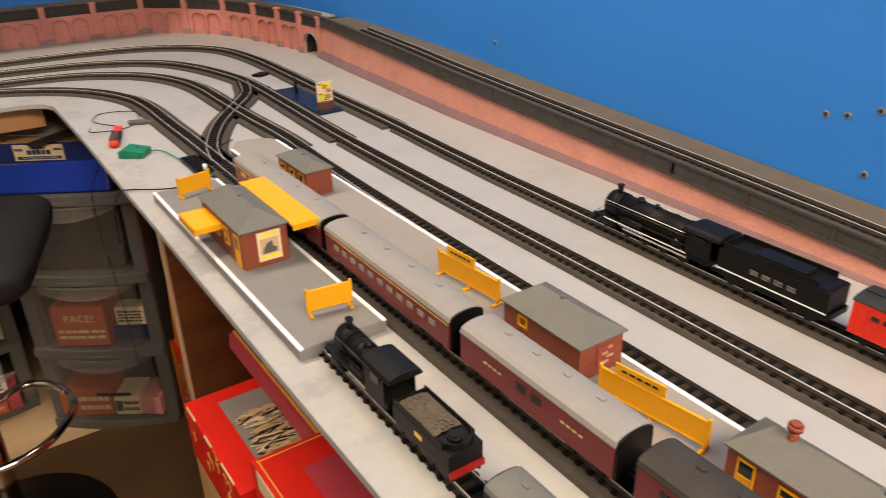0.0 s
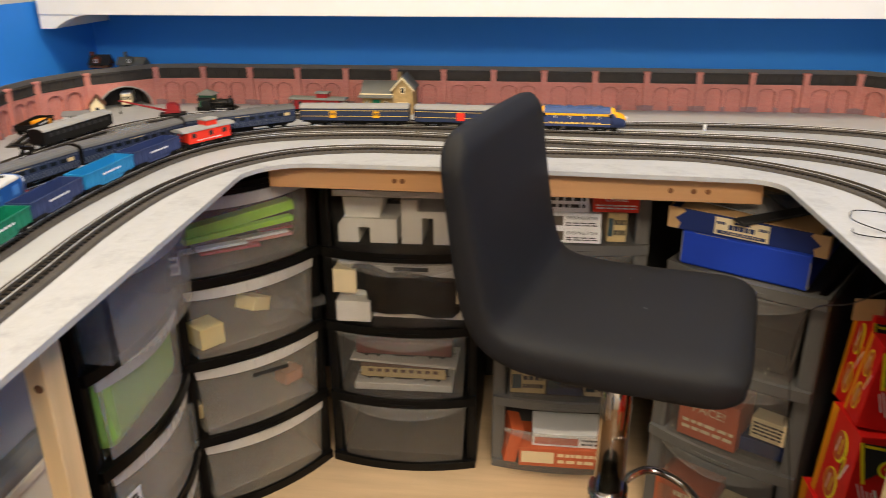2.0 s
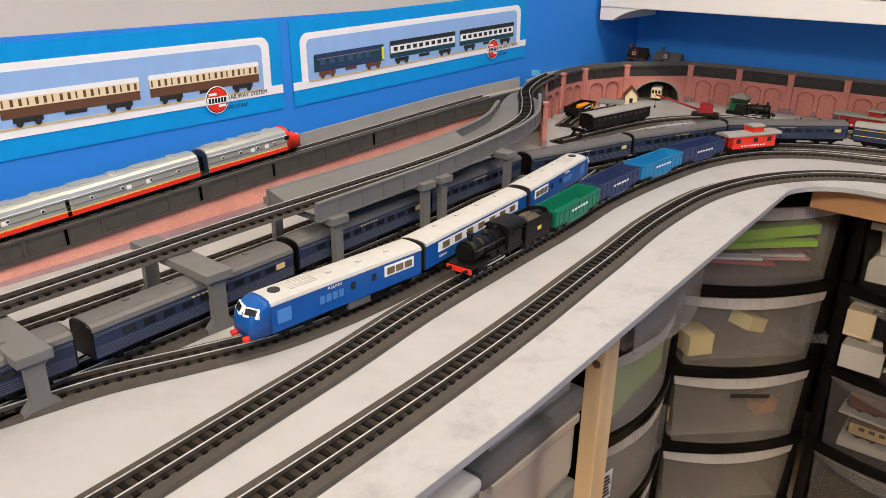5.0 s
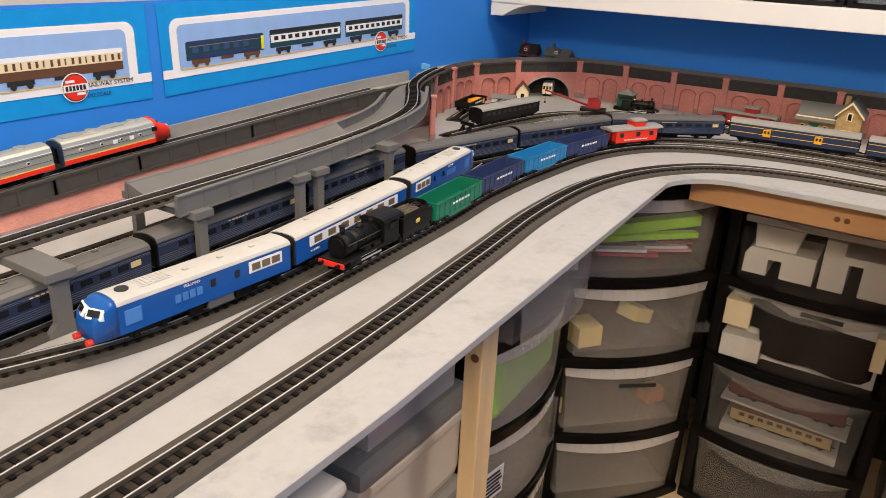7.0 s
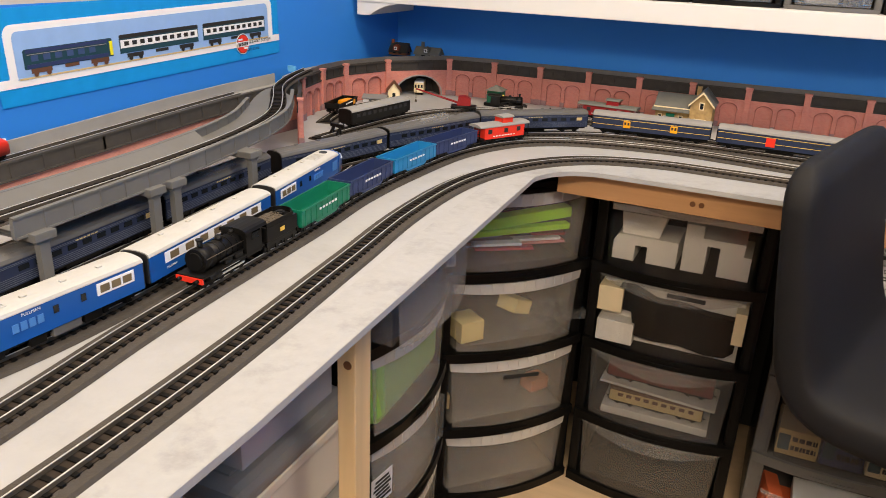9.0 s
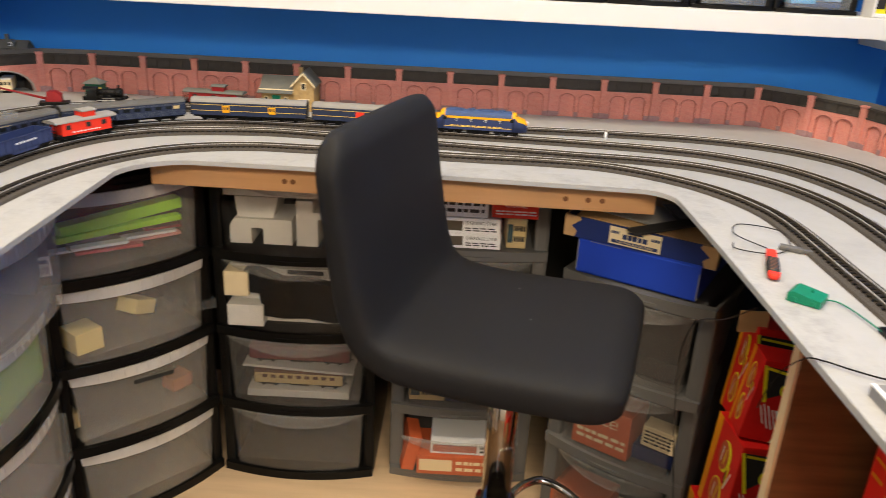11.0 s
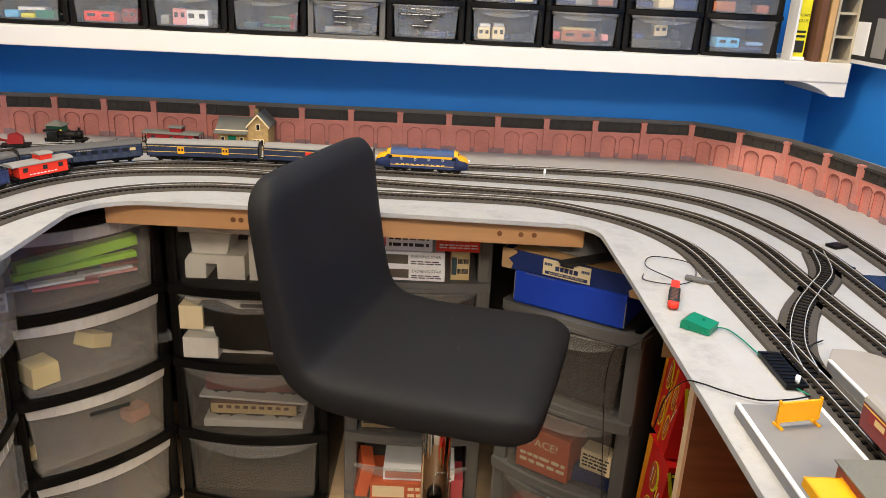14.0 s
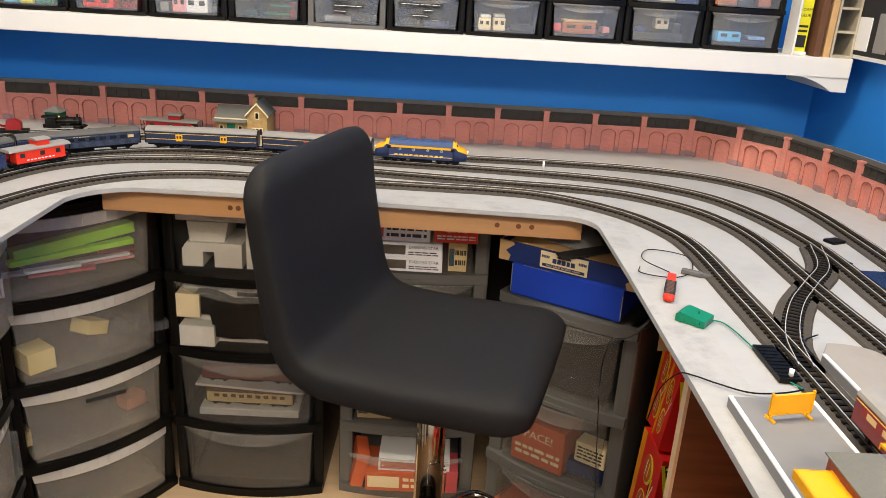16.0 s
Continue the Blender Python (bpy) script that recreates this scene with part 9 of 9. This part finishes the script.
rack()
simple("wall_ledge", (0.978, 2.13, 1.080), (0.044, 0.26, 0.008), "shelf_white")
tagged(bpy.data.objects["wall_ledge"], "narrow ledge on the blue side wall", "shelf")
fb = thing("file_box", pose(0.977, 2.15, 1.084), "dark file box full of white papers", "file box")
for c, s, mt, nm in (((0, 0, 0.07), (0.040, 0.20, 0.14), "ink", "body"), ((-0.0205, 0.04, 0.045), (0.002, 0.10, 0.07), "white", "paper_wad"), ((-0.021, -0.06, 0.05), (0.002, 0.05, 0.08), "roofgrey", "paper_wad")):
    bm = B()
    box(bm, c, s, bevel=0.001)
    part(nm, bm, mt, fb)

# filled screw holes in the east wall
for y, z in ((0.602, 0.925), (0.577, 0.929), (0.542, 0.942), (0.544, 0.868), (1.218, 0.910)):
    bm = B()
    cyl(bm, (X1 - 0.0012, y, z), (X1 + 0.001, y, z), 0.0042, seg=12)
    ob = part("wall_plug", bm, "roofgrey")
    tagged(ob, "pale ragged screw hole in the blue wall", "wall plug", "wall plugs")
    bm = B()
    cyl(bm, (X1 - 0.0018, y, z), (X1 - 0.0004, y, z), 0.0026, seg=10)
    part("hole", bm, "ink", ob)


# ---- sleepers: the nearest stand singly, the rest of each track in one part ----
for top, line, z, singles in SLEEPERS:
    sd = sides(line)
    near, rest = [], []
    for p, (d, n) in zip(line, sd):
        zone = p.y < 1.25 and (p.x < -0.6 or p.x > 0.3) and p.y > 0.15
        (near if zone and len(near) < 120 else rest).append((p, math.atan2(d.y, d.x) + math.pi / 2))
    for p, a in near:
        ob = new("sleeper", sleeper_me)
        ob.parent = top
        ob.matrix_local = Matrix.Translation((p.x, p.y, p.z + z)) @ Matrix.Rotation(a, 4, "Z")
    if rest:
        verts, faces = [], []
        for p, a in rest:
            c, s = math.cos(a), math.sin(a)
            k = len(verts)
            for x in (-0.0131, 0.0131):
                for y in (-0.0022, 0.0022):
                    for h in (0.0, 0.0021):
                        verts.append((p.x + c * x - s * y, p.y + s * x + c * y, p.z + z + h))
            faces += [(k, k + 1, k + 3, k + 2), (k + 4, k + 6, k + 7, k + 5), (k, k + 4, k + 5, k + 1), (k + 2, k + 3, k + 7, k + 6), (k + 1, k + 5, k + 7, k + 3)]
        me = bpy.data.meshes.new("sleeper_strip")
        me.from_pydata(verts, [], faces)
        me.materials.append(M["sleeper"])
        ob = new("sleeper_strip", me)
        ob.parent = top
        ob["kind"] = "stuff"
